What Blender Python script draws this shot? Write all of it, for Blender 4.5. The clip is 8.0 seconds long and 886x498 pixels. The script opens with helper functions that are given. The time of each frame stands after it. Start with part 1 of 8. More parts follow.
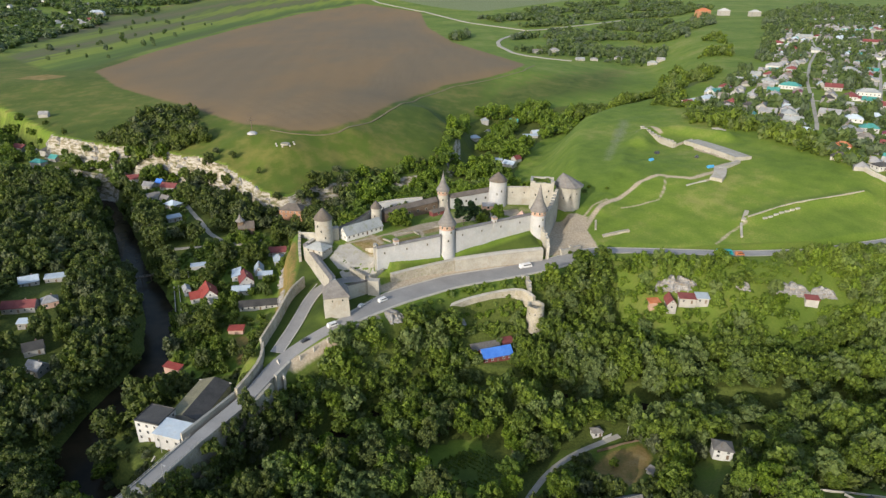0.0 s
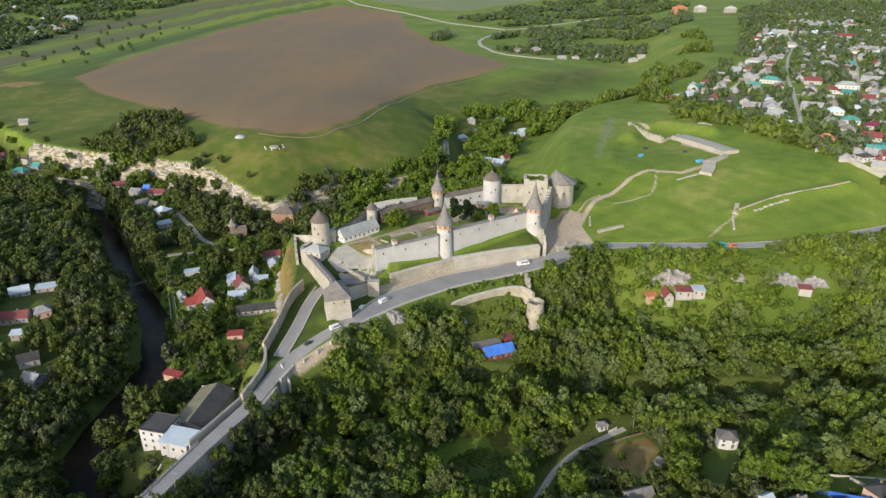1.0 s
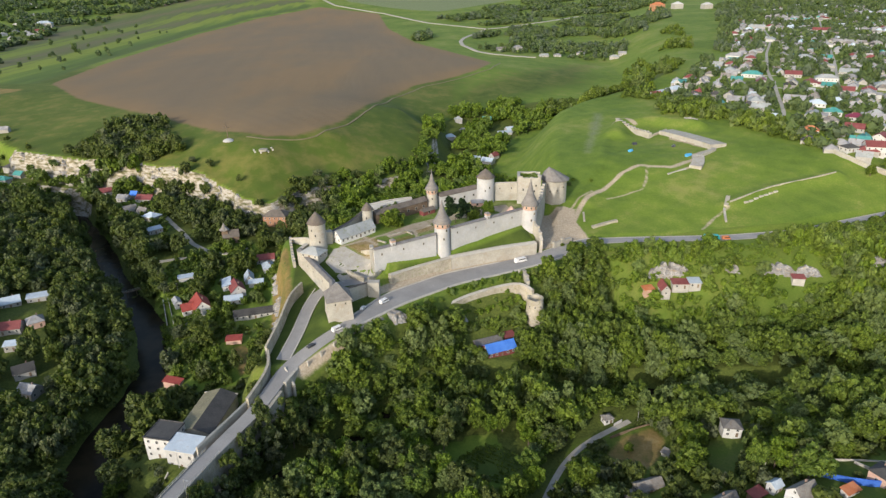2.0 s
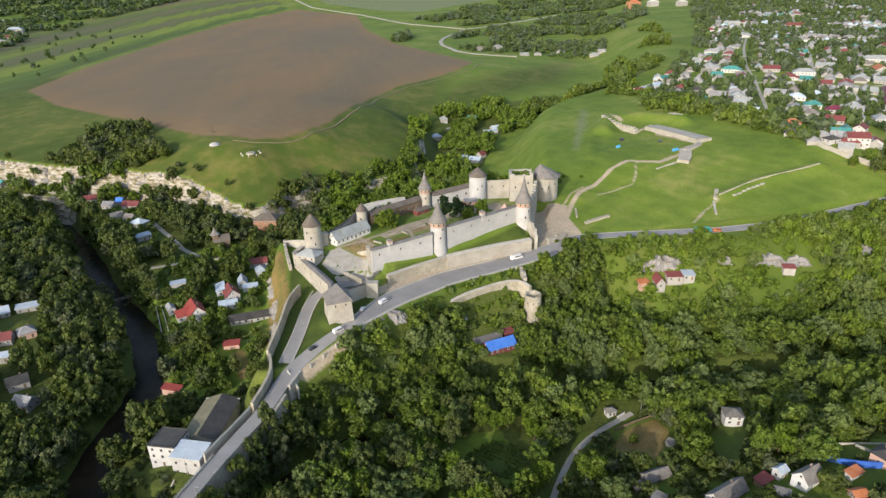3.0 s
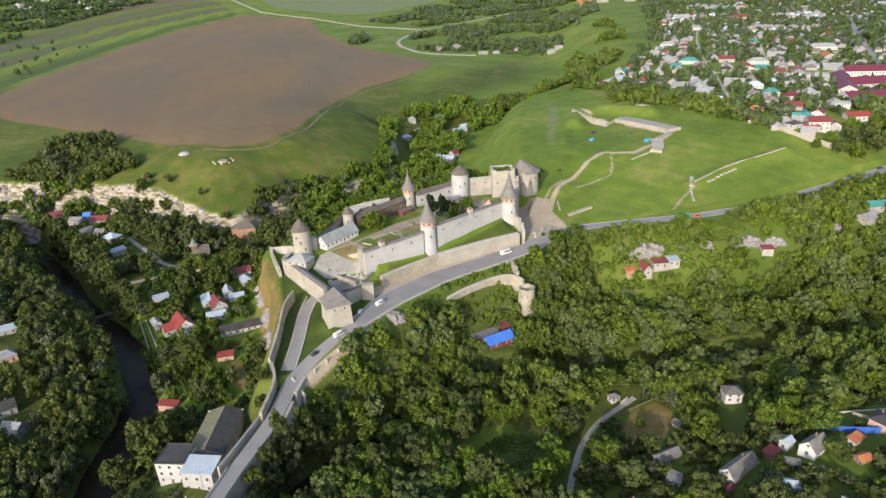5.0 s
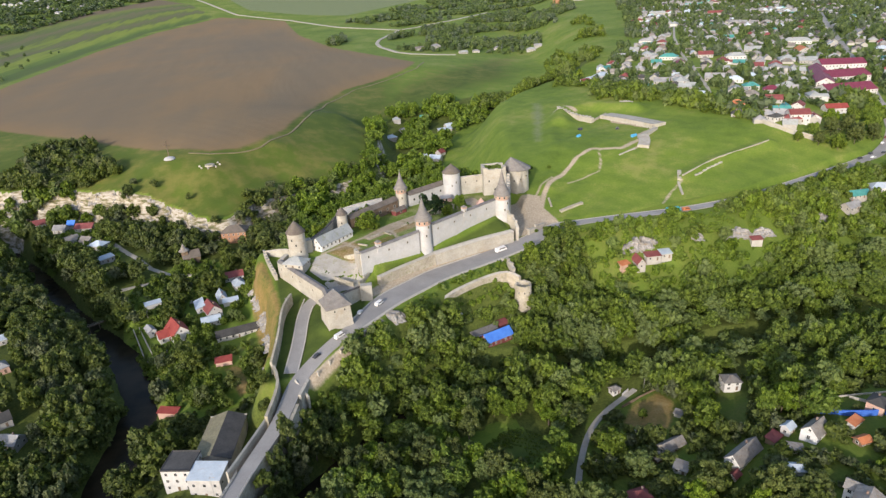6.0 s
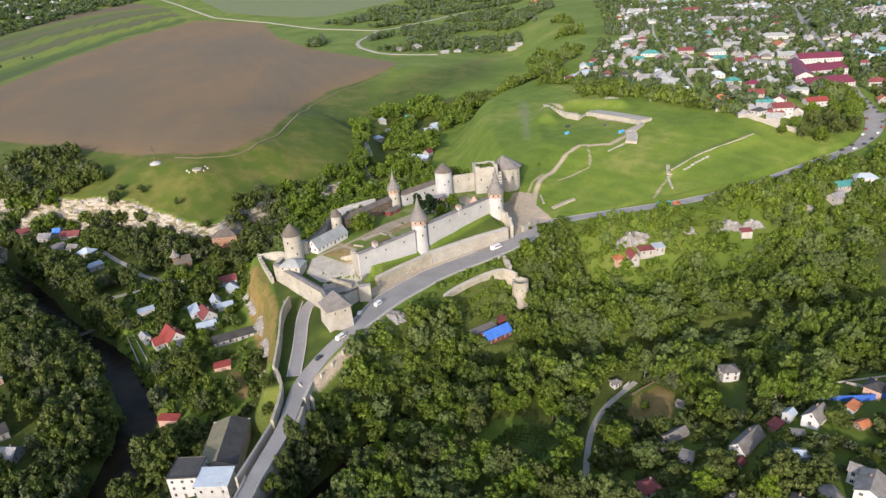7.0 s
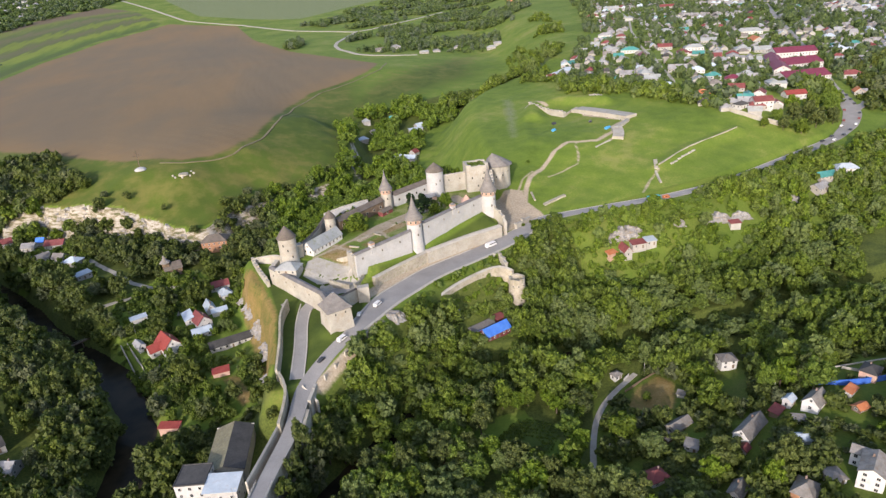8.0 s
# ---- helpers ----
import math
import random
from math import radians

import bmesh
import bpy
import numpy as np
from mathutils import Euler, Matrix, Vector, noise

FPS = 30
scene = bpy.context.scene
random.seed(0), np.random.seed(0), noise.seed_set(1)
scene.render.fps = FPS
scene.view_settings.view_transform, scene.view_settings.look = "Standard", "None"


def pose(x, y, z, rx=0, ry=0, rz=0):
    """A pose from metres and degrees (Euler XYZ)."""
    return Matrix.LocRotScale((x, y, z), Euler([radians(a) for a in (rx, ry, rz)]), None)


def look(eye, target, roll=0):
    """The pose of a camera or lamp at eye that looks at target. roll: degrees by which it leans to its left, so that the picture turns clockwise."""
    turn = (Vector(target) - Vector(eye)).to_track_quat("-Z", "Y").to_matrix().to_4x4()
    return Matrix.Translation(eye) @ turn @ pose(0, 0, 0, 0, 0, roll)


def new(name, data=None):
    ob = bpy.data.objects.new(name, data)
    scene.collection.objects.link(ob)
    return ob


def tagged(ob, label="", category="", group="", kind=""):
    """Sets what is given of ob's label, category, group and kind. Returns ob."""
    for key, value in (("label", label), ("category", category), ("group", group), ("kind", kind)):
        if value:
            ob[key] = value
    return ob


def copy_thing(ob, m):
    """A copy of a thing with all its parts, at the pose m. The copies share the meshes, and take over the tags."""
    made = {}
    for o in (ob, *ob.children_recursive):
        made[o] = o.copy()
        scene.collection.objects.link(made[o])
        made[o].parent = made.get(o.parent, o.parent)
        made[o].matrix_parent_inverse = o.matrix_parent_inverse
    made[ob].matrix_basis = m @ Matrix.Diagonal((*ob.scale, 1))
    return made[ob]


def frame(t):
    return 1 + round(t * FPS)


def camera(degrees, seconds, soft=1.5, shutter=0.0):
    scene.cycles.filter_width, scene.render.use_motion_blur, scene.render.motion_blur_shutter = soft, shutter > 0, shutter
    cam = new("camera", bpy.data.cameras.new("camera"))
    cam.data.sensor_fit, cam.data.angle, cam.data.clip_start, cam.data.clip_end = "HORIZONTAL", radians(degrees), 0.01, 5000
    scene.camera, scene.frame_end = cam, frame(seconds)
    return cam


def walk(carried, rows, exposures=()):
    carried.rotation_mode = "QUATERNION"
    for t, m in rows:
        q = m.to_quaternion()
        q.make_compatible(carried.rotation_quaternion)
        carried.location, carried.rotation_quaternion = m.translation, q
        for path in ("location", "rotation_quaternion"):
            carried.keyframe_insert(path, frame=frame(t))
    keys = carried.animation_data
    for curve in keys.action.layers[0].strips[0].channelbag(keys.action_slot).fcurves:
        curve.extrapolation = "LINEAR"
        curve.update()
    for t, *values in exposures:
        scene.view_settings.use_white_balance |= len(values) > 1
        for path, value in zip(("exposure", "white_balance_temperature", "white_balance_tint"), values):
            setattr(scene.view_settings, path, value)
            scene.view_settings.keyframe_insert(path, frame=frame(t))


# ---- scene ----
cam = camera(71.5, 8.0, soft=1.4)
PATH = [
    (0, (-4.164, 0.178, 171.524), (-4.172, 2.012, 170.726), 0.7),
    (0.5, (-8.546, -0.178, 171.284), (-8.525, 1.656, 170.487), 0.4),
    (1, (-13.099, -0.304, 170.989), (-13.05, 1.53, 170.193), -0.0),
    (1.5, (-17.412, -0.359, 170.751), (-17.336, 1.474, 169.955), -0.4),
    (3, (-30.58, -0.47, 169.883), (-30.414, 1.358, 169.088), -1.4),
    (3.5, (-35.021, -0.189, 169.616), (-34.824, 1.636, 168.821), -1.8),
    (4, (-39.428, 0.23, 169.317), (-39.198, 2.051, 168.522), -2.1),
    (4.5, (-43.816, 0.537, 169.199), (-43.554, 2.353, 168.404), -2.4),
    (6, (-57.265, 1.575, 169.39), (-56.908, 3.373, 168.591), -3.4),
    (6.5, (-61.555, 2.102, 169.392), (-61.169, 3.894, 168.591), -3.7),
    (7, (-65.703, 2.747, 169.512), (-65.288, 4.531, 168.71), -4.0),
    (7.5, (-69.976, 3.377, 169.616), (-69.532, 5.154, 168.812), -4.3),
    (8, (-74.792, 4.213, 169.733), (-74.314, 5.98, 168.927), -4.7),
]
walk(cam, [(t, look(eye, target, roll)) for t, eye, target, roll in PATH], exposures=[(0.0, -0.13, 6750, 9.0), (4.0, -0.05, 6750, 12.0), (6.0, 0.01, 6750, 14.0), (8.0, 0.07, 6700, 17.5)])

# ---------------------------------------------------------------- daylight: low morning sun over the camera's left shoulder
SUN_ELEVATION, SUN_FROM = 20.5, (-0.535, -0.845)
world = bpy.data.worlds.new("sky")
scene.world = world
world.use_nodes = True
sky = world.node_tree.nodes.new("ShaderNodeTexSky")
sky.sky_type, sky.sun_disc = "NISHITA", False
sky.sun_elevation, sky.sun_rotation = radians(SUN_ELEVATION), math.atan2(SUN_FROM[0], SUN_FROM[1])
sky.air_density, sky.dust_density = 1.0, 1.5
world.node_tree.links.new(sky.outputs[0], world.node_tree.nodes["Background"].inputs[0])
world.node_tree.nodes["Background"].inputs[1].default_value = 0.265
sun = new("sun", bpy.data.lights.new("sun", "SUN"))
sun.data.energy, sun.data.angle, sun.data.color = 3.4, radians(0.6), (1.0, 0.945, 0.86)
sun.matrix_world = look((SUN_FROM[0] * 900, SUN_FROM[1] * 900, 900 * math.tan(radians(SUN_ELEVATION))), (0, 0, 0))


# ---------------------------------------------------------------- materials
MATS = {}


def shader(name, rough=0.85, metal=0.0):
    m = bpy.data.materials.new(name)
    m.use_nodes = True
    t = m.node_tree
    b = t.nodes["Principled BSDF"]
    b.inputs["Roughness"].default_value, b.inputs["Metallic"].default_value = rough, metal
    b.inputs["Specular IOR Level"].default_value = 0.25
    return m, t, b


def node(t, kind, **values):
    n = t.nodes.new(kind)
    for key, v in values.items():
        if key == "operation":
            n.operation = v
        elif key == "attribute_name":
            n.attribute_name = v
        else:
            n.inputs[key].default_value = v
    return n


def place_of(t, stretch=(1, 1, 1)):
    g = node(t, "ShaderNodeNewGeometry")
    mp = node(t, "ShaderNodeMapping")
    mp.inputs["Scale"].default_value = stretch
    t.links.new(g.outputs["Position"], mp.inputs["Vector"])
    return mp.outputs[0]


def noise_of(t, place, scale, detail=4.0, rough=0.6):
    n = node(t, "ShaderNodeTexNoise", Scale=scale, Detail=detail, Roughness=rough)
    t.links.new(place, n.inputs["Vector"])
    return n.outputs["Fac"]


def ramp(t, fac, stops):
    n = t.nodes.new("ShaderNodeValToRGB")
    e = n.color_ramp.elements
    while len(e) < len(stops):
        e.new(0.5)
    for el, (p, c) in zip(e, stops):
        el.position, el.color = p, (*c, 1) if len(c) == 3 else c
    t.links.new(fac, n.inputs[0])
    return n.outputs[0]


def blend(t, fac, a, b, how="MIX"):
    n = t.nodes.new("ShaderNodeMix")
    n.data_type, n.blend_type = "RGBA", how
    for sock, v in ((n.inputs[0], fac), (n.inputs[6], a), (n.inputs[7], b)):
        if hasattr(v, "links"):
            t.links.new(v, sock)
        else:
            sock.default_value = v if isinstance(v, float) else (*v, 1)
    return n.outputs[2]


def calc(t, how, a, b=0.0):
    n = node(t, "ShaderNodeMath", operation=how)
    for sock, v in ((n.inputs[0], a), (n.inputs[1], b)):
        if hasattr(v, "links"):
            t.links.new(v, sock)
        else:
            sock.default_value = v
    return n.outputs[0]


def relief(t, b, fac, strength, distance):
    n = node(t, "ShaderNodeBump", Strength=strength, Distance=distance)
    t.links.new(fac, n.inputs["Height"])
    t.links.new(n.outputs[0], b.inputs["Normal"])


def surface(name, dark, light, coarse=0.3, fine=2.5, rough=0.85, bump=0.3, metal=0.0, stain=None, stretch=(1, 1, 1), per_thing=0.0):
    """A weathered surface: two scales of noise between two colours, and a stain colour in patches."""
    m, t, b = shader(name, rough, metal)
    p = place_of(t, stretch)
    big, small = noise_of(t, p, coarse, 3.0), noise_of(t, p, fine, 5.0, 0.7)
    fac = calc(t, "ADD", calc(t, "MULTIPLY", big, 0.55), calc(t, "MULTIPLY", small, 0.45))
    c = ramp(t, fac, [(0.36, dark), (0.64, light)])
    if stain:
        f = ramp(t, noise_of(t, p, coarse * 2.3, 5.0, 0.7), [(0.52, (0, 0, 0)), (0.68, (1, 1, 1))])
        c = blend(t, f, c, stain)
    if per_thing:
        info = node(t, "ShaderNodeObjectInfo")
        h = node(t, "ShaderNodeHueSaturation")
        t.links.new(calc(t, "ADD", calc(t, "MULTIPLY", info.outputs["Random"], per_thing), 1 - per_thing / 2), h.inputs["Value"])
        t.links.new(c, h.inputs["Color"])
        c = h.outputs[0]
    t.links.new(c, b.inputs["Base Color"])
    relief(t, b, small, bump, 0.15)
    MATS[name] = m
    return m


STONE = surface("limestone", (0.315, 0.297, 0.257), (0.49, 0.467, 0.413), 0.12, 1.6, 0.9, 0.5, stain=(0.36, 0.32, 0.26))
WHITEWASH = surface("whitewash", (0.385, 0.388, 0.395), (0.525, 0.528, 0.53), 0.14, 1.2, 0.85, 0.3, stain=(0.46, 0.445, 0.42))
RUBBLE = surface("rubble_stone", (0.29, 0.26, 0.205), (0.50, 0.46, 0.385), 0.2, 1.3, 0.95, 0.8, stain=(0.24, 0.24, 0.13))
CLIFF = surface("cliff_limestone", (0.165, 0.158, 0.150), (0.385, 0.380, 0.372), 0.16, 0.7, 0.95, 1.0, stain=(0.27, 0.22, 0.15), stretch=(1, 1, 2.5))
BRICK = surface("red_brick", (0.40, 0.24, 0.175), (0.52, 0.35, 0.275), 0.4, 2.5, 0.9, 0.4, stain=(0.50, 0.40, 0.33))
OLD_BRICK = surface("sooty_brick", (0.20, 0.14, 0.11), (0.32, 0.24, 0.20), 0.4, 2.5, 0.9, 0.4)
SHINGLE = surface("grey_shingle", (0.150, 0.142, 0.138), (0.255, 0.243, 0.235), 0.25, 2.0, 0.8, 0.6, stain=(0.21, 0.19, 0.16), stretch=(1, 1, 3))
DARK_SHINGLE = surface("brown_shingle", (0.10, 0.085, 0.075), (0.19, 0.165, 0.145), 0.25, 2.2, 0.85, 0.6, stain=(0.14, 0.13, 0.09))
SLATE = surface("pale_sheet_roof", (0.27, 0.29, 0.295), (0.40, 0.42, 0.42), 0.15, 1.5, 0.7, 0.4, stain=(0.26, 0.28, 0.22))
ASPHALT = surface("asphalt", (0.255, 0.247, 0.236), (0.355, 0.344, 0.330), 0.08, 1.8, 0.95, 0.1, stain=(0.30, 0.29, 0.28))
PAVING = surface("stone_paving", (0.34, 0.315, 0.275), (0.47, 0.445, 0.395), 0.15, 1.5, 0.9, 0.2, stain=(0.33, 0.32, 0.22))
KERB = surface("kerbstone", (0.43, 0.40, 0.345), (0.55, 0.515, 0.455), 0.3, 2.0, 0.9, 0.2)
FIELD_EARTH = surface("field_track_earth", (0.165, 0.138, 0.080), (0.25, 0.208, 0.130), 0.1, 1.5, 0.95, 0.2, stain=(0.15, 0.17, 0.06))
GRAVEL = surface("lane_gravel", (0.34, 0.31, 0.26), (0.48, 0.45, 0.39), 0.2, 2.5, 0.95, 0.3)
PLASTER = surface("white_plaster", (0.45, 0.445, 0.43), (0.61, 0.605, 0.595), 0.3, 2.0, 0.8, 0.15, stain=(0.58, 0.55, 0.50), per_thing=0.2)
WHITE_WALL = surface("fresh_white_wall", (0.62, 0.615, 0.60), (0.76, 0.755, 0.745), 0.3, 2.0, 0.8, 0.15, stain=(0.60, 0.57, 0.52))
CREAM = surface("cream_plaster", (0.31, 0.30, 0.275), (0.43, 0.415, 0.385), 0.3, 2.0, 0.8, 0.15, per_thing=0.2)
PINK = surface("pink_plaster", (0.55, 0.35, 0.28), (0.66, 0.45, 0.36), 0.3, 2.0, 0.8, 0.15)
ORANGE = surface("orange_brick_wall", (0.34, 0.175, 0.105), (0.46, 0.26, 0.155), 0.3, 2.5, 0.85, 0.2)
GREY_ROOF = surface("grey_slate_sheets", (0.23, 0.23, 0.235), (0.39, 0.39, 0.395), 0.25, 2.5, 0.85, 0.5, stain=(0.27, 0.25, 0.20), per_thing=0.35)
OLD_SLATE = surface("old_fibre_slates", (0.155, 0.145, 0.135), (0.285, 0.270, 0.250), 0.35, 2.5, 0.9, 0.5, stain=(0.20, 0.16, 0.12), per_thing=0.3)
DARK_ROOF = surface("dark_felt_roof", (0.05, 0.05, 0.05), (0.09, 0.088, 0.085), 0.2, 1.5, 0.9, 0.2, per_thing=0.3)
MOSS_ROOF = surface("mossy_slate_roof", (0.16, 0.15, 0.10), (0.27, 0.25, 0.16), 0.3, 1.2, 0.95, 0.5, stain=(0.20, 0.19, 0.15))
RED_ROOF = surface("red_metal_tile", (0.25, 0.048, 0.040), (0.34, 0.078, 0.062), 0.4, 3.0, 0.55, 0.3)
MAROON_ROOF = surface("maroon_sheet_roof", (0.18, 0.05, 0.05), (0.26, 0.085, 0.08), 0.3, 2.5, 0.7, 0.3, per_thing=0.3)
PURPLE_ROOF = surface("crimson_sheet_roof", (0.16, 0.030, 0.055), (0.23, 0.052, 0.085), 0.3, 2.5, 0.6, 0.2)
BLUE_ROOF = surface("bright_blue_roof", (0.05, 0.17, 0.58), (0.09, 0.25, 0.70), 0.3, 2.5, 0.5, 0.2)
CYAN_ROOF = surface("pale_blue_roof", (0.38, 0.46, 0.53), (0.52, 0.59, 0.65), 0.3, 2.5, 0.55, 0.3, stain=(0.42, 0.46, 0.50), per_thing=0.25)
TEAL_ROOF = surface("teal_sheet_roof", (0.05, 0.22, 0.20), (0.09, 0.32, 0.29), 0.3, 2.5, 0.55, 0.3, per_thing=0.3)
ORANGE_ROOF = surface("orange_tile_roof", (0.48, 0.15, 0.06), (0.58, 0.24, 0.12), 0.4, 2.5, 0.75, 0.4)
TIMBER = surface("weathered_timber", (0.13, 0.09, 0.06), (0.24, 0.18, 0.13), 0.4, 3.0, 0.9, 0.4)
METAL = surface("galvanised_metal", (0.42, 0.42, 0.42), (0.55, 0.55, 0.55), 0.5, 4.0, 0.5, 0.1, metal=0.6)
BLUE_FENCE = surface("blue_sheet_fence", (0.04, 0.12, 0.50), (0.07, 0.19, 0.62), 0.5, 3.0, 0.5, 0.2)
CAR_WHITE = surface("white_car_paint", (0.72, 0.72, 0.72), (0.80, 0.80, 0.80), 0.5, 3.0, 0.3, 0.0)
CAR_DARK = surface("dark_car_paint", (0.04, 0.045, 0.055), (0.07, 0.075, 0.085), 0.5, 3.0, 0.3, 0.0)
CAR_TEAL = surface("teal_bus_paint", (0.02, 0.32, 0.34), (0.04, 0.40, 0.42), 0.5, 3.0, 0.4, 0.0)
RUBBER = surface("tyre_rubber", (0.02, 0.02, 0.02), (0.04, 0.04, 0.04), 1.0, 5.0, 0.9, 0.1)
BARK = surface("bark", (0.07, 0.055, 0.04), (0.15, 0.12, 0.09), 0.8, 4.0, 0.95, 0.6)
CANVAS = surface("blue_canvas", (0.06, 0.30, 0.55), (0.10, 0.40, 0.66), 0.5, 3.0, 0.8, 0.1)
COURT_EARTH = surface("trodden_earth", (0.34, 0.28, 0.20), (0.46, 0.39, 0.295), 0.12, 1.2, 0.95, 0.2, stain=(0.24, 0.23, 0.10))

GLASS, _t, _b = shader("window_glass", 0.08)
_b.inputs["Base Color"].default_value = (0.015, 0.018, 0.022, 1)
_b.inputs["Specular IOR Level"].default_value = 0.5
WATER, _t, _b = shader("river_water", 0.25)
_b.inputs["Specular IOR Level"].default_value = 0.06
_p = place_of(_t)
_t.links.new(ramp(_t, noise_of(_t, _p, 0.05), [(0.35, (0.012, 0.012, 0.008)), (0.65, (0.042, 0.032, 0.018))]), _b.inputs["Base Color"])
relief(_t, _b, noise_of(_t, _p, 1.2), 0.15, 0.05)


def foliage(name, dark, light, sheen=0.0):
    """Leaves: colour varies from tree to tree, from clump to clump and along each bough; some light passes through."""
    m, t, b = shader(name, 0.6)
    p = place_of(t)
    isl = node(t, "ShaderNodeNewGeometry").outputs["Random Per Island"]
    big, small = noise_of(t, p, 0.11, 2.0), noise_of(t, p, 0.9, 3.0)
    big = calc(t, "ADD", big, calc(t, "MULTIPLY", calc(t, "SUBTRACT", noise_of(t, p, 0.024, 2.0), 0.5), 0.7))
    fac = calc(t, "ADD", calc(t, "MULTIPLY", big, 0.55), calc(t, "ADD", calc(t, "MULTIPLY", small, 0.15), calc(t, "MULTIPLY", isl, 0.36)))
    c = ramp(t, fac, [(0.32, dark), (0.76, light)])
    at = node(t, "ShaderNodeAttribute", attribute_name="tint")
    c = blend(t, calc(t, "MULTIPLY", at.outputs["Fac"], 0.75), c, (light[0] * 0.8 + 0.016, light[1] * 0.82, light[2] * 1.5 + 0.04))
    t.links.new(c, b.inputs["Base Color"])
    tr = node(t, "ShaderNodeBsdfTranslucent")
    t.links.new(blend(t, 1.0, c, (1.0, 1.25, 0.45), "MULTIPLY"), tr.inputs["Color"])
    mix = node(t, "ShaderNodeMixShader", Fac=0.30)
    t.links.new(b.outputs[0], mix.inputs[1])
    t.links.new(tr.outputs[0], mix.inputs[2])
    t.links.new(mix.outputs[0], t.nodes["Material Output"].inputs[0])
    return m


LEAF = foliage("leaves", (0.040, 0.070, 0.009), (0.182, 0.252, 0.030))
LEAF_BRIGHT = foliage("bright_leaves", (0.055, 0.102, 0.010), (0.190, 0.275, 0.026))
# bluer, with less contrast: the haze over distant woods is put into the colour
LEAF_HAZED = foliage("hazed_far_leaves", (0.052, 0.088, 0.028), (0.135, 0.190, 0.052))
# deep green; darker than LEAF so the left gorge's shade lies in the colour
LEAF_DEEP_SHADED = foliage("deep_shaded_leaves", (0.038, 0.060, 0.0125), (0.136, 0.174, 0.031))
LEAF_DARK = foliage("conifer_needles", (0.012, 0.028, 0.010), (0.030, 0.060, 0.020))


def ground_material():
    m, t, b = shader("grassland", 0.95)
    p = place_of(t)
    big, mid, fine = noise_of(t, p, 0.012, 3.0), noise_of(t, p, 0.07, 4.0, 0.65), noise_of(t, p, 0.9, 5.0, 0.7)
    fac = calc(t, "ADD", calc(t, "MULTIPLY", big, 0.4), calc(t, "ADD", calc(t, "MULTIPLY", mid, 0.35), calc(t, "MULTIPLY", fine, 0.25)))
    grass = ramp(t, fac, [(0.38, (0.085, 0.137, 0.018)), (0.46, (0.118, 0.184, 0.024)), (0.53, (0.150, 0.212, 0.032)), (0.60, (0.232, 0.248, 0.066))])

    def attr(name):
        return node(t, "ShaderNodeAttribute", attribute_name=name).outputs["Fac"]

    def cover(name, width, wobble, colour, under):
        f = calc(t, "ADD", attr(name), calc(t, "MULTIPLY", calc(t, "SUBTRACT", mid, 0.5), wobble))
        f = calc(t, "ADD", f, calc(t, "MULTIPLY", calc(t, "SUBTRACT", fine, 0.5), wobble * 0.5))
        f = calc(t, "DIVIDE", f, width)
        n = node(t, "ShaderNodeClamp")
        t.links.new(f, n.inputs[0])
        return blend(t, n.outputs[0], under, colour)

    soil = noise_of(t, place_of(t, (1, 0.45, 1)), 0.0065, 5.0, 0.55)
    plough = ramp(t, calc(t, "ADD", calc(t, "MULTIPLY", soil, 0.75), calc(t, "MULTIPLY", fine, 0.25)),
                  [(0.36, (0.168, 0.132, 0.086)), (0.5, (0.198, 0.146, 0.086)), (0.60, (0.240, 0.160, 0.080))])
    furrow = noise_of(t, place_of(t, (1, 0.12, 1)), 0.09, 3.0, 0.6)
    plough = blend(t, calc(t, "MULTIPLY", furrow, 0.40), plough, (0.165, 0.125, 0.080))
    rim = node(t, "ShaderNodeClamp")
    t.links.new(calc(t, "MULTIPLY", calc(t, "SUBTRACT", calc(t, "ADD", calc(t, "MULTIPLY", mid, 1.2), calc(t, "MULTIPLY", big, 0.8)), calc(t, "DIVIDE", attr("plough"), 45.0)), 0.8), rim.inputs[0])
    plough = blend(t, calc(t, "MULTIPLY", rim.outputs[0], 0.6), plough, (0.250, 0.158, 0.072))
    dull = ramp(t, calc(t, "ADD", calc(t, "MULTIPLY", mid, 0.55), calc(t, "MULTIPLY", big, 0.45)), [(0.38, (0.054, 0.084, 0.014)), (0.5, (0.082, 0.116, 0.018)), (0.62, (0.150, 0.152, 0.038))])
    wood = ramp(t, fine, [(0.35, (0.050, 0.072, 0.014)), (0.65, (0.118, 0.145, 0.030))])
    streak = noise_of(t, place_of(t, (1, 0.07, 1)), 0.05, 4.0, 0.6)
    lane = calc(t, "ADD", calc(t, "DIVIDE", attr("lane"), 640.0), calc(t, "MULTIPLY", calc(t, "SUBTRACT", streak, 0.5), 0.22))
    strips = ramp(t, lane, [(0.0, (0.085, 0.112, 0.034)), (0.07, (0.074, 0.120, 0.026)), (0.13, (0.120, 0.178, 0.030)), (0.18, (0.195, 0.245, 0.036)), (0.225, (0.175, 0.225, 0.036)), (0.25, (0.105, 0.130, 0.042)), (0.31, (0.128, 0.120, 0.066)), (0.35, (0.115, 0.140, 0.044)),
                            (0.40, (0.168, 0.218, 0.036)), (0.46, (0.150, 0.195, 0.036)), (0.49, (0.096, 0.122, 0.044)), (0.57, (0.140, 0.128, 0.070)), (0.63, (0.100, 0.132, 0.044)), (0.72, (0.150, 0.185, 0.044)), (0.79, (0.160, 0.122, 0.080)), (1.0, (0.165, 0.125, 0.084))])
    scree = ramp(t, fine, [(0.35, (0.125, 0.165, 0.055)), (0.65, (0.235, 0.262, 0.150))])
    earth = ramp(t, fine, [(0.35, (0.34, 0.275, 0.195)), (0.65, (0.50, 0.425, 0.325))])
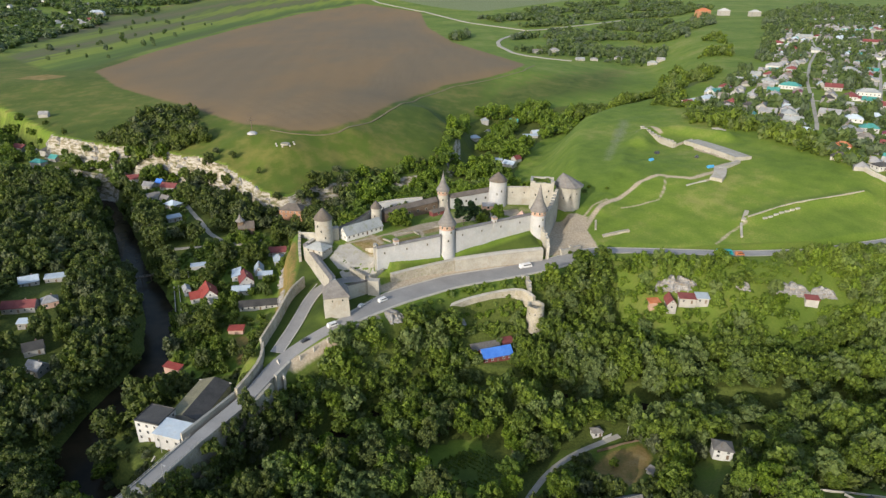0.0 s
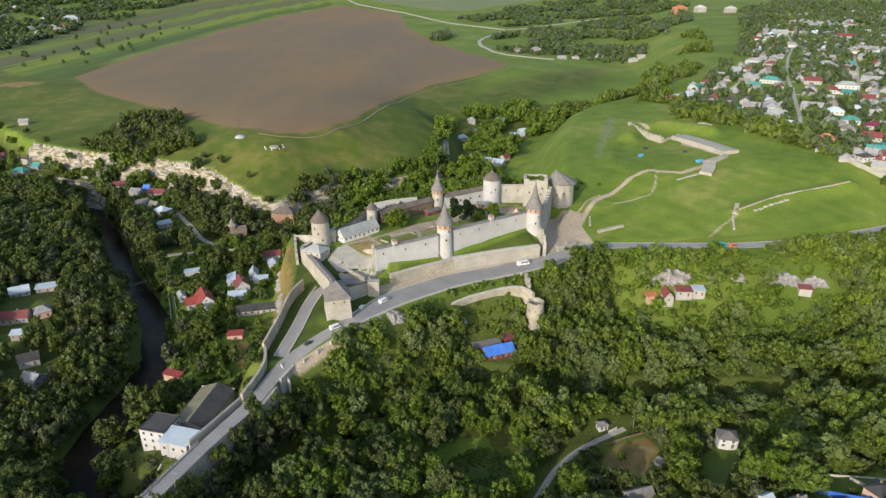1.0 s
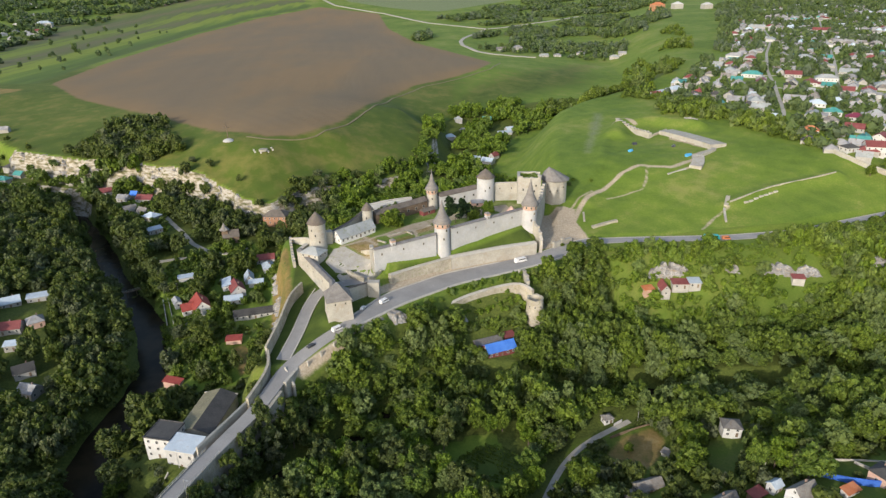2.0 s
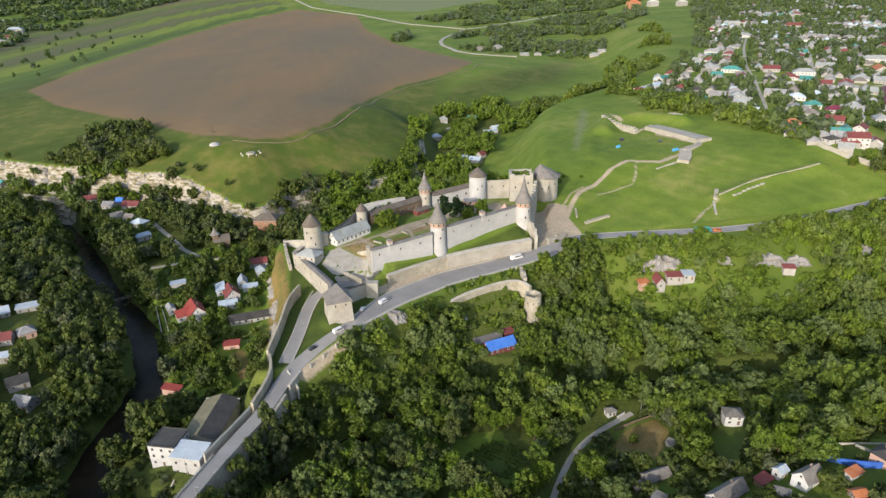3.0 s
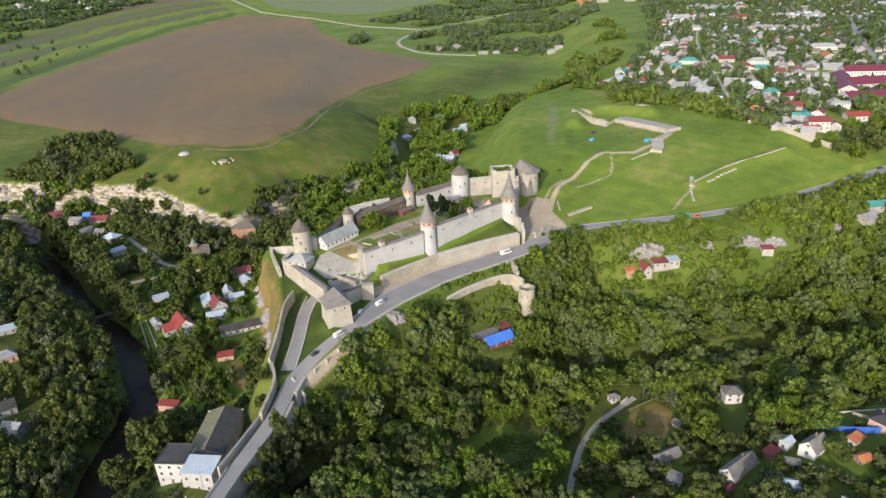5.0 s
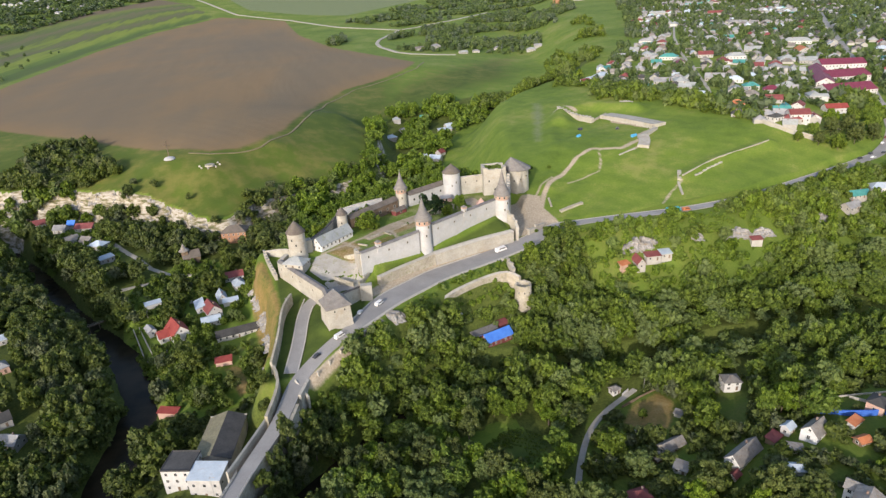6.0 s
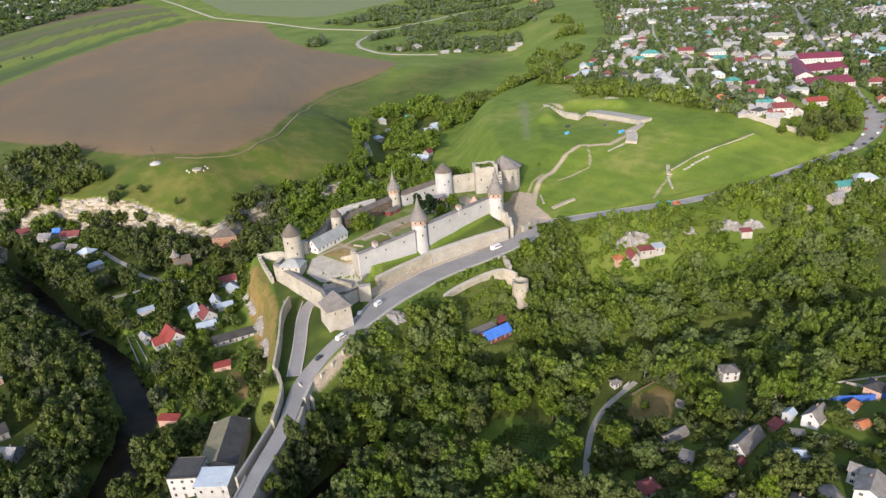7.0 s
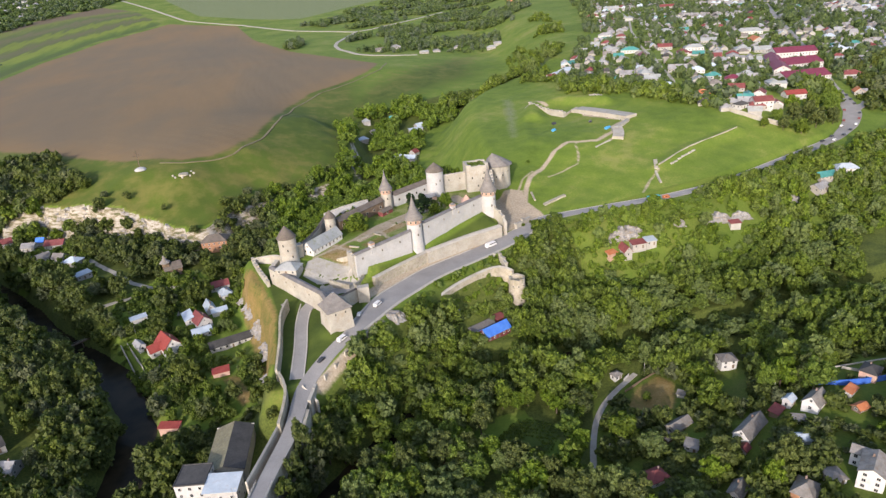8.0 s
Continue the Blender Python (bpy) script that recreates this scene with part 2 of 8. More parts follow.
    dry = ramp(t, calc(t, "ADD", calc(t, "MULTIPLY", mid, 0.6), calc(t, "MULTIPLY", fine, 0.4)), [(0.37, (0.100, 0.122, 0.026)), (0.45, (0.190, 0.155, 0.048)), (0.54, (0.262, 0.180, 0.066)), (0.64, (0.300, 0.235, 0.110))])
    lawn = ramp(t, mid, [(0.35, (0.046, 0.074, 0.013)), (0.65, (0.078, 0.112, 0.020))])
    rock = ramp(t, noise_of(t, place_of(t, (1, 1, 3)), 0.16, 6.0, 0.7), [(0.38, (0.10, 0.11, 0.05)), (0.46, (0.22, 0.19, 0.12)), (0.54, (0.38, 0.35, 0.30)), (0.66, (0.47, 0.45, 0.40))])
    c = cover("dull", 40.0, 60.0, dull, grass)
    c = cover("strips", 12.0, 18.0, strips, c)
    c = cover("scree", 8.0, 12.0, scree, c)
    c = cover("wood", 0.6, 0.9, wood, c)
    c = cover("lawn", 2.0, 1.0, lawn, c)
    c = cover("dry", 2.0, 3.0, dry, c)
    c = cover("plough", 5.0, 6.0, plough, c)
    c = cover("dirt", 1.2, 1.6, earth, c)
    c = cover("rock", 0.25, 1.5, rock, c)
    t.links.new(c, b.inputs["Base Color"])
    relief(t, b, calc(t, "ADD", fine, calc(t, "MULTIPLY", mid, 0.4)), 0.6, 0.25)
    return m


GRASSLAND = ground_material()


# ---------------------------------------------------------------- lie of the land
# Flat-topped ground cut by a river gorge: the castle ridge with the fort hill and
# the town behind it, the field plateau across the gorge, and the gorge floor.

def kernel_fit(spots):
    p = np.array(spots, float)
    n = len(p)
    k = np.ones((n + 1, n + 1))
    k[:n, :n] = np.hypot(p[:, None, 0] - p[None, :, 0], p[:, None, 1] - p[None, :, 1])
    k[n, n] = 0
    w = np.linalg.solve(k, np.append(p[:, 2], 0))
    return p, w


def kernel_level(fit, x, y):
    p, w = fit
    z = np.full(np.shape(x), w[-1])
    for (px, py, _), wi in zip(p, w):
        z = z + wi * np.hypot(x - px, y - py)
    return z


def inside(x, y, poly):
    res = np.zeros(np.shape(x), bool)
    n = len(poly)
    for i in range(n):
        (x0, y0), (x1, y1) = poly[i][:2], poly[(i + 1) % n][:2]
        if y0 != y1:
            res ^= ((y0 > y) != (y1 > y)) & (x < (x1 - x0) * (y - y0) / (y1 - y0) + x0)
    return res


def along(x, y, line, closed=False):
    """Distance to a polyline, and the nearest point's values (x, y and any further columns)."""
    line = [tuple(map(float, q)) for q in line]
    best, vals = np.full(np.shape(x), 1e9), None
    for a, b in zip(line, line[1:] + (line[:1] if closed else [])):
        dx, dy = b[0] - a[0], b[1] - a[1]
        u = np.clip(((x - a[0]) * dx + (y - a[1]) * dy) / (dx * dx + dy * dy + 1e-9), 0, 1)
        d = np.hypot(x - a[0] - u * dx, y - a[1] - u * dy)
        v = [a[i] + u * (b[i] - a[i]) for i in range(len(a))]
        if vals is None:
            best, vals = d, v
        else:
            near = d < best
            best, vals = np.where(near, d, best), [np.where(near, p, q) for p, q in zip(v, vals)]
    return best, vals


def ease(u):
    u = np.clip(u, 0, 1)
    return u * u * (3 - 2 * u)


# ridge outline: x, y, width of the slope outside it
RIDGE = [(-93, 240, 14), (-77, 235, 14), (-60, 250, 20), (-47, 259, 22), (-26, 274, 24), (2, 298, 24), (36, 311, 26),
         (70, 328, 34), (92, 342, 46), (116, 335, 55), (170, 328, 60), (216, 330, 70), (281, 344, 75), (352, 356, 80),
         (460, 400, 90), (700, 480, 120), (1500, 600, 200), (4500, 900, 300), (4500, 4500, 300), (1500, 4500, 300), (900, 2200, 200),
         (560, 1400, 150), (430, 1000, 120), (340, 810, 90), (262, 735, 70), (196, 690, 55), (150, 640, 50), (122, 560, 48), (104, 490, 40),
         (95, 440, 30), (80, 424, 24), (45, 418, 26), (0, 402, 26), (-40, 374, 26), (-70, 366, 22), (-98, 364, 16),
         (-98, 340, 12), (-91, 320, 12), (-88, 295, 12), (-89, 268, 12)]
RIDGE_LEVELS = [(-88, 243, 10.5), (-66, 254, 15.5), (-75, 290, 18), (-31, 290, 18), (0, 310, 17.4), (33, 322, 17.5), (67, 334, 19),
                (86, 350, 20.8), (115, 341, 24), (170, 334, 26), (281, 352, 30), (352, 365, 33), (-94, 350, 21), (-40, 370, 29),
                (40, 412, 31), (74, 382, 24), (91, 398, 28), (113, 420, 33), (131, 429, 40), (150, 434, 44), (185, 430, 45), (187, 513, 45),
                (210, 372, 36), (275, 394, 45), (305, 415, 52), (311, 535, 61), (342, 647, 65), (265, 690, 50), (428, 773, 68),
                (460, 450, 44), (1000, 1100, 78), (900, 2600, 120), (4000, 2500, 120)]
# field plateau: its outline is the cliff's upper edge
FIELD = [(-4500, 1500, 60), (-1200, 1050, 60), (-700, 820, 20), (-511, 698, 12), (-386, 589, 11), (-310, 552, 10), (-262, 546, 10), (-217, 522, 10),
         (-173, 492, 11), (-150, 470, 12), (-130, 468, 14), (-113, 490, 16), (-79, 519, 18), (-50, 530, 18), (-14, 556, 22), (-2, 636, 34),
         (4, 704, 40), (43, 756, 45), (116, 789, 45), (197, 832, 45), (262, 917, 50), (335, 1148, 60), (480, 1500, 90), (800, 2300, 150), (1300, 4500, 200), (-4500, 4500, 200)]
FIELD_LEVELS = [(-511, 700, 33), (-386, 592, 30), (-310, 555, 30), (-240, 538, 27), (-173, 494, 21), (-150, 472, 16), (-130, 470, 13), (-79, 522, 12),
                (-14, 558, 12), (4, 704, 17), (116, 789, 26), (262, 917, 27), (335, 1148, 32), (-178, 545, 45), (-145, 525, 40), (-281, 656, 46), (-93, 575, 43), (-30, 690, 43), (-520, 830, 45),
                (-65, 655, 45), (109, 1000, 48), (107, 1470, 49), (-500, 1000, 46), (-1200, 1400, 44), (-100, 2300, 72), (-900, 2100, 66), (900, 2600, 100), (-700, 3400, 190), (-1700, 3300, 220), (-3500, 2600, 230), (600, 4200, 220)]
FLOOR_LEVELS = [(-140, 320, -10), (-220, 450, 2), (-150, 428, -4), (-150, 400, -8), (-119, 323, -9), (-118, 288, -9), (-144, 265, -13),
                (-150, 205, -14), (-125, 210, -7), (-124, 198, -7), (-112, 195, -7), (-240, 320, 1), (-25, 190, -10), (9, 190, -10), (55, 205, -13), (70, 216, -12), (110, 200, -8),
                (121, 160, 8), (150, 158, 10), (100, 145, 6), (80, 115, 8), (60, 170, -7), (36, 158, -7), (0, 90, -4), (20, 265, -7),
                (180, 265, -7), (280, 270, 0), (-13, 525, 2), (20, 713, 6), (200, 760, 20), (330, 1000, 28), (450, 1250, 40), (600, 1500, 55), (900, 2300, 90), (-335, 548, 6), (-400, 580, 8), (-262, 520, 3), (-700, 600, 0), (-2000, 1200, 5), (1500, 0, 30), (0, -2000, 20)]
RIVER = [(-420, 560), (-312, 526), (-271, 469), (-248, 434), (-233, 404), (-204, 366), (-177, 327), (-162, 291), (-158, 262), (-161, 235), (-162, 210), (-151, 188), (-128, 176), (-106, 178), (-85, 189),
         (-62, 208), (-45, 222), (-28, 237), (-8, 251), (40, 248), (90, 240), (160, 232), (260, 226), (420, 230)]
WATER_LEVEL = -17.0
# roads: x, y, level, half width
MAIN_ROAD = [(-133, 106, 10.5, 2.9), (-110, 156, 10.3, 2.9), (-98.5, 186, 10.1, 2.9), (-86.5, 212, 10.2, 3.2), (-79.5, 237, 11.6, 3.8), (-66, 252.5, 15.3, 3.6), (-50.5, 266, 17.9, 4.0),
             (-31, 288, 18.0, 7.0), (0, 310, 17.4, 7.0), (33, 322.5, 17.6, 6.6), (61, 333.5, 18.7, 6.5), (86, 348, 20.8, 4.5), (115, 341, 24, 3.6),
             (170, 334, 26, 3.6), (216, 336, 27, 3.6), (281, 352, 30, 3.6), (318, 361, 31.5, 3.8), (346, 368, 33.5, 4), (376, 384, 36.5, 6), (398, 402, 40, 7), (417, 426, 43, 6), (445, 468, 48, 4), (496, 536, 55, 4), (618, 694, 63, 4), (740, 856, 70, 4), (960, 1130, 78, 4)]
GATE_ROAD = [(-82, 243, 12.2, 3.0), (-78, 264, 14.6, 3.0), (-75.5, 285, 17.2, 3.0), (-71, 299, 19.3, 3.2), (-60, 302, 21, 3.5), (-48, 303, 21.6, 3.5)]
VALLEY_LANE = [(22, 166, -9.5, 1.25), (28, 177.5, -10, 1.25), (38.3, 193.5, -11.2, 1.25), (46.3, 202, -12.3, 1.25), (54, 208, -12.8, 1.25), (65, 213.7, -12.6, 1.25), (74, 218, -12.2, 1.25)]
HAMLET_LANES = [[(-218, 474), (-208, 461), (-195, 444), (-178, 421), (-165, 413), (-149, 410), (-138, 420)], [(-149, 410), (-145.6, 394), (-146, 370)], [(-196, 396), (-185, 401), (-174, 405), (-165, 412)]]
# castle platform behind the retaining wall, and the walled court
PLATFORM = [(-36, 305), (-22, 313), (0, 324), (33, 335), (53, 339.7), (57.5, 352), (60, 372), (70, 392), (66, 412), (44, 414), (18, 412), (-8, 397),
            (-45, 368), (-75, 350), (-86, 331), (-64, 289), (-47, 293)]
COURT = [(-40.5, 312), (-4, 329), (49, 359), (56, 375), (64, 392), (52, 408), (31, 408), (-6, 393), (-47, 364), (-72, 347), (-81, 332), (-58, 312)]

ridge_fit, field_fit, floor_fit = kernel_fit(RIDGE_LEVELS), kernel_fit(FIELD_LEVELS), kernel_fit(FLOOR_LEVELS)


def plateau(x, y, floor, outline, fit, cliff):
    wob = cliff * np.clip(1 - along(x, y, outline, True)[0] / 40, 0, 1)
    x = x + wob * (2.6 * np.sin(y / 9.0 + 2 * np.sin(x / 13.0)) + 1.4 * np.sin(x / 4.1 + y / 5.3))
    y = y + wob * (2.6 * np.sin(x / 8.0 + 1.7 * np.sin(y / 11.0)) + 1.4 * np.cos(x / 3.7 - y / 4.9))
    d, v = along(x, y, outline, True)
    inn = inside(x, y, outline)
    top = np.where(inn, kernel_level(fit, x, y), kernel_level(fit, v[0], v[1]))
    s = 1 - np.clip(d / v[2], 0, 1)
    s = np.where(inn, 1.0, (1 - cliff) * ease(s) + cliff * ease(s * 1.6 - 0.35))
    return floor + np.maximum(top - floor, 0) * s, np.where(inn, -d, d), s


def ripple(x, y):
    z = np.zeros(np.shape(x))
    for i, (wave, amp) in enumerate(((97, 0.8), (41, 0.6), (19, 0.4), (9.3, 0.2))):
        a = 0.7 + 1.9 * i
        z = z + amp * np.sin((x * math.cos(a) + y * math.sin(a)) / wave * 6.28 + 2 * i) * np.cos((y * math.cos(a) - x * math.sin(a)) / wave * 5.1 + i)
    return z


def ground(x, y):
    """The ground's height at points of the plan."""
    x, y = np.asarray(x, float), np.asarray(y, float)
    z = kernel_level(floor_fit, x, y)
    d, _ = along(x, y, RIVER)
    z = z + (WATER_LEVEL - 1.5 - z) * ease((15 - d) / 9)
    z, dr, sr = plateau(x, y, z, RIDGE, ridge_fit, 0.15)
    z, df, sf = plateau(x, y, z, FIELD, field_fit, 0.8)
    z = z + ripple(x, y) * np.clip(np.minimum(np.abs(dr), np.abs(df)) / 25, 0.25, 1) * np.where(df < 0, 0.25, np.where(dr < 0, np.where(x > 95, 0.65, 0.35), 1.0))
    # the fort's bailey: ditch, bank and levelled yard
    d, v = along(x, y, [(100, 400), (128, 455), (150, 520), (178, 560)])
    z = z + 2.5 * np.exp(-(d / 7) ** 2)
    d, v = along(x, y, [(162, 520), (176, 552), (206, 560), (232, 520)])
    z = z + 6.0 * np.exp(-(d / 9) ** 2)
    d, v = along(x, y, [(188, 369), (224, 384), (276, 394)])
    z = z + 2.0 * np.exp(-(d / 5) ** 2)
    # castle platform and court
    d, v = along(x, y, PLATFORM, True)
    level = np.minimum(24.4 + 0.02 * np.clip(x, -40, 50) + np.interp(x, [-5, 18], [1.35, 0.6]) * d, 28.2 + 0.06 * np.clip(x, 0, 50))
    level = np.where(x < -36, np.minimum(level, np.clip(22.0 + (y - 300) * 0.25, 21, 30)), level)
    z = np.where(inside(x, y, PLATFORM), level, z)
    level = np.where(x < -42, np.clip(22.5 + (y - 300) * 0.25, 22, 30.5), 31.0)
    level = level + (31.0 - level) * ease((x + 48) / 8)
    z = np.where(inside(x, y, COURT), level, z)
    # the dry moat before the bastion tower
    d, v = along(x, y, [(64, 356), (68, 374), (73, 392)])
    z = z + (21.5 - z) * ease((7.5 - d) / 5) * np.where(inside(x, y, PLATFORM), 0, 1)
    for road in (MAIN_ROAD, GATE_ROAD, VALLEY_LANE):
        d, v = along(x, y, road)
        on = ease((v[3] + 4.5 - d) / 3.5)
        if road is MAIN_ROAD:
            on = on * (y > 236) * np.where(inside(x, y, PLATFORM), 0, 1)
        z = z + (v[2] - 0.25 - z) * on
    # level pad under the gate tower
    d = np.hypot(x + 58.6, y - 272.5)
    free = np.minimum(along(x, y, [q[:2] for q in MAIN_ROAD[4:8]])[0] - 4.6, along(x, y, [q[:2] for q in GATE_ROAD])[0] - 3.4)
    return z + (18.3 - z) * ease((11.5 - d) / 4) * ease(free / 1.5)


# ---------------------------------------------------------------- mesh helpers


def mesh_of(name, verts, faces, material=None, smooth=False):
    me = bpy.data.meshes.new(name)
    me.from_pydata([tuple(v) for v in verts], [], [tuple(f) for f in faces])
    if material:
        me.materials.append(material)
    if smooth:
        me.polygons.foreach_set("use_smooth", [True] * len(me.polygons))
    me.update()
    return me


def bulk_mesh(name, verts, quads, material, tint=None, smooth=False):
    """A large mesh from arrays: verts (n, 3), quads (m, 4) or triangles (m, 3)."""
    me = bpy.data.meshes.new(name)
    n, k = quads.shape
    me.vertices.add(len(verts))
    me.vertices.foreach_set("co", np.ascontiguousarray(verts, np.float32).ravel())
    me.loops.add(n * k)
    me.loops.foreach_set("vertex_index", np.ascontiguousarray(quads, np.int32).ravel())
    me.polygons.add(n)
    me.polygons.foreach_set("loop_start", np.arange(0, n * k, k, dtype=np.int32))
    me.polygons.foreach_set("loop_total", np.full(n, k, np.int32))
    me.polygons.foreach_set("use_smooth", np.full(n, smooth))
    me.materials.append(material)
    if tint is not None:
        me.attributes.new("tint", "FLOAT", "POINT").data.foreach_set("value", np.ascontiguousarray(tint, np.float32))
    me.update(calc_edges=True)
    me.validate()
    return me


def thing(name, x=0, y=0, z=0, rz=0, label="", category="", group="", kind=""):
    ob = new(name)
    ob.empty_display_size = 0.5
    ob.matrix_basis = pose(x, y, z, 0, 0, rz)
    return tagged(ob, label, category, group, kind)


def part(name, bm, material, parent, label=""):
    """One mesh object under a thing or a part, from a bmesh or a ready mesh."""
    if isinstance(bm, bmesh.types.BMesh):
        me = bpy.data.meshes.new(name)
        bm.normal_update()
        bm.to_mesh(me)
        bm.free()
        me.materials.append(material)
    else:
        me = bm
    ob = new(name, me)
    ob.parent = parent
    return tagged(ob, label)


def box(bm, x, y, z, sx, sy, sz, rz=0.0, bevel=0.0):
    """A block standing on z, centred on x and y."""
    got = bmesh.ops.create_cube(bm, size=1.0, matrix=pose(x, y, z + sz / 2, 0, 0, rz) @ Matrix.Diagonal((sx, sy, sz, 1)))
    if bevel:
        edges = list({e for v in got["verts"] for e in v.link_edges})
        bmesh.ops.bevel(bm, geom=edges, offset=bevel, segments=1, affect="EDGES")
    return bm


def ring_solid(bm, rings, segments=24, cap=True):
    """A turned body: rings are (x, y, z, radius), bottom first."""
    loops = []
    for x, y, z, r in rings:
        loops.append([bm.verts.new((x + r * math.cos(2 * math.pi * i / segments), y + r * math.sin(2 * math.pi * i / segments), z)) for i in range(segments)])
    for a, b in zip(loops, loops[1:]):
        for i in range(segments):
            j = (i + 1) % segments
            bm.faces.new((a[i], a[j], b[j], b[i]))
    if cap:
        bm.faces.new(loops[0][::-1])
        bm.faces.new(loops[-1])
    return bm


def smooth_mesh(ob, angle=40):
    me = ob.data
    me.polygons.foreach_set("use_smooth", [True] * len(me.polygons))
    me.set_sharp_from_angle(angle=radians(angle))
    return ob


def level(x, y):
    return float(ground(np.array([x]), np.array([y]))[0])


# ---------------------------------------------------------------- ground: one sheet to the horizon
def axis(lo, hi, step, far_lo, far_hi):
    mid = list(np.arange(lo, hi + 0.01, step))
    out, s, v = [], step, hi
    while v < far_hi:
        s = min(s * 1.035, 60)
        v += s
        out.append(v)
    back, s, v = [], step, lo
    while v > far_lo:
        s = min(s * 1.035, 60)
        v -= s
        back.append(v)
    return np.array(back[::-1] + mid + out)


PLOUGHED = [(-520, 918), (-549, 1180), (-560, 1500), (-560, 1759), (-495, 2150), (-330, 2480), (-100, 2295), (-60, 1800), (8, 1410), (128, 1060), (104, 990), (57, 927), (-6, 862), (-44, 778), (-65, 677), (-85, 612), (-108, 572), (-125, 559),
            (-147, 552), (-196, 577), (-282, 658), (-430, 797)]
TRACKS = [[(89, 353), (86, 373), (95, 391), (104, 403), (119, 413.6), (136, 428), (150, 434), (171, 426), (196, 440)],
          [(88, 390), (97, 402), (108, 409)], [(154, 430), (149, 415), (142, 402), (116, 398)], [(62, 350), (66, 362), (74, 380)],
          [(160, 345), (172, 356), (186, 366)]]
FIELD_TRACK = [(-164, 553), (-146, 548), (-123, 555), (-104, 567), (-79, 610), (-59, 677), (-38, 778), (3, 858), (66, 923), (114, 985), (139, 1060)]
FLANK = [(-140, 515), (-90, 548), (-60, 640), (-20, 770), (70, 905), (250, 1100), (330, 1140), (262, 917), (116, 789), (4, 704), (-14, 556), (-79, 519)]
STRIPS = [(-795, 1125), (-600, 930), (-535, 920), (-562, 1180), (-572, 1500), (-572, 1759), (-510, 2160), (-345, 2490), (-480, 2900), (-640, 3100), (-860, 2700), (-960, 2300), (-1060, 1880), (-960, 1450)]
SCREE = [(118, 480), (128, 478), (162, 560), (178, 610), (166, 615), (146, 560)]
FAR_CROP = [(-240, 2640), (-40, 2420), (110, 2300), (500, 2700), (300, 3500), (-420, 3300)]
GARDENS = [[(25, 135), (28, 175), (48, 208), (85, 216), (120, 207), (165, 178), (165, 128), (110, 98), (50, 115)], [(-178, 312), (-150, 275), (-125, 255), (-98, 262), (-98, 345), (-110, 400), (-150, 432), (-186, 402)],
           [(-12, 182), (16, 182), (10, 210), (-14, 204)], [(-265, 470), (-205, 440), (-225, 510), (-260, 515)]]
APRON = [(55, 341), (57, 352), (59, 372), (68, 394), (85, 396), (92, 390), (88, 372), (91, 354), (76, 346)]
FAR_ROAD = [(-595, 3335), (-425, 2925), (-274, 2521), (-83, 2292), (55, 1937), (202, 1729), (373, 1854), (523, 1981)]
FAR_LANE = [(202, 1729), (160, 1620), (120, 1510), (106, 1440), (103, 1362), (121, 1240), (143, 1202), (182, 1182), (222, 1172)]
DRY_PLOTS = [[(-60, 331), (-47, 346), (-37, 335), (-49, 323)], [(-27, 352), (-5, 364), (0, 354), (-20, 343)], [(68, 209), (82.5, 212), (84, 200), (75, 187), (63, 182), (57, 200)], [(-110, 262), (-103, 268), (-112, 296), (-120, 290)], [(-97, 255), (-89, 256), (-86, 300), (-90, 326), (-96, 352), (-102, 362), (-111, 362), (-105, 318), (-101, 290)], [(-54, 326), (-44, 334), (-36, 326), (-46, 318)], [(-36, 336), (-22, 344), (-14, 338), (-30, 328)],
             [(-600, 860), (-545, 840), (-525, 870), (-580, 900)]]
LAWNS = [[(-94, 240), (-78, 238), (-60, 252), (-46, 272), (-40, 296), (-50, 310), (-72, 330), (-92, 345), (-88, 300)], [(-74, 258), (-66, 256), (-60, 263), (-67, 292), (-72, 282)], [(-88, 246), (-81, 247), (-79, 285), (-83, 292), (-86, 285)], [(-30, 308), (0, 323), (33, 334), (54, 340), (52, 352), (0, 325), (-30, 312)],
         [(-8, 198), (8, 206), (27, 197), (9, 179)]]

gx = np.concatenate([axis(-300, -113, 2.6, -4600, -113), np.arange(-111.7, 112, 1.3), axis(113, 330, 2.6, 113, 4600)])
gy = np.concatenate([axis(100, 227, 2.6, -1600, 227), np.arange(228.3, 432, 1.3), axis(433, 600, 2.6, 433, 4700)])
GX, GY = np.meshgrid(gx, gy)
fx, fy = GX.ravel(), GY.ravel()
fz = ground(fx, fy)
nx, ny = len(gx), len(gy)
ii = np.arange(nx * ny).reshape(ny, nx)
quads = np.stack([ii[:-1, :-1], ii[:-1, 1:], ii[1:, 1:], ii[1:, :-1]], -1).reshape(-1, 4)
land = bulk_mesh("ground", np.stack([fx, fy, fz], 1), quads, GRASSLAND, smooth=True)


def lie(x, y):
    """Height of the ground sheet itself at points of the plan."""
    x, y = np.asarray(x, float), np.asarray(y, float)
    i, j = np.clip(np.searchsorted(gx, x) - 1, 0, nx - 2), np.clip(np.searchsorted(gy, y) - 1, 0, ny - 2)
    u, v = (x - gx[i]) / (gx[i + 1] - gx[i]), (y - gy[j]) / (gy[j + 1] - gy[j])
    g = fz.reshape(ny, nx)
    return g[j, i] * (1 - u) * (1 - v) + g[j, i + 1] * u * (1 - v) + g[j + 1, i] * (1 - u) * v + g[j + 1, i + 1] * u * v


def signed(poly):
    d, _ = along(fx, fy, poly, True)
    return np.where(inside(fx, fy, poly), d, -d)


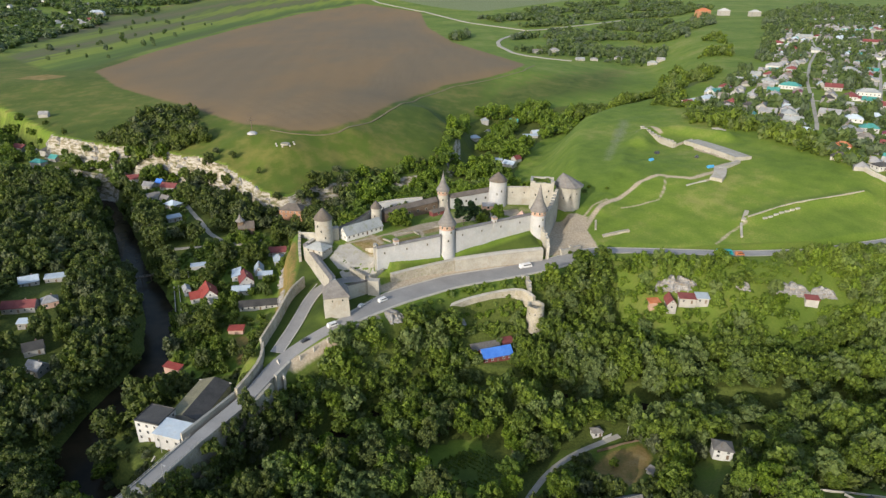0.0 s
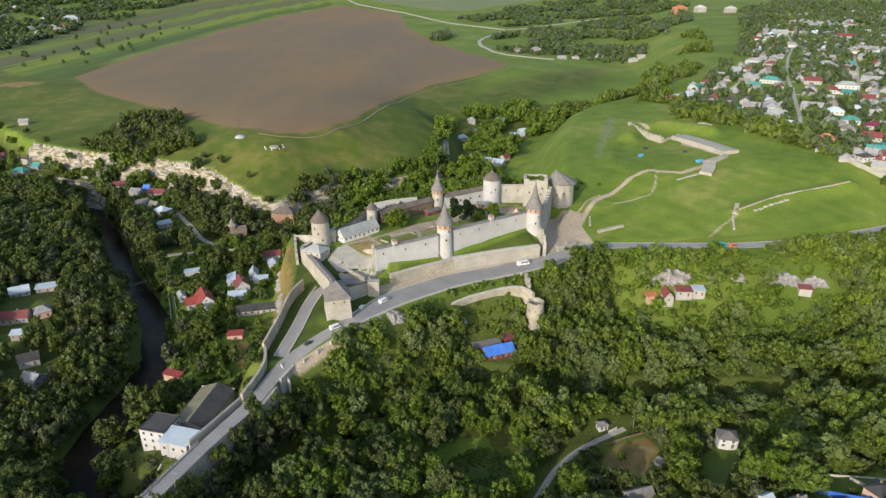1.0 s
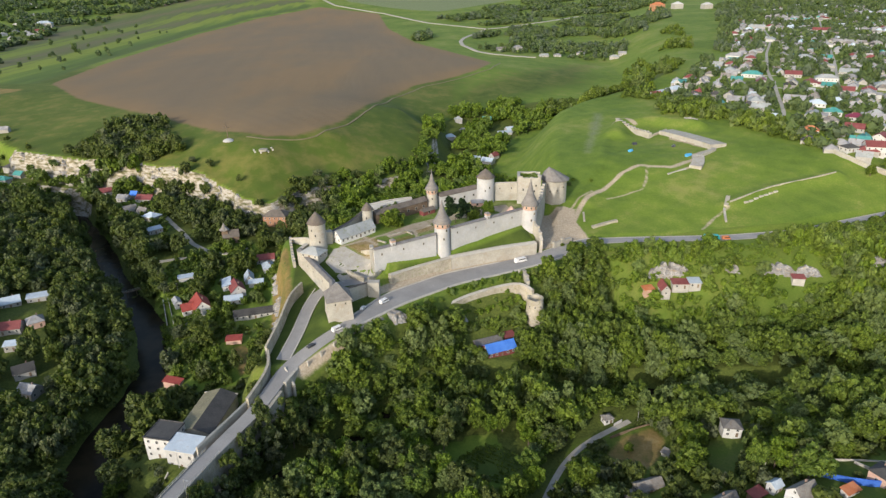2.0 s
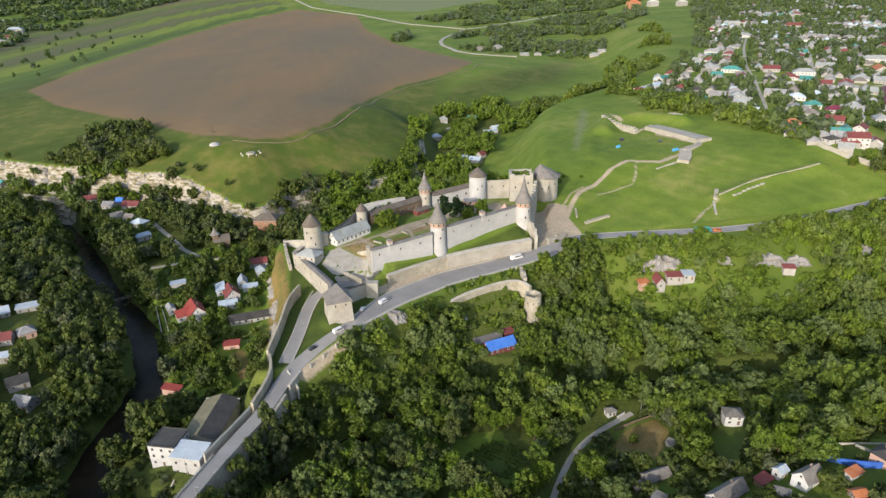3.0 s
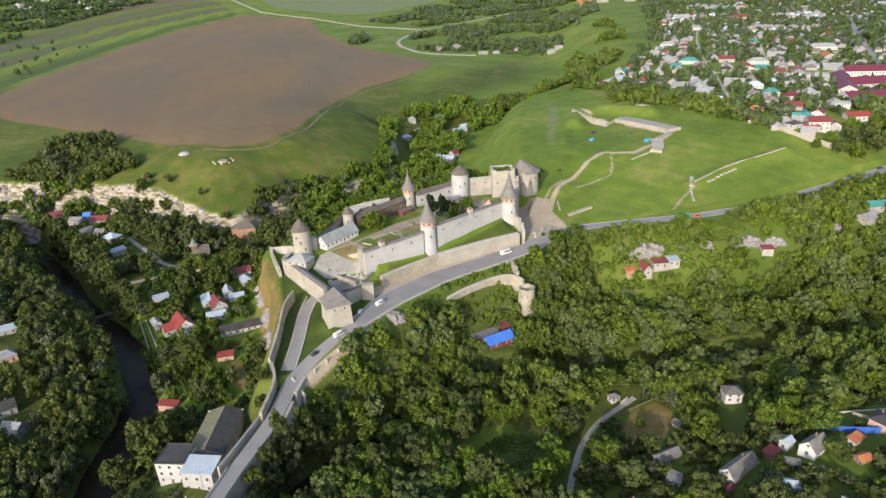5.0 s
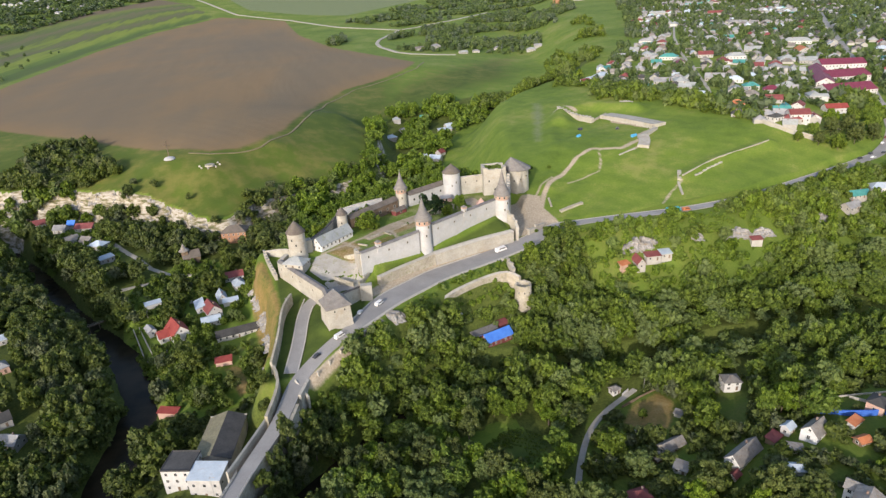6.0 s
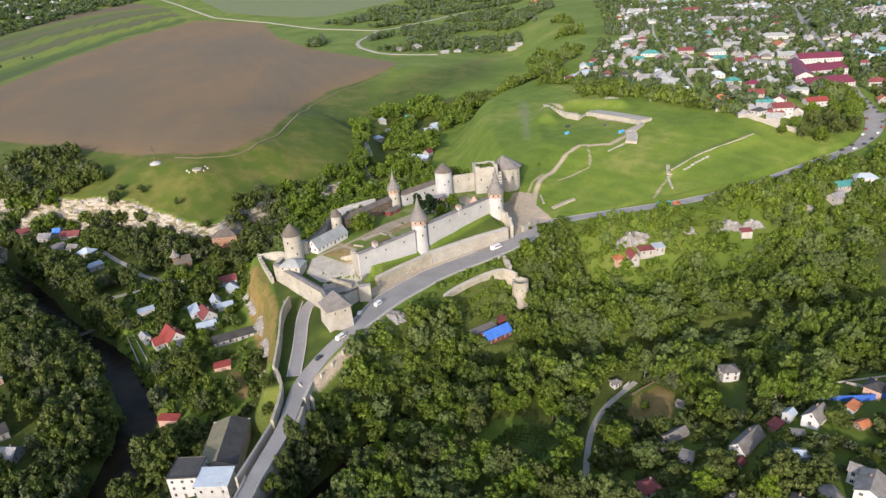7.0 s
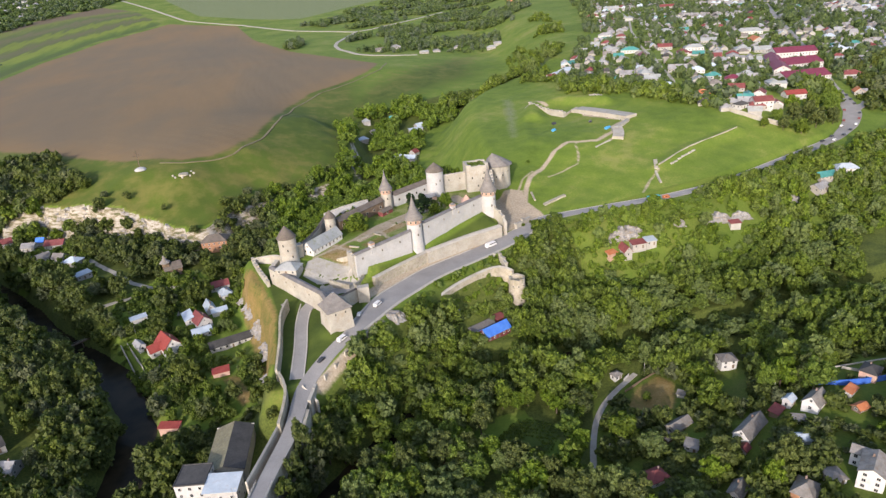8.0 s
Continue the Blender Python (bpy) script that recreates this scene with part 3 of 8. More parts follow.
slope = np.hypot(*np.gradient(fz.reshape(ny, nx), gy, gx)).ravel()
d_ridge, _ = along(fx, fy, RIDGE, True)
in_ridge = inside(fx, fy, RIDGE)
d_field, _ = along(fx, fy, FIELD, True)
in_field = inside(fx, fy, FIELD)
wood = np.where(in_ridge | in_field, -1, np.clip(np.minimum(d_ridge, d_field) / 12, -1, 1)) * (fy < 820)
wood = np.where((fx > 60) & (fy > 400) & (fy < 720) & (d_ridge < 62) & ~in_field, -1, wood)
wood = np.where((fx > 95) & (fy < 345) & (fy > 280), 0.25, wood)
for q in GARDENS:
    wood = np.where(signed(q) > -2, 0.3 if q is GARDENS[0] else -1, wood)
dirt = np.full(len(fx), -9.0)
for line in TRACKS:
    dirt = np.maximum(dirt, (2.2 if line is TRACKS[0] else 1.3) - along(fx, fy, line)[0])
dirt = np.maximum(dirt, signed(APRON))
dirt = np.maximum(dirt, 4.0 - along(fx, fy, [(-42, 295), (-20, 308), (0, 318), (33, 330), (54, 335)])[0])
dirt = np.maximum(dirt, 2.6 - along(fx, fy, [(-73, 236), (-60, 246.5), (-48, 257), (-38, 268)])[0])
for line in ([(-62, 331), (-40, 344), (-22, 352), (-8, 366)], [(-49, 343), (-41, 330)], [(-20, 352), (-16, 334)], [(0, 368), (22, 378), (42, 384)], [(-52, 322), (-40, 316)]):
    dirt = np.maximum(dirt, 1.6 - along(fx, fy, line)[0])
for line, w in (([(168, 553), (178, 556), (186, 548)], 3.0), ([(208, 500), (218, 470)], 9.0), ([(192, 446), (204, 452), (222, 462)], 2.2), ([(176, 421), (190, 428)], 2.0), ([(230, 548), (238, 528)], 3.0)):
    dirt = np.maximum(dirt, w - along(fx, fy, line)[0])
bank = [(-77, 234), (-70, 239), (-63, 245.5), (-57, 251.5)]
dirt = np.maximum(dirt, 2.4 - along(fx, fy, bank)[0])
court = signed(COURT)
dirt = np.where(court > 0, np.maximum(dirt, np.minimum(0.10, court)), dirt)
dry = np.max([signed(q) for q in DRY_PLOTS], 0)
lawn = np.max([signed(q) for q in LAWNS], 0)
cliffy = ((slope - 0.75) * 1.2) * np.where(in_field, 0, 1) * (d_field < 24) * (fx < 10) * (fx > -396)
cliffy = np.where(cliffy == 0, -1.0, cliffy)
dull = np.maximum(signed(FLANK), np.where(in_field, np.clip(np.minimum((90 - fx) * 0.7, (1150 - fy) * 0.35), -200.0, 40.0), -200.0))
for name, values in (("wood", wood), ("dirt", dirt), ("dry", dry), ("lawn", lawn), ("rock", cliffy), ("plough", signed(PLOUGHED)), ("dull", dull), ("strips", signed(STRIPS)), ("lane", np.minimum(along(fx, fy, PLOUGHED, True)[0], 900.0)), ("scree", np.maximum(signed(SCREE), signed(FAR_CROP)))):
    land.attributes.new(name, "FLOAT", "POINT").data.foreach_set("value", values.astype(np.float32))
tagged(new("ground", land), "grassy gorge land with ploughed field, cliffs and wooded floor", "ground", kind="structure")

# river, a strip of still water in its bed


def strip(line, offset_l, offset_r, lift=0.0, step=4.0):
    """Points left and right of a polyline with x, y and further columns, cut into short lengths."""
    pts = []
    for a, b in zip(line, line[1:]):
        n = max(1, int(math.hypot(b[0] - a[0], b[1] - a[1]) / step))
        pts += [tuple(p + (q - p) * i / n for p, q in zip(a, b)) for i in range(n)]
    pts.append(tuple(line[-1]))
    p = np.array(pts, float)
    sm = p.copy()
    for _ in range(3):
        sm[1:-1] = (sm[:-2] + 2 * sm[1:-1] + sm[2:]) / 4
    d = np.gradient(sm[:, :2], axis=0)
    d /= np.hypot(d[:, 0], d[:, 1])[:, None]
    nrm = np.stack([-d[:, 1], d[:, 0]], 1)
    wl = offset_l(sm) if callable(offset_l) else offset_l
    wr = offset_r(sm) if callable(offset_r) else offset_r
    left, right = sm[:, :2] + nrm * np.reshape(wl, (-1, 1)), sm[:, :2] + nrm * np.reshape(wr, (-1, 1))
    return sm, left, right


def ribbon(name, line, offset_l, offset_r, z_of, depth, material, label="", category="", kind="structure", parent=None):
    sm, left, right = strip(line, offset_l, offset_r)
    z = z_of(sm)
    n = len(sm)
    v = [(*left[i], z[i]) for i in range(n)] + [(*right[i], z[i]) for i in range(n)] + [(*left[i], z[i] - depth) for i in range(n)] + [(*right[i], z[i] - depth) for i in range(n)]
    f = []
    for i in range(n - 1):
        f += [(i + n, i + n + 1, i + 1, i), (i, i + 1, i + 1 + 2 * n, i + 2 * n), (i + 1 + n, i + n, i + 3 * n, i + 1 + 3 * n)]
    f += [(0, 2 * n, 3 * n, n), (n - 1, 2 * n - 1, 4 * n - 1, 3 * n - 1)]
    ob = new(name, mesh_of(name, v, f, material))
    if parent:
        ob.parent = parent
        return ob
    return tagged(ob, label, category, kind=kind)


ribbon("water", [(*p, 0) for p in RIVER], 10, -10, lambda s: np.full(len(s), WATER_LEVEL), 0.5, WATER, "dark still river water under wooded banks", "river")
ribbon("road", MAIN_ROAD, lambda s: s[:, 3], lambda s: -s[:, 3], lambda s: s[:, 2], 0.5, ASPHALT, "worn grey asphalt road over the bridge past the castle", "road")
ribbon("road", GATE_ROAD, lambda s: s[:, 3], lambda s: -s[:, 3], lambda s: s[:, 2] + 0.02, 0.5, ASPHALT, "grey side road climbing to the castle gate", "road")
ribbon("road", VALLEY_LANE, lambda s: s[:, 3], lambda s: -s[:, 3], lambda s: s[:, 2], 0.4, GRAVEL, "pale gravel lane between gardens", "road")
south = [q for q in MAIN_ROAD if 253 < q[1] < 352 and q[0] < 90]
ribbon("pavement", south, lambda s: -s[:, 3] + 0.02, lambda s: -s[:, 3] - 1.5, lambda s: s[:, 2] + 0.14, 0.6, KERB, "pale stone footway along the road's outer edge", "pavement")
ribbon("pavement", MAIN_ROAD[6:10], lambda s: s[:, 3] + 1.0, lambda s: s[:, 3] - 0.02, lambda s: s[:, 2] + 0.14, 0.6, KERB, "pale stone kerb below the retaining wall", "pavement")
ribbon("kerb", MAIN_ROAD[10:18], lambda s: s[:, 3] + 0.5, lambda s: s[:, 3] - 0.02, lambda s: s[:, 2] + 0.12, 0.5, KERB, "pale kerb beside the hill road", "kerb")
for side in (1, -1):
    ribbon("kerb", GATE_ROAD[:4], lambda s: side * s[:, 3] + 0.25, lambda s: side * s[:, 3] - 0.25, lambda s: s[:, 2] + 0.14, 0.5, KERB, "pale stone kerb beside the lawn", "kerb")

for line in HAMLET_LANES:
    ribbon("road", [(*q, 0) for q in line], 1.7, -1.7, lambda s: lie(s[:, 0], s[:, 1]) + 0.3, 1.5, GRAVEL, "pale gravel lane between valley cottages", "road")
for line, w, lift in ((FIELD_TRACK, 1.15, 0.3), (FAR_ROAD, 5.0, 1.0), (FAR_LANE, 4.0, 0.8)):
    ribbon("road", [(*q, 0) for q in line], w, -w, lambda s: lie(s[:, 0], s[:, 1]) + lift, 5.0, GRAVEL if w > 2 else FIELD_EARTH, "pale dirt road between far fields" if w > 2 else "worn track along the ploughed field", "road")


# ---------------------------------------------------------------- castle


def facing_pose(x, y, r, z, a):
    return pose(x + r * math.cos(a), y + r * math.sin(a), z, 0, 0, math.degrees(a))


def slit(parent, m, w, h, name="window"):
    """A deep window: a pale surround with a dark hollow pane set back in it."""
    bm = bmesh.new()
    box(bm, 0.02, -w / 2 - 0.1, -0.15, 0.3, 0.2, h + 0.3)
    box(bm, 0.02, w / 2 + 0.1, -0.15, 0.3, 0.2, h + 0.3)
    box(bm, 0.02, 0, h, 0.3, w, 0.2)
    box(bm, 0.02, 0, -0.15, 0.34, w, 0.15)
    bm.transform(m)
    ob = part(name, bm, STONE, parent)
    bm = box(bmesh.new(), -0.05, 0, 0, 0.2, w, h)
    bm.transform(m)
    part("pane", bm, GLASS, ob)
    return ob


def round_tower(x, y, z0, r, z_eave, z_tip, body_mat, roof_mat, label, band=True, flare=1.25, steep=True, windows=(), segments=28, taper=0.94, apex=(0.0, 0.0)):
    t = thing("tower", x, y, z0, 0, label, "tower")
    h, tip = z_eave - z0, z_tip - z0
    rt = r * taper
    wall_top = h - (3.4 if band else 0)
    bm = ring_solid(bmesh.new(), [(0, 0, -6, r * 1.12), (0, 0, 0, r * 1.06), (0, 0, h * 0.18, r), (0, 0, wall_top, rt)], segments)
    smooth_mesh(part("body", bm, body_mat, t))
    if band:
        bm = ring_solid(bmesh.new(), [(0, 0, wall_top, rt * 1.01), (0, 0, wall_top + 0.5, rt * 1.06), (0, 0, h - 0.5, rt * 1.06), (0, 0, h, rt * 1.0)], segments)
        smooth_mesh(part("gallery", bm, BRICK, t, "reddish brick gallery"))
        n = 10
        for i in range(n):
            a = 2 * math.pi * (i + 0.5) / n
            slit(t, facing_pose(0, 0, rt * 1.06, wall_top + 1.1, a), 0.7, 1.2)
    for a, z in windows:
        slit(t, facing_pose(0, 0, r * 0.98, z, radians(a)), 0.7, 1.3)
    re = rt * flare
    if steep:
        rings = [(0, 0, h - 0.6, re), (0, 0, h - 0.35, re * 1.005), (0, 0, h + (tip - h) * 0.12, re * 0.80), (0, 0, h + (tip - h) * 0.3, re * 0.53), (0, 0, h + (tip - h) * 0.55, re * 0.29), (0, 0, tip - 0.4, 0.14), (0, 0, tip, 0.03)]
    else:
        rings = [(0, 0, h - 0.35, re), (0, 0, h - 0.1, re * 1.005), (0, 0, h + (tip - h) * 0.5, re * 0.55), (0, 0, tip - 0.2, 0.25), (0, 0, tip, 0.05)]
    smooth_mesh(part("roof", ring_solid(bmesh.new(), [(apex[0] * (q[2] - h) / (tip - h) if q[2] > h else 0, apex[1] * (q[2] - h) / (tip - h) if q[2] > h else 0, q[2], q[3]) for q in rings], segments), roof_mat, t), 60 if segments > 12 else 15)
    if steep:
        bm = ring_solid(bmesh.new(), [(0, 0, tip - 0.3, 0.06), (0, 0, tip + 0.2, 0.22), (0, 0, tip + 0.5, 0.06), (0, 0, tip + 1.4, 0.03)], 8)
        part("finial", bm, METAL, t)
    return t


def wall_run(name, pts, thick, mat, label, coping=None, category="wall", slits=0, crenel=False, sink=4.0, kind="", foot=None, parent=None, wide=0.12):
    """A wall along points (x, y, top level); it stands in the ground."""
    x0, y0 = pts[0][:2]
    z0 = level(x0, y0)
    t = parent or thing(name, x0, y0, z0, 0, label, category, kind=kind)
    if parent:
        x0 = y0 = z0 = 0
    bm, cm = bmesh.new(), bmesh.new()
    sm, left, right = strip(pts, thick / 2, -thick / 2)
    rng = random.Random(int(abs(x0 * 7 + y0)))
    prof = []
    for i in range(len(sm)):
        g = min(level(*left[i]), level(*right[i])) - sink if foot is None else foot
        prof.append((left[i], right[i], g, sm[i][2]))

    def quad_strip(b, rows):
        vs = [[b.verts.new(p) for p in r] for r in rows]
        for a, c in zip(vs, vs[1:]):
            for k in range(4):
                b.faces.new((a[k], a[(k + 1) % 4], c[(k + 1) % 4], c[k]))
        b.faces.new(vs[0][::-1])
        b.faces.new(vs[-1])

    quad_strip(bm, [[(l[0] - x0, l[1] - y0, g - z0), (l[0] - x0, l[1] - y0, z - z0), (r[0] - x0, r[1] - y0, z - z0), (r[0] - x0, r[1] - y0, g - z0)] for l, r, g, z in prof])
    bmesh.ops.recalc_face_normals(bm, faces=bm.faces)
    body = part("masonry", bm, mat, t)
    if coping:
        k = wide
        quad_strip(cm, [[(l[0] + (l[0] - r[0]) * k - x0, l[1] + (l[1] - r[1]) * k - y0, z - z0 - 0.05), ((l[0] + r[0]) / 2 - x0, (l[1] + r[1]) / 2 - y0, z - z0 + 0.6),
                         (r[0] + (r[0] - l[0]) * k - x0, r[1] + (r[1] - l[1]) * k - y0, z - z0 - 0.05), ((l[0] + r[0]) / 2 - x0, (l[1] + r[1]) / 2 - y0, z - z0 - 0.1)] for l, r, g, z in prof])
        bmesh.ops.recalc_face_normals(cm, faces=cm.faces)
        part("coping", cm, coping, t)
    else:
        cm.free()
    if crenel:
        for i in range(len(sm) - 1):
            l, r, g, z = prof[i]
            a = math.degrees(math.atan2(*(sm[i + 1][:2] - sm[i][:2])[::-1]))
            b2 = box(bmesh.new(), (l[0] + r[0]) / 2 - x0, (l[1] + r[1]) / 2 - y0, z - z0 - 0.02, 2.0, thick * 0.9, 0.5 + rng.random() * 0.9, a)
            part("merlon", b2, mat, t)
    if slits:
        n = int(slits)
        for i in range(n):
            j = int((i + 0.5) / n * (len(prof) - 1))
            l, r, g, z = prof[j]
            d = np.array(sm[j + 1][:2] - sm[j][:2])
            a = math.atan2(d[1], d[0]) - math.pi / 2
            slit(t, pose(r[0] - x0, r[1] - y0, z - z0 - 4.2, 0, 0, math.degrees(a)), 0.6, 1.1, "embrasure")
    return t


# gate tower, four-square under a pyramid roof
def gate_tower():
    t = thing("gate_tower", -58.6, 272.5, 19.0, 14.5, "square pale limestone gate tower with a grey pyramid roof", "tower")
    w, h = 11.4, 10.2
    bm = bmesh.new()
    lo = [bm.verts.new((sx * (w / 2 + 0.7), sy * (w / 2 + 0.7), -5)) for sx, sy in ((-1, -1), (1, -1), (1, 1), (-1, 1))]
    mid = [bm.verts.new((sx * (w / 2 + 0.4), sy * (w / 2 + 0.4), 1.5)) for sx, sy in ((-1, -1), (1, -1), (1, 1), (-1, 1))]
    hi = [bm.verts.new((sx * w / 2, sy * w / 2, h)) for sx, sy in ((-1, -1), (1, -1), (1, 1), (-1, 1))]
    for a, b in ((lo, mid), (mid, hi)):
        for i in range(4):
            bm.faces.new((a[i], a[(i + 1) % 4], b[(i + 1) % 4], b[i]))
    bm.faces.new(hi)
    part("body", bm, STONE, t)
    bm = bmesh.new()
    e, k = w / 2 + 0.8, h - 0.4
    ring = [[bm.verts.new((sx * q, sy * q, z)) for sx, sy in ((-1, -1), (1, -1), (1, 1), (-1, 1))] for q, z in ((e, k - 0.25), (e, k), (e * 0.62, k + 2.6), (0.5, k + 7.0))]
    for a, b in zip(ring, ring[1:]):
        for i in range(4):
            bm.faces.new((a[i], a[(i + 1) % 4], b[(i + 1) % 4], b[i]))
    bm.faces.new(ring[0][::-1])
    bm.faces.new(ring[-1])
    part("roof", bm, SHINGLE, t, "grey shingled pyramid roof")
    for x, z in ((-2.2, 7.4), (2.8, 7.4), (0.4, 4.4), (3.6, 2.0)):
        slit(t, pose(x, -w / 2 - 0.12, z, 0, 0, -90), 0.6, 1.0)
    for y, z in ((-1.5, 6.5), (2.4, 6.5), (0.6, 3.0)):
        slit(t, pose(-w / 2 - 0.12, y, z, 0, 0, 180), 0.6, 1.0)
        slit(t, pose(w / 2 + 0.12, y, z, 0, 0, 0), 0.6, 1.0)
    part("ridge_cap", box(bmesh.new(), 0, 0, k + 6.9, 0.9, 0.9, 0.3), METAL, t)


gate_tower()
round_tower(-3.4, 327.0, 27.5, 4.6, 45.6, 58.6, WHITEWASH, SHINGLE, "tall whitewashed round tower with brick gallery and spire", windows=((-80, 8), (-140, 11), (-60, 13)))
round_tower(52.3, 353.5, 28.0, 4.6, 45.2, 61.5, WHITEWASH, SHINGLE, "pale round tower with brick gallery and slender grey spire", windows=((-85, 7), (-60, 11)))
round_tower(-6.3, 390.5, 31.0, 3.8, 45.0, 56.6, STONE, SHINGLE, "slim stone tower with brick gallery and grey cone roof", flare=1.3, windows=((-90, 7),))
round_tower(-75.0, 331.5, 29.5, 5.0, 45.8, 52.2, STONE, DARK_SHINGLE, "drum-shaped limestone tower with a low brown cone roof", band=False, steep=False, flare=1.12, windows=((-95, 9), (-70, 5), (-120, 12)), taper=0.97)
round_tower(-47.7, 361.5, 30.5, 3.4, 42.2, 46.6, STONE, DARK_SHINGLE, "small stone tower with a brown cone roof", band=False, steep=False, flare=1.15, windows=((-100, 6),))
round_tower(31.0, 401.5, 30.5, 6.0, 48.6, 54.3, WHITEWASH, DARK_SHINGLE, "stout white round tower with a low brown cone roof", band=False, steep=False, flare=1.1, windows=((-100, 9), (-70, 11)), taper=0.98)
round_tower(80.0, 406.5, 22.5, 9.0, 44.6, 53.4, STONE, SHINGLE, "broad limestone bastion tower with a low grey roof", band=False, steep=False, flare=1.2, windows=((-90, 15), (-60, 17), (-120, 14)), segments=10, taper=0.96, apex=(-5.0, -2.0))


# ruined square tower with grass on its open top
def square_ruin():
    t = thing("ruined_tower", 60.5, 399.5, 26.4, -8, "square roofless limestone tower with grass growing on its top", "tower")
    bm = bmesh.new()
    for x, y, sx, sy, h in ((0, -6.2, 15.5, 1.6, 22.8), (0, 6.2, 15.5, 1.6, 23.4), (-7.0, 0, 1.6, 10.8, 23.8), (7.0, 0, 1.6, 10.8, 22.4)):
        box(bm, x, y, -3, sx, sy, h + 3)
    part("masonry", bm, STONE, t)
    bm = box(bmesh.new(), 0, 0, 21.6, 12.4, 10.8, 0.6)
    bmesh.ops.subdivide_edges(bm, edges=bm.edges, cuts=5, use_grid_fill=True)
    for v in bm.verts:
        if v.co.z > 22.0:
            v.co.z += 1.6 * noise.noise(v.co * 0.4)
    part("grass_top", bm, GRASSLAND, t, "tufted grass on the tower's open top")
    for x, y, sx, sy, h in ((-6.0, -6.2, 3.0, 1.5, 1.1), (1.5, -6.2, 2.2, 1.4, 0.5), (6.6, -6.2, 1.8, 1.5, 1.4), (-7.0, 2.0, 1.5, 3.0, 0.8), (7.0, -2.0, 1.5, 4.0, 1.0), (3.0, 6.2, 4.0, 1.4, 0.9)):
        part("broken_crest", box(bmesh.new(), x, y, 22.3, sx, sy, h + 0.5, 3 * x, 0.18), STONE, t)
    for x, z in ((-4, 14), (3.5, 13), (0, 8), (4.5, 17)):
        slit(t, pose(x, -7.05, z, 0, 0, -90), 0.8, 1.4)
    slit(t, pose(-7.85, -1.5, 15, 0, 0, 180), 0.8, 1.4)


square_ruin()
S = SHINGLE
wall_run("curtain_wall", [(-42.0, 308.5, 37.6), (-26, 315.2, 38.4), (-7.5, 323.2, 39.6)], 2.4, WHITEWASH, "whitewashed curtain wall with a grey coping above the lawn", S, slits=3, wide=0.3)
wall_run("curtain_wall", [(1.2, 328.0, 41.0), (24, 341.5, 41.2), (48.3, 355.2, 41.5)], 2.4, WHITEWASH, "tall whitewashed curtain wall between two spired towers", S, slits=4, wide=0.3)
wall_run("curtain_wall", [(-42.0, 308.5, 37.0), (-45.5, 319, 35.0), (-43.5, 322, 34.0)], 2.0, STONE, "broken stone end of the curtain wall", None, crenel=True)
wall_run("curtain_wall", [(37, 402.5, 43.4), (53, 402, 43.6)], 2.0, STONE, "plain limestone wall beside the white tower", STONE, slits=2)
wall_run("curtain_wall", [(54.5, 350, 34), (57.5, 346, 32.5), (58.6, 342, 30), (57.2, 338, 27)], 1.8, STONE, "stepped limestone spur wall below the tower", None, crenel=True)
wall_run("curtain_wall", [(56.5, 356, 41), (63, 372, 41), (68, 390, 43), (71, 398, 44)], 2.4, STONE, "limestone wall closing the castle's moat side", None, crenel=True)
wall_run("curtain_wall", [(-86.0, 331.0, 29.8), (-80, 320, 29.6), (-70, 301, 29.4), (-63, 288, 29.2)], 3.2, STONE, "long battered limestone wall with a worn grassy top", S, slits=4)
wall_run("curtain_wall", [(-63, 288, 29.2), (-61.5, 279, 29.0)], 2.6, STONE, "short limestone wall joining the gate tower", S)
wall_run("curtain_wall", [(-86.0, 331.0, 29.8), (-82, 336.5, 31)], 2.6, STONE, "limestone wall corner beside the drum tower", None)
wall_run("outer_wall", [(-96.5, 360, 24.6), (-93, 343, 24.2), (-89, 327, 23.4)], 1.6, STONE, "low outer limestone wall on the cliff's edge", None, crenel=True)
wall_run("outer_wall", [(-96.5, 360, 24.6), (-82, 352, 28), (-78, 337, 31)], 1.4, STONE, "low outer limestone wall climbing to the drum tower", STONE)
wall_run("back_wall", [(-71, 337, 36), (-58, 354, 37), (-49.5, 376, 37.5)], 1.6, STONE, "weathered rear castle wall with timber coping", DARK_SHINGLE)
wall_run("back_wall", [(-49.5, 376, 39.5), (-36, 380, 41), (-20, 386, 40.5)], 1.8, WHITEWASH, "pale rear castle wall above the gorge", STONE, slits=3)
wall_run("gate_block", [(-44.8, 291.6, 26.6), (-38.8, 290.8, 26.9)], 3.6, STONE, "thick stone wall block beside the gate", None)
wall_run("gate_block", [(-45, 292.5, 25.4), (-50, 290.5, 25.8), (-55, 285, 26.4)], 1.6, STONE, "stone wall with an arched gate in shade", DARK_SHINGLE)
wall_run("court_wall", [(-57, 309, 25.6), (-52, 304.5, 24.8), (-47.5, 301.5, 24.0)], 1.0, RUBBLE, "low rubble wall in the lower court", None)
wall_run("court_wall", [(-44.5, 300, 24.2), (-40.5, 304, 24.6), (-38.5, 308, 25.4)], 1.2, RUBBLE, "broken rubble wall beside the lawn", None, crenel=True)
wall_run("retaining_wall", [(-33.8, 304.0, 24.0), (-22.4, 311.0, 24.3), (0.6, 322.6, 24.9)], 2.6, RUBBLE, "rough stone retaining wall above the road", STONE)
wall_run("retaining_wall", [(0.8, 322.8, 25.0), (32.5, 333.9, 25.4), (53.8, 338.8, 25.6)], 4.4, STONE, "high dressed limestone retaining wall above the road", KERB)
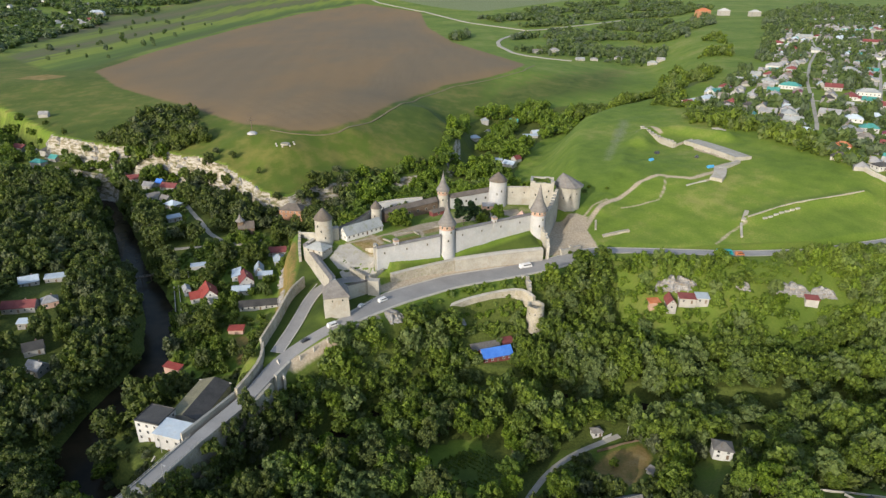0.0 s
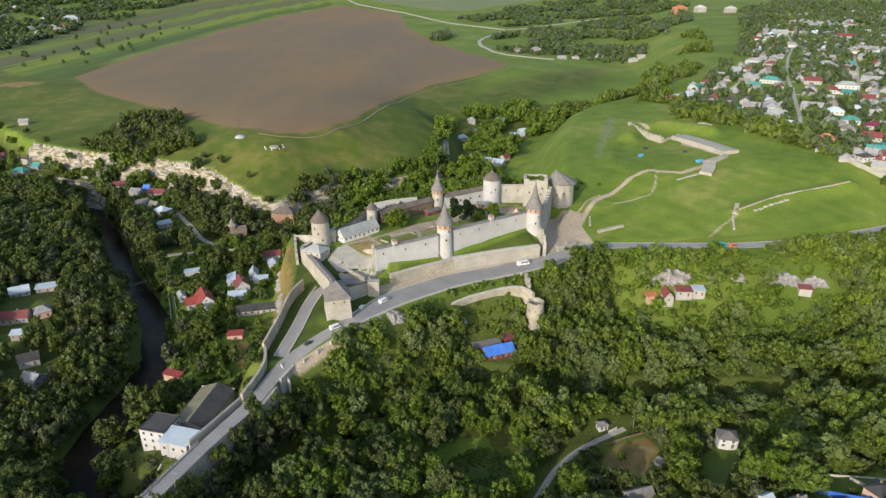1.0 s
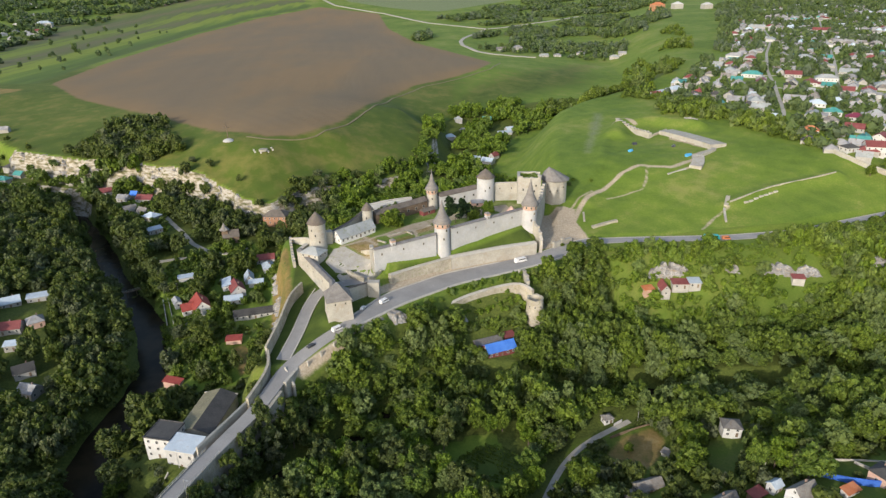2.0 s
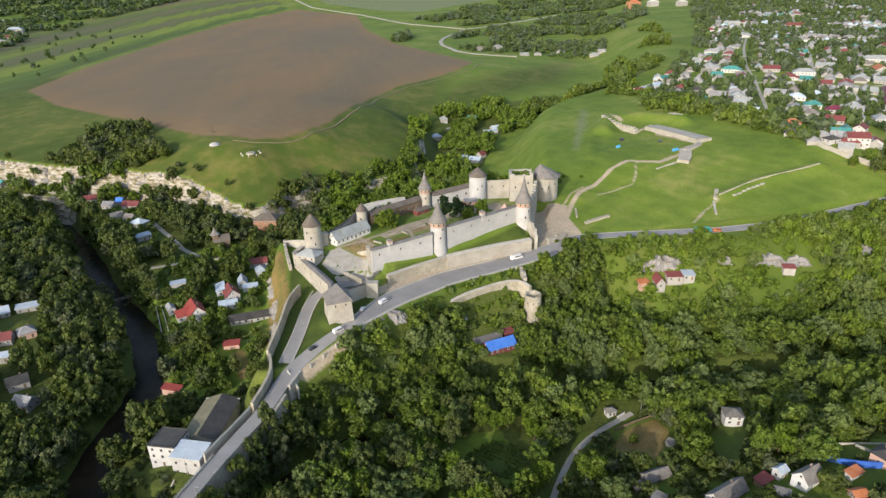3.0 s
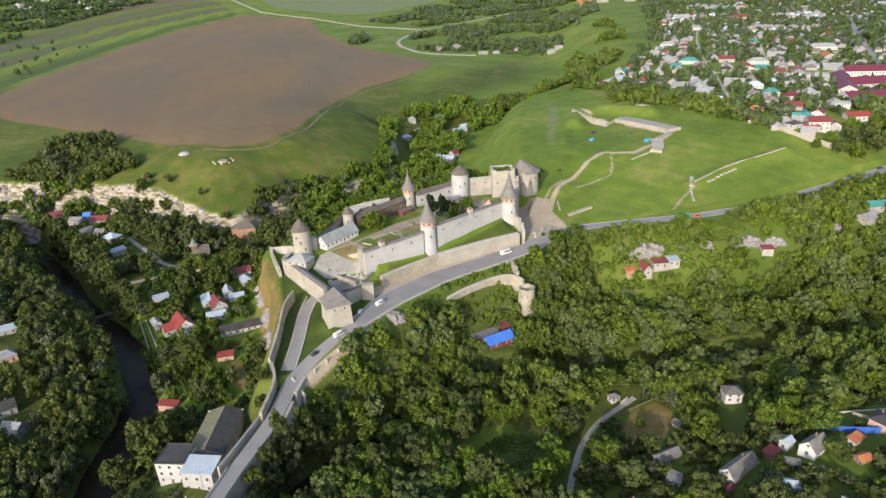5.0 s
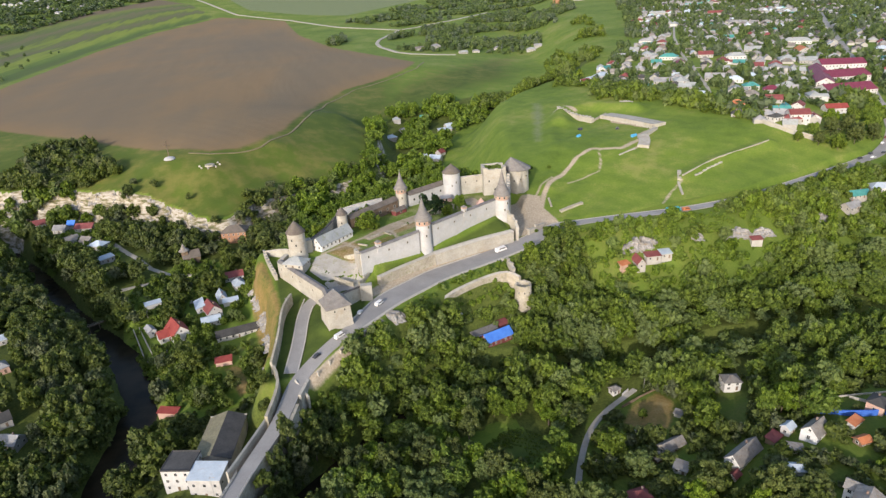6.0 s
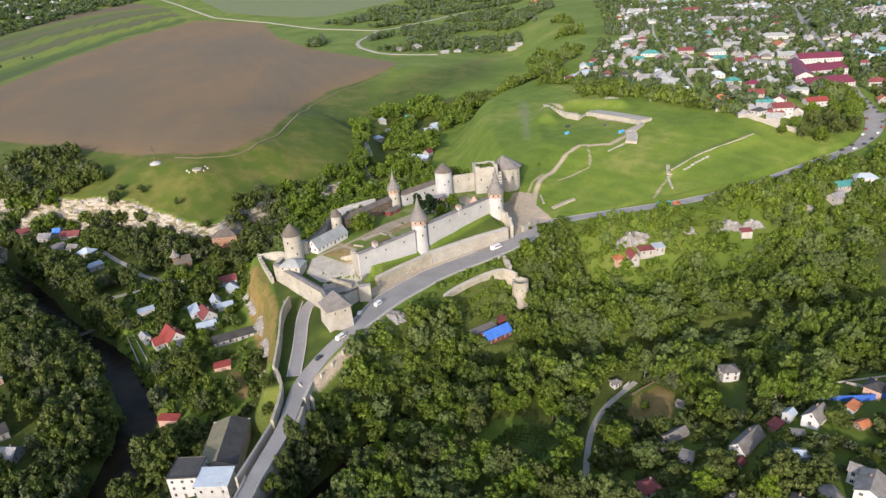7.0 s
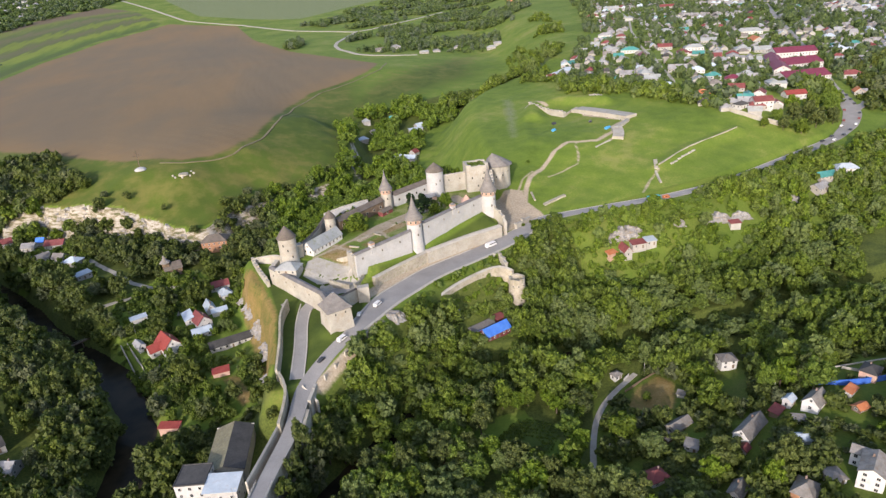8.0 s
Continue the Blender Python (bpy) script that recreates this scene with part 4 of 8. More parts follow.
wall_run("roadside_wall", [(-90, 246, 17.6), (-86.5, 266, 21.2), (-85, 288, 23.8), (-80.5, 298, 24.6)], 1.0, RUBBLE, "dark roadside wall along the cliff's edge", None)
wall_run("parapet_wall", [(-60, 249, 15.6), (-50.5, 256.5, 17.2), (-42, 264, 18.6)], 0.9, RUBBLE, "long stone parapet wall below the road", None)
for px, py in ((-75.5, 233.5), (-70, 238), (-64.5, 243), (-59, 248.5), (-49, 258), (-41, 265)):
    t = thing("parapet_post", px, py, level(px, py), 40, "short pale stone post on the roadside bank", "post", "posts on the bank")
    part("shaft", box(bmesh.new(), 0, 0, -1, 0.7, 0.7, 3.0, bevel=0.06), KERB, t)
    part("cap", box(bmesh.new(), 0, 0, 2.0, 0.95, 0.95, 0.35, bevel=0.08), STONE, t)

for pts in ([(-35, 342, 32.0), (-29, 346.5, 32.3), (-24, 349, 31.9)], [(-24, 349, 31.9), (-20.5, 344, 31.8)], [(-41, 336, 31.9), (-36, 332, 31.8)], [(-12, 356, 31.9), (-4, 360, 31.8)], [(-50, 325, 30.0), (-44, 321, 32.0)]):
    wall_run("foundation_wall", pts, 0.9, RUBBLE, "low excavated foundation wall in the castle yard", None, sink=1.5)
# little brick turrets on the curtain walls
for tx, ty, tz in ((-31.5, 312.6, 37.4), (24.5, 341.2, 40.6)):
    t = thing("wall_turret", tx, ty, tz, 25, "small brick lookout turret on the curtain wall", "turret")
    part("body", box(bmesh.new(), 0, 0, -2.5, 2.6, 2.6, 5.0, bevel=0.08), WHITEWASH, t)
    part("parapet", box(bmesh.new(), 0, 0, 2.45, 2.8, 2.8, 1.0, bevel=0.08), BRICK, t)
    bm = ring_solid(bmesh.new(), [(0, 0, 3.4, 2.0), (0, 0, 3.6, 2.0), (0, 0, 4.6, 0.1)], 4)
    bm.transform(pose(0, 0, 0, 0, 0, 45))
    part("roof", bm, SHINGLE, t)
    slit(t, pose(0, -1.4, 0.6, 0, 0, -90), 0.5, 0.9)


def court_roof(name, pts, width, wall_h, roof_h, wall_mat, roof_mat, label, category="gallery"):
    """A long roofed gallery that follows points (x, y, floor)."""
    x0, y0, z0 = pts[0]
    t = thing(name, x0, y0, z0, 0, label, category)
    sm, left, right = strip(pts, width / 2, -width / 2, step=6)
    _, lo, ro = strip(pts, width / 2 + 0.7, -width / 2 - 0.7, step=6)

    def loft(rows):
        bm = bmesh.new()
        vs = [[bm.verts.new((p[0] - x0, p[1] - y0, p[2] - z0)) for p in r] for r in rows]
        n = len(rows[0])
        for a, c in zip(vs, vs[1:]):
            for k in range(n):
                bm.faces.new((a[k], a[(k + 1) % n], c[(k + 1) % n], c[k]))
        bm.faces.new(vs[0][::-1])
        bm.faces.new(vs[-1])
        bmesh.ops.recalc_face_normals(bm, faces=bm.faces)
        return bm

    r1, r2 = [], []
    for s, a, b, c, d in zip(sm, left, right, lo, ro):
        z = s[2]
        r1.append([(*a, z - 3), (*a, z + wall_h), (*b, z + wall_h), (*b, z - 3)])
        e = z + wall_h
        r2.append([(*c, e - 0.25), (*c, e), (*s[:2], e + roof_h), (*d, e), (*d, e - 0.25)])
    part("wall", loft(r1), wall_mat, t)
    part("roof", loft(r2), roof_mat, t)
    for i in range(len(sm) - 1):
        d = sm[i + 1][:2] - sm[i][:2]
        a = math.degrees(math.atan2(d[1], d[0]))
        slit(t, pose(right[i][0] + d[0] / 2 - x0, right[i][1] + d[1] / 2 - y0, sm[i][2] - z0 + wall_h * 0.35, 0, 0, a - 90), 1.2, 1.4)
    return t


court_roof("wall_gallery", [(-44, 365.5, 31), (-26, 378, 31.5), (-11, 388, 32)], 5.0, 6.2, 2.4, TIMBER, DARK_SHINGLE, "long timber wall gallery with a dark brown shingle roof")
court_roof("wall_gallery", [(-2, 392.5, 32), (12, 399, 32.5), (25, 405, 33)], 5.0, 7.0, 2.2, WHITEWASH, DARK_SHINGLE, "white rear gallery with a long brown roof")
court_roof("court_shed", [(20, 392, 31), (28, 392.5, 31)], 5.0, 3.0, 1.6, PINK, GREY_ROOF, "low pinkish shed beside the white tower", "shed")
court_roof("court_shed", [(-14, 377, 31), (-6, 383, 31)], 4.0, 2.8, 1.6, MAROON_ROOF, DARK_SHINGLE, "small red-painted stall under the gallery", "stall")

# ruined outwork in front of the moat
wall_run("outwork_wall", [(66, 343, 22.6), (72, 348, 23.4), (79, 350.5, 23.0)], 1.6, STONE, "low ruined outwork wall beside the road", None, crenel=True)


# ---------------------------------------------------------------- houses
WINDOW_MESHES = {}
HOUSES = []


def window_mesh(w, h):
    """Shared meshes of a window: a frame with a cross bar, and its pane. Local x points out of the wall."""
    key = (round(w, 2), round(h, 2))
    if key not in WINDOW_MESHES:
        bm = bmesh.new()
        for y, z, sy, sz in ((-w / 2, 0, 0.14, h), (w / 2, 0, 0.14, h), (0, 0, 0.07, h), (0, -0.1, w + 0.3, 0.12), (0, h - 0.05, w + 0.14, 0.12)):
            box(bm, 0.05, y, z, 0.12, sy, sz)
        fr = bpy.data.meshes.new("window")
        bm.to_mesh(fr)
        bm.free()
        fr.materials.append(PLASTER)
        bm = box(bmesh.new(), 0.02, 0, 0, 0.06, w, h)
        pn = bpy.data.meshes.new("pane")
        bm.to_mesh(pn)
        bm.free()
        pn.materials.append(GLASS)
        WINDOW_MESHES[key] = fr, pn
    return WINDOW_MESHES[key]


def add_window(parent, x, y, z, rz, w=1.1, h=1.3):
    fr, pn = window_mesh(w, h)
    a = part("window", fr, None, parent)
    a.matrix_basis = pose(x, y, z, 0, 0, rz)
    part("pane", pn, None, a)


def add_door(parent, x, y, z, rz):
    bm = box(bmesh.new(), 0.04, 0, z - z, 0.12, 1.0, 2.05, bevel=0.02)
    d = part("door", bm, TIMBER, parent)
    d.matrix_basis = pose(x, y, z, 0, 0, rz)
    part("handle", box(bmesh.new(), 0.13, 0.35, 1.0, 0.06, 0.12, 0.06), METAL, d)


def house_shell(l, w, h, rh, kind, sink, eave=0.45):
    """Meshes of the walls and of the roof; the long side lies along x."""
    bm = bmesh.new()
    a, b = l / 2, w / 2
    if kind == "gable":
        lo = [bm.verts.new(p) for p in ((-a, -b, -sink), (a, -b, -sink), (a, b, -sink), (-a, b, -sink))]
        hi = [bm.verts.new(p) for p in ((-a, -b, h), (a, -b, h), (a, b, h), (-a, b, h))]
        r = [bm.verts.new((-a, 0, h + rh - 0.05)), bm.verts.new((a, 0, h + rh - 0.05))]
        bm.faces.new((lo[0], lo[1], hi[1], hi[0]))
        bm.faces.new((lo[2], lo[3], hi[3], hi[2]))
        bm.faces.new((lo[1], lo[2], hi[2], r[1], hi[1]))
        bm.faces.new((lo[3], lo[0], hi[0], r[0], hi[3]))
        bm.faces.new((hi[0], hi[1], r[1], r[0]))
        bm.faces.new((hi[2], hi[3], r[0], r[1]))
    else:
        box(bm, 0, 0, -sink, l, w, h + sink)
    rf = bmesh.new()
    e = eave

    def slab(pts, thick=0.18):
        up = [rf.verts.new(p) for p in pts]
        dn = [rf.verts.new((p[0], p[1], p[2] - thick)) for p in pts]
        rf.faces.new(up)
        rf.faces.new(dn[::-1])
        for i in range(len(pts)):
            j = (i + 1) % len(pts)
            rf.faces.new((up[i], dn[i], dn[j], up[j]))

    drop = e * rh / b if kind != "shed" else 0
    if kind == "gable":
        slab(((-a - e, -b - e, h - drop + 0.12), (a + e, -b - e, h - drop + 0.12), (a + e, 0, h + rh + 0.12), (-a - e, 0, h + rh + 0.12)))
        slab(((a + e, b + e, h - drop + 0.12), (-a - e, b + e, h - drop + 0.12), (-a - e, 0, h + rh + 0.12), (a + e, 0, h + rh + 0.12)))
    elif kind == "hip":
        k = min(b, a * 0.85)
        z0, z1 = h + 0.1, h + rh + 0.1
        A, B, C, D = (-a - e, -b - e, z0), (a + e, -b - e, z0), (a + e, b + e, z0), (-a - e, b + e, z0)
        P, Q = (-a + k, 0, z1), (a - k, 0, z1)
        slab((A, B, Q, P))
        slab((C, D, P, Q))
        slab((B, C, Q))
        slab((D, A, P))
    elif kind == "shed":
        slab(((-a - e, -b - e, h + 0.12), (a + e, -b - e, h + 0.12), (a + e, b + e, h + rh + 0.12), (-a - e, b + e, h + rh + 0.12)))
    else:
        box(rf, 0, 0, h, l + 0.3, w + 0.3, 0.3)
        for x, y, sx, sy in ((0, -b, l + 0.4, 0.25), (0, b, l + 0.4, 0.25), (-a, 0, 0.25, w), (a, 0, 0.25, w)):
            box(rf, x, y, h + 0.3, sx, sy, 0.3)
    return bm, rf


def house(x, y, l, w, h, rh, rot, wall, roof, label, kind="gable", windows=True, chimney=True, storeys=1, name="house", category="house", base=None, group="", sink=2.5, door=True):
    z = level(x, y) if base is None else base
    if name != "town_house":
        HOUSES.append((x, y, max(l, w)))
    t = thing(name, x, y, z, rot, label, category, group)
    wm, rm = house_shell(l, w, h, rh, kind, sink)
    part("wall", wm, wall, t)
    r = part("roof", rm, roof, t)
    if chimney:
        part("chimney", box(bmesh.new(), l * 0.18, w * 0.12, h + rh * 0.4, 0.6, 0.6, rh * 0.6 + 0.6, bevel=0.04), OLD_BRICK, r)
    if windows:
        sh = h / storeys
        for s in range(storeys):
            zz = s * sh + min(0.95, sh * 0.35)
            wh = min(1.35, sh * 0.5)
            n = max(2, int(l / 3.2))
            for i in range(n):
                u = -l / 2 + l * (i + 0.5) / n
                if not (door and s == 0 and i == n // 2):
                    add_window(t, u, -w / 2, zz, -90, 1.1, wh)
                add_window(t, u, w / 2, zz, 90, 1.1, wh)
            n = max(1, int(w / 3.5))
            for i in range(n):
                u = -w / 2 + w * (i + 0.5) / n
                add_window(t, l / 2, u, zz, 0, 1.1, wh)
                add_window(t, -l / 2, u, zz, 180, 1.1, wh)
            if door and s == 0:
                n = max(2, int(l / 3.2))
                add_door(t, -l / 2 + l * (n // 2 + 0.5) / n, -w / 2, 0.0, -90)
        if kind == "gable" and rh > 2.4:
            for sx, rz in ((l / 2, 0), (-l / 2, 180)):
                add_window(t, sx, 0, h + rh * 0.25, rz, 0.9, 1.0)
    return t


CLEAR = []  # plan circles kept free of trees: x, y, radius


def clear(x, y, r):
    CLEAR.append((x, y, r))


# castle yard: barracks and the low building by the drum tower
house(-55.0, 344.5, 26.0, 7.6, 3.2, 4.2, 42.5, WHITE_WALL, SLATE, "long white barracks with a grey sheet roof in the castle yard", name="barracks", category="barracks", base=31.2, chimney=False)
house(-76.5, 322.0, 12.0, 9.0, 2.6, 3.0, -28, STONE, SLATE, "low stone building with a grey hipped roof below the drum tower", "hip", name="guardhouse", category="house", base=29.2, chimney=False)
house(-70.2, 336.5, 5.5, 4.0, 8.0, 0, 20, STONE, STONE, "square stone stair annex of the drum tower", "flat", name="tower_annex", category="annex", base=29.5, chimney=False, windows=False)
house(-82.0, 299.0, 2.4, 2.4, 3.0, 1.2, 20, BRICK, SHINGLE, "tiny brick sentry box at the end of the roadside wall", "hip", name="sentry_box", category="hut", chimney=False, windows=False)
bm = bmesh.new()
bmesh.ops.create_cone(bm, cap_ends=True, segments=4, radius1=5.0, radius2=0.4, depth=4.5, matrix=pose(45, 377, 33.2, 0, 0, 30))
ob = new("pavilion_roof", bpy.data.meshes.new("pavilion_roof"))
bm.to_mesh(ob.data)
bm.free()
ob.data.materials.append(PINK)
tagged(ob, "pinkish tent-like pyramid roof in the castle yard", "pavilion")

# paved yards
for name, poly, mat, label in (("pavement_yard", [(-66, 329), (-60, 331), (-49, 321), (-44, 316), (-44, 309), (-41, 304), (-47, 296), (-60, 304), (-70, 318)], PAVING, "pale paved castle yard"),
                               ("pavement_path", [(-38, 346), (-20, 362), (2, 374), (30, 389), (44, 392), (48, 372), (44, 366), (36, 380), (6, 366), (-14, 353), (-34, 340)], COURT_EARTH, "pale trodden yard along the galleries")):
    bm = bmesh.new()
    bm.faces.new([bm.verts.new((px, py, 0)) for px, py in poly])
    bmesh.ops.triangulate(bm, faces=bm.faces)
    for _ in range(4):
        bmesh.ops.subdivide_edges(bm, edges=[e for e in bm.edges if e.calc_length() > 3], cuts=1)
        bmesh.ops.triangulate(bm, faces=bm.faces)
    zz = ground([v.co.x for v in bm.verts], [v.co.y for v in bm.verts])
    for v, q in zip(bm.verts, zz):
        v.co.z = q + 0.12
    me = bpy.data.meshes.new(name)
    bm.to_mesh(me)
    bm.free()
    me.materials.append(mat)
    tagged(new(name, me), label, "pavement", kind="structure")

# left valley
house(-148.5, 333.0, 14.0, 10.0, 4.2, 5.0, -62, WHITE_WALL, RED_ROOF, "white house with a bright red metal roof above the river", storeys=1)
house(-155.5, 331.0, 7.0, 6.0, 3.4, 3.2, 28, PLASTER, RED_ROOF, "small red-roofed wing of a white house", chimney=False)
house(-164.5, 339.0, 7.5, 4.0, 3.0, 1.4, -60, PLASTER, GREY_ROOF, "white garden outbuilding with a grey roof", "gable", chimney=False, name="outbuilding", category="shed")
house(-114.7, 325.0, 24.0, 7.0, 3.0, 2.4, 12, PLASTER, DARK_ROOF, "long low white shed with a dark felt roof", name="long_shed", category="shed", chimney=False)
house(-119.7, 294.9, 8.0, 4.0, 2.4, 1.0, 4, PINK, RED_ROOF, "small shed with a red sheet roof in the garden", "shed", windows=False, chimney=False, name="shed", category="shed")
house(-142.5, 263.5, 9.6, 3.4, 2.2, 0.9, -20, PINK, RED_ROOF, "narrow red-roofed shed by the river", "shed", windows=False, chimney=False, name="shed", category="shed")
house(-131.4, 342.0, 10.5, 8.0, 3.0, 1.6, 12, PLASTER, CYAN_ROOF, "low house with a pale blue sheet roof", "gable", chimney=False)
house(-132.1, 353.5, 12.0, 8.5, 3.4, 4.0, -65, PLASTER, MAROON_ROOF, "house with a steep maroon roof among sheds")
house(-128.0, 369.0, 10.0, 5.5, 3.4, 3.4, -75, PLASTER, CYAN_ROOF, "white house with a steep pale blue roof")
house(-140.0, 360.0, 12.0, 5.0, 3.0, 1.5, -75, PLASTER, CYAN_ROOF, "long outbuilding with a pale blue roof", "shed", chimney=False, name="outbuilding", category="shed")
house(-122.0, 362.0, 9.0, 4.0, 2.6, 1.0, 10, PLASTER, CYAN_ROOF, "pale blue lean-to beside the houses", "shed", windows=False, chimney=False, name="shed", category="shed")
house(-119.0, 386.0, 10.0, 7.0, 3.2, 2.6, -70, PLASTER, CYAN_ROOF, "white cottage with a pale blue hipped roof", "hip")
house(-123.0, 398.0, 12.0, 7.0, 3.2, 2.6, 10, PLASTER, MAROON_ROOF, "cottage with a dull maroon roof under the castle rock", "gable")
house(-169.0, 371.0, 9.0, 4.0, 2.6, 0.7, 20, PLASTER, CYAN_ROOF, "long hut with a pale blue roof on the river meadow", "shed", windows=False, chimney=False, name="shed", category="shed")
house(-125.5, 459, 18.0, 11.5, 6.0, 4.2, -8, ORANGE, DARK_SHINGLE, "two-storey orange brick building with a dark hipped roof", "hip", storeys=2)
t = thing("wooden_chapel", -153, 427, level(-153, 427), 15, "dark wooden chapel with a tented roof among trees", "chapel")
part("nave", house_shell(11, 7, 5, 4, "gable", 2)[0], TIMBER, t)
part("nave_roof", house_shell(11, 7, 5, 4, "gable", 2)[1], DARK_SHINGLE, t)
part("bell_tower", box(bmesh.new(), -4, 0, 0, 4.2, 4.2, 10), TIMBER, t)
part("tower_roof", ring_solid(bmesh.new(), [(-4, 0, 9.6, 3.6), (-4, 0, 10, 3.6), (-4, 0, 11.6, 1.8), (-4, 0, 15.0, 0.1)], 8), OLD_SLATE, t)
VALLEY = [(-257, 520, 6, 6, -15, BLUE_ROOF, "gable", "small house with a bright blue roof under the cliff"), (-263, 512, 10, 7, -15, GREY_ROOF, "gable", "low grey-roofed house under the cliff"), (-245, 512, 14, 9, -12, MAROON_ROOF, "gable", "house with a maroon roof under the cliff"),
          (-284, 527, 10, 8, 20, MAROON_ROOF, "gable", "cottage with a dull red roof under the cliff"), (-248, 484, 11, 8, 35, OLD_SLATE, "gable", "grey-roofed cottage under the cliff"),
          (-235, 480, 9, 7, -30, OLD_SLATE, "gable", "small grey-roofed cottage in the trees"), (-222, 463, 11, 9, -30, CYAN_ROOF, "hip", "house with a pale blue hipped roof in the trees"),
          (-211, 437, 10, 5, 40, CYAN_ROOF, "shed", "pale blue lean-to beside the lane"), (-442, 618, 14, 9, -20, MAROON_ROOF, "gable", "house with a crimson roof below the cliff's end"),
          (-420, 604, 12, 9, -25, GREY_ROOF, "gable", "grey-roofed house below the cliff's end"), (-398, 592, 11, 9, -20, DARK_ROOF, "hip", "dark-roofed house below the cliff's end"),
          (-383, 578, 9, 8, -20, TEAL_ROOF, "gable", "house with a teal roof below the cliff's end"), (-392, 566, 13, 8, -15, TEAL_ROOF, "hip", "low house with a grey-green roof"),
          (-434, 655, 9, 7, 10, GREY_ROOF, "gable", "grey-roofed house on the hillside"),
          (-243, 303, 17, 8, 12, MAROON_ROOF, "gable", "long house with a red roof by the river lane"), (-256, 332, 10, 7, 30, CYAN_ROOF, "gable", "pale blue roofed house by the river lane"),
          (-243, 338, 12, 5, 20, CYAN_ROOF, "shed", "long pale blue lean-to roof"), (-230, 309, 8, 8, 35, GREY_ROOF, "hip", "pinkish house with a grey hipped roof"),
          (-231, 287, 6, 4, 10, CYAN_ROOF, "shed", "small pale hut by the lane"), (-215, 268, 9, 7, 30, DARK_ROOF, "gable", "dark-roofed cottage in the woods"), (-206, 255, 9, 7, -20, GREY_ROOF, "gable", "grey cottage half hidden in trees"),
          (27, 684, 11, 8, 15, CYAN_ROOF, "hip", "pale blue roofed house in the side valley"), (46, 712, 10, 8, 30, GREY_ROOF, "gable", "grey-roofed house in the side valley"),
          (58, 592, 12, 8, -35, CYAN_ROOF, "gable", "house with a white and pale blue roof in the side valley"), (66, 606, 8, 7, 40, MAROON_ROOF, "gable", "small red-roofed house in the side valley"), (48, 603, 7, 5, 0, CYAN_ROOF, "shed", "pale shed in the side valley"),
          (90, 690, 16, 6, 8, CYAN_ROOF, "shed", "long pale blue roof at the foot of the hill"), (97, 702, 9, 7, 20, CYAN_ROOF, "gable", "white cottage with a pale roof at the foot of the hill"), (76, 742, 10, 6, -10, TEAL_ROOF, "gable", "small teal-roofed hut in the side valley"), (40, 728, 8, 7, 10, SLATE, "hip", "pale house at the head of the side valley lane")]
for x, y, l, w, rot, roof, kind, label in VALLEY:
    pinkish = "pinkish" in label
    house(x, y, l, w, 3.2, 2.8 if kind != "shed" else 1.0, rot, PINK if pinkish else CREAM, roof, label, kind, windows=y < 520, chimney=kind != "shed")
    clear(x, y - 4, 8)
for x, y, r in ((-166, 325, 9), (-170, 338, 8), (-160, 314, 8), (-166, 313, 7), (-150, 326, 16), (-160, 332, 10), (-114, 318, 13), (-120, 290, 10), (-143, 258, 8), (-132, 346, 14), (-124, 378, 10), (-118, 384, 8), (-168, 366, 8), (-124, 450, 11), (-153, 421, 8), (-104, 322, 8), (-126, 320, 8), (-130, 270, 9), (-122, 278, 8), (-112, 282, 7)):
    clear(x, y, r)

# by the bridge: two white blocks and the long hall
house(-125.6, 209.0, 11.5, 11.0, 9.6, 0, -15, PLASTER, DARK_ROOF, "three-storey white block with a flat dark roof by the bridge", "flat", storeys=3, chimney=False, base=-7.0, name="office_block", category="building")
house(-114.8, 201.0, 12.5, 8.5, 8.8, 1.0, -16, PLASTER, CYAN_ROOF, "white two-storey wing with a pale blue sheet roof", "shed", storeys=2, chimney=False, base=-7.0, name="wing", category="building")
t = house(-113.0, 225.0, 27.0, 15.0, 8.0, 2.6, 81, STONE, DARK_ROOF, "long hall with a dark felt and mossy roof below the bridge", "gable", chimney=False, base=-9.5, windows=False, name="long_hall", category="building")
for ob in t.children:
    if ob.name.startswith("roof"):
        ob.data.materials.append(MOSS_ROOF)
        for f in ob.data.polygons:
            f.material_index = 1 if f.center.y > 0.1 else 0
part("gable_coping", box(bmesh.new(), 13.6, 0, 7.9, 0.5, 15.8, 0.5), KERB, t)
for x, y, r in ((-128, 198, 11), (-116, 190, 11), (-113, 222, 17), (-113, 236, 14), (-104, 205, 9), (-140, 205, 8), (-120, 250, 9)):
    clear(x, y, r)

# right valley
house(22.4, 271.5, 16.0, 8.0, 3.2, 3.0, 19, MAROON_ROOF, BLUE_ROOF, "maroon cabin with a bright blue roof under the road", name="cabin", category="house", chimney=False)
house(17.5, 277.8, 15.0, 4.0, 3.0, 0.8, 19, TIMBER, OLD_SLATE, "grey lean-to behind the blue-roofed cabin", "shed", windows=False, chimney=False, name="lean_to", category="shed")
house(29.5, 283.5, 6.0, 4.5, 2.8, 0.6, 19, MAROON_ROOF, MAROON_ROOF, "small dark red shed behind the cabin", "shed", windows=False, chimney=False, name="shed", category="shed")
house(111.0, 201.0, 7.4, 6.2, 4.2, 2.0, -13, WHITE_WALL, OLD_SLATE, "white cottage with a brownish grey hipped roof", "hip", storeys=2, chimney=False, base=level(111, 201) + 1.5)
house(64.0, 219.0, 4.2, 3.4, 2.8, 1.2, 15, PLASTER, OLD_SLATE, "tiny white hut beside the lane", "hip", chimney=False, name="hut", category="hut")
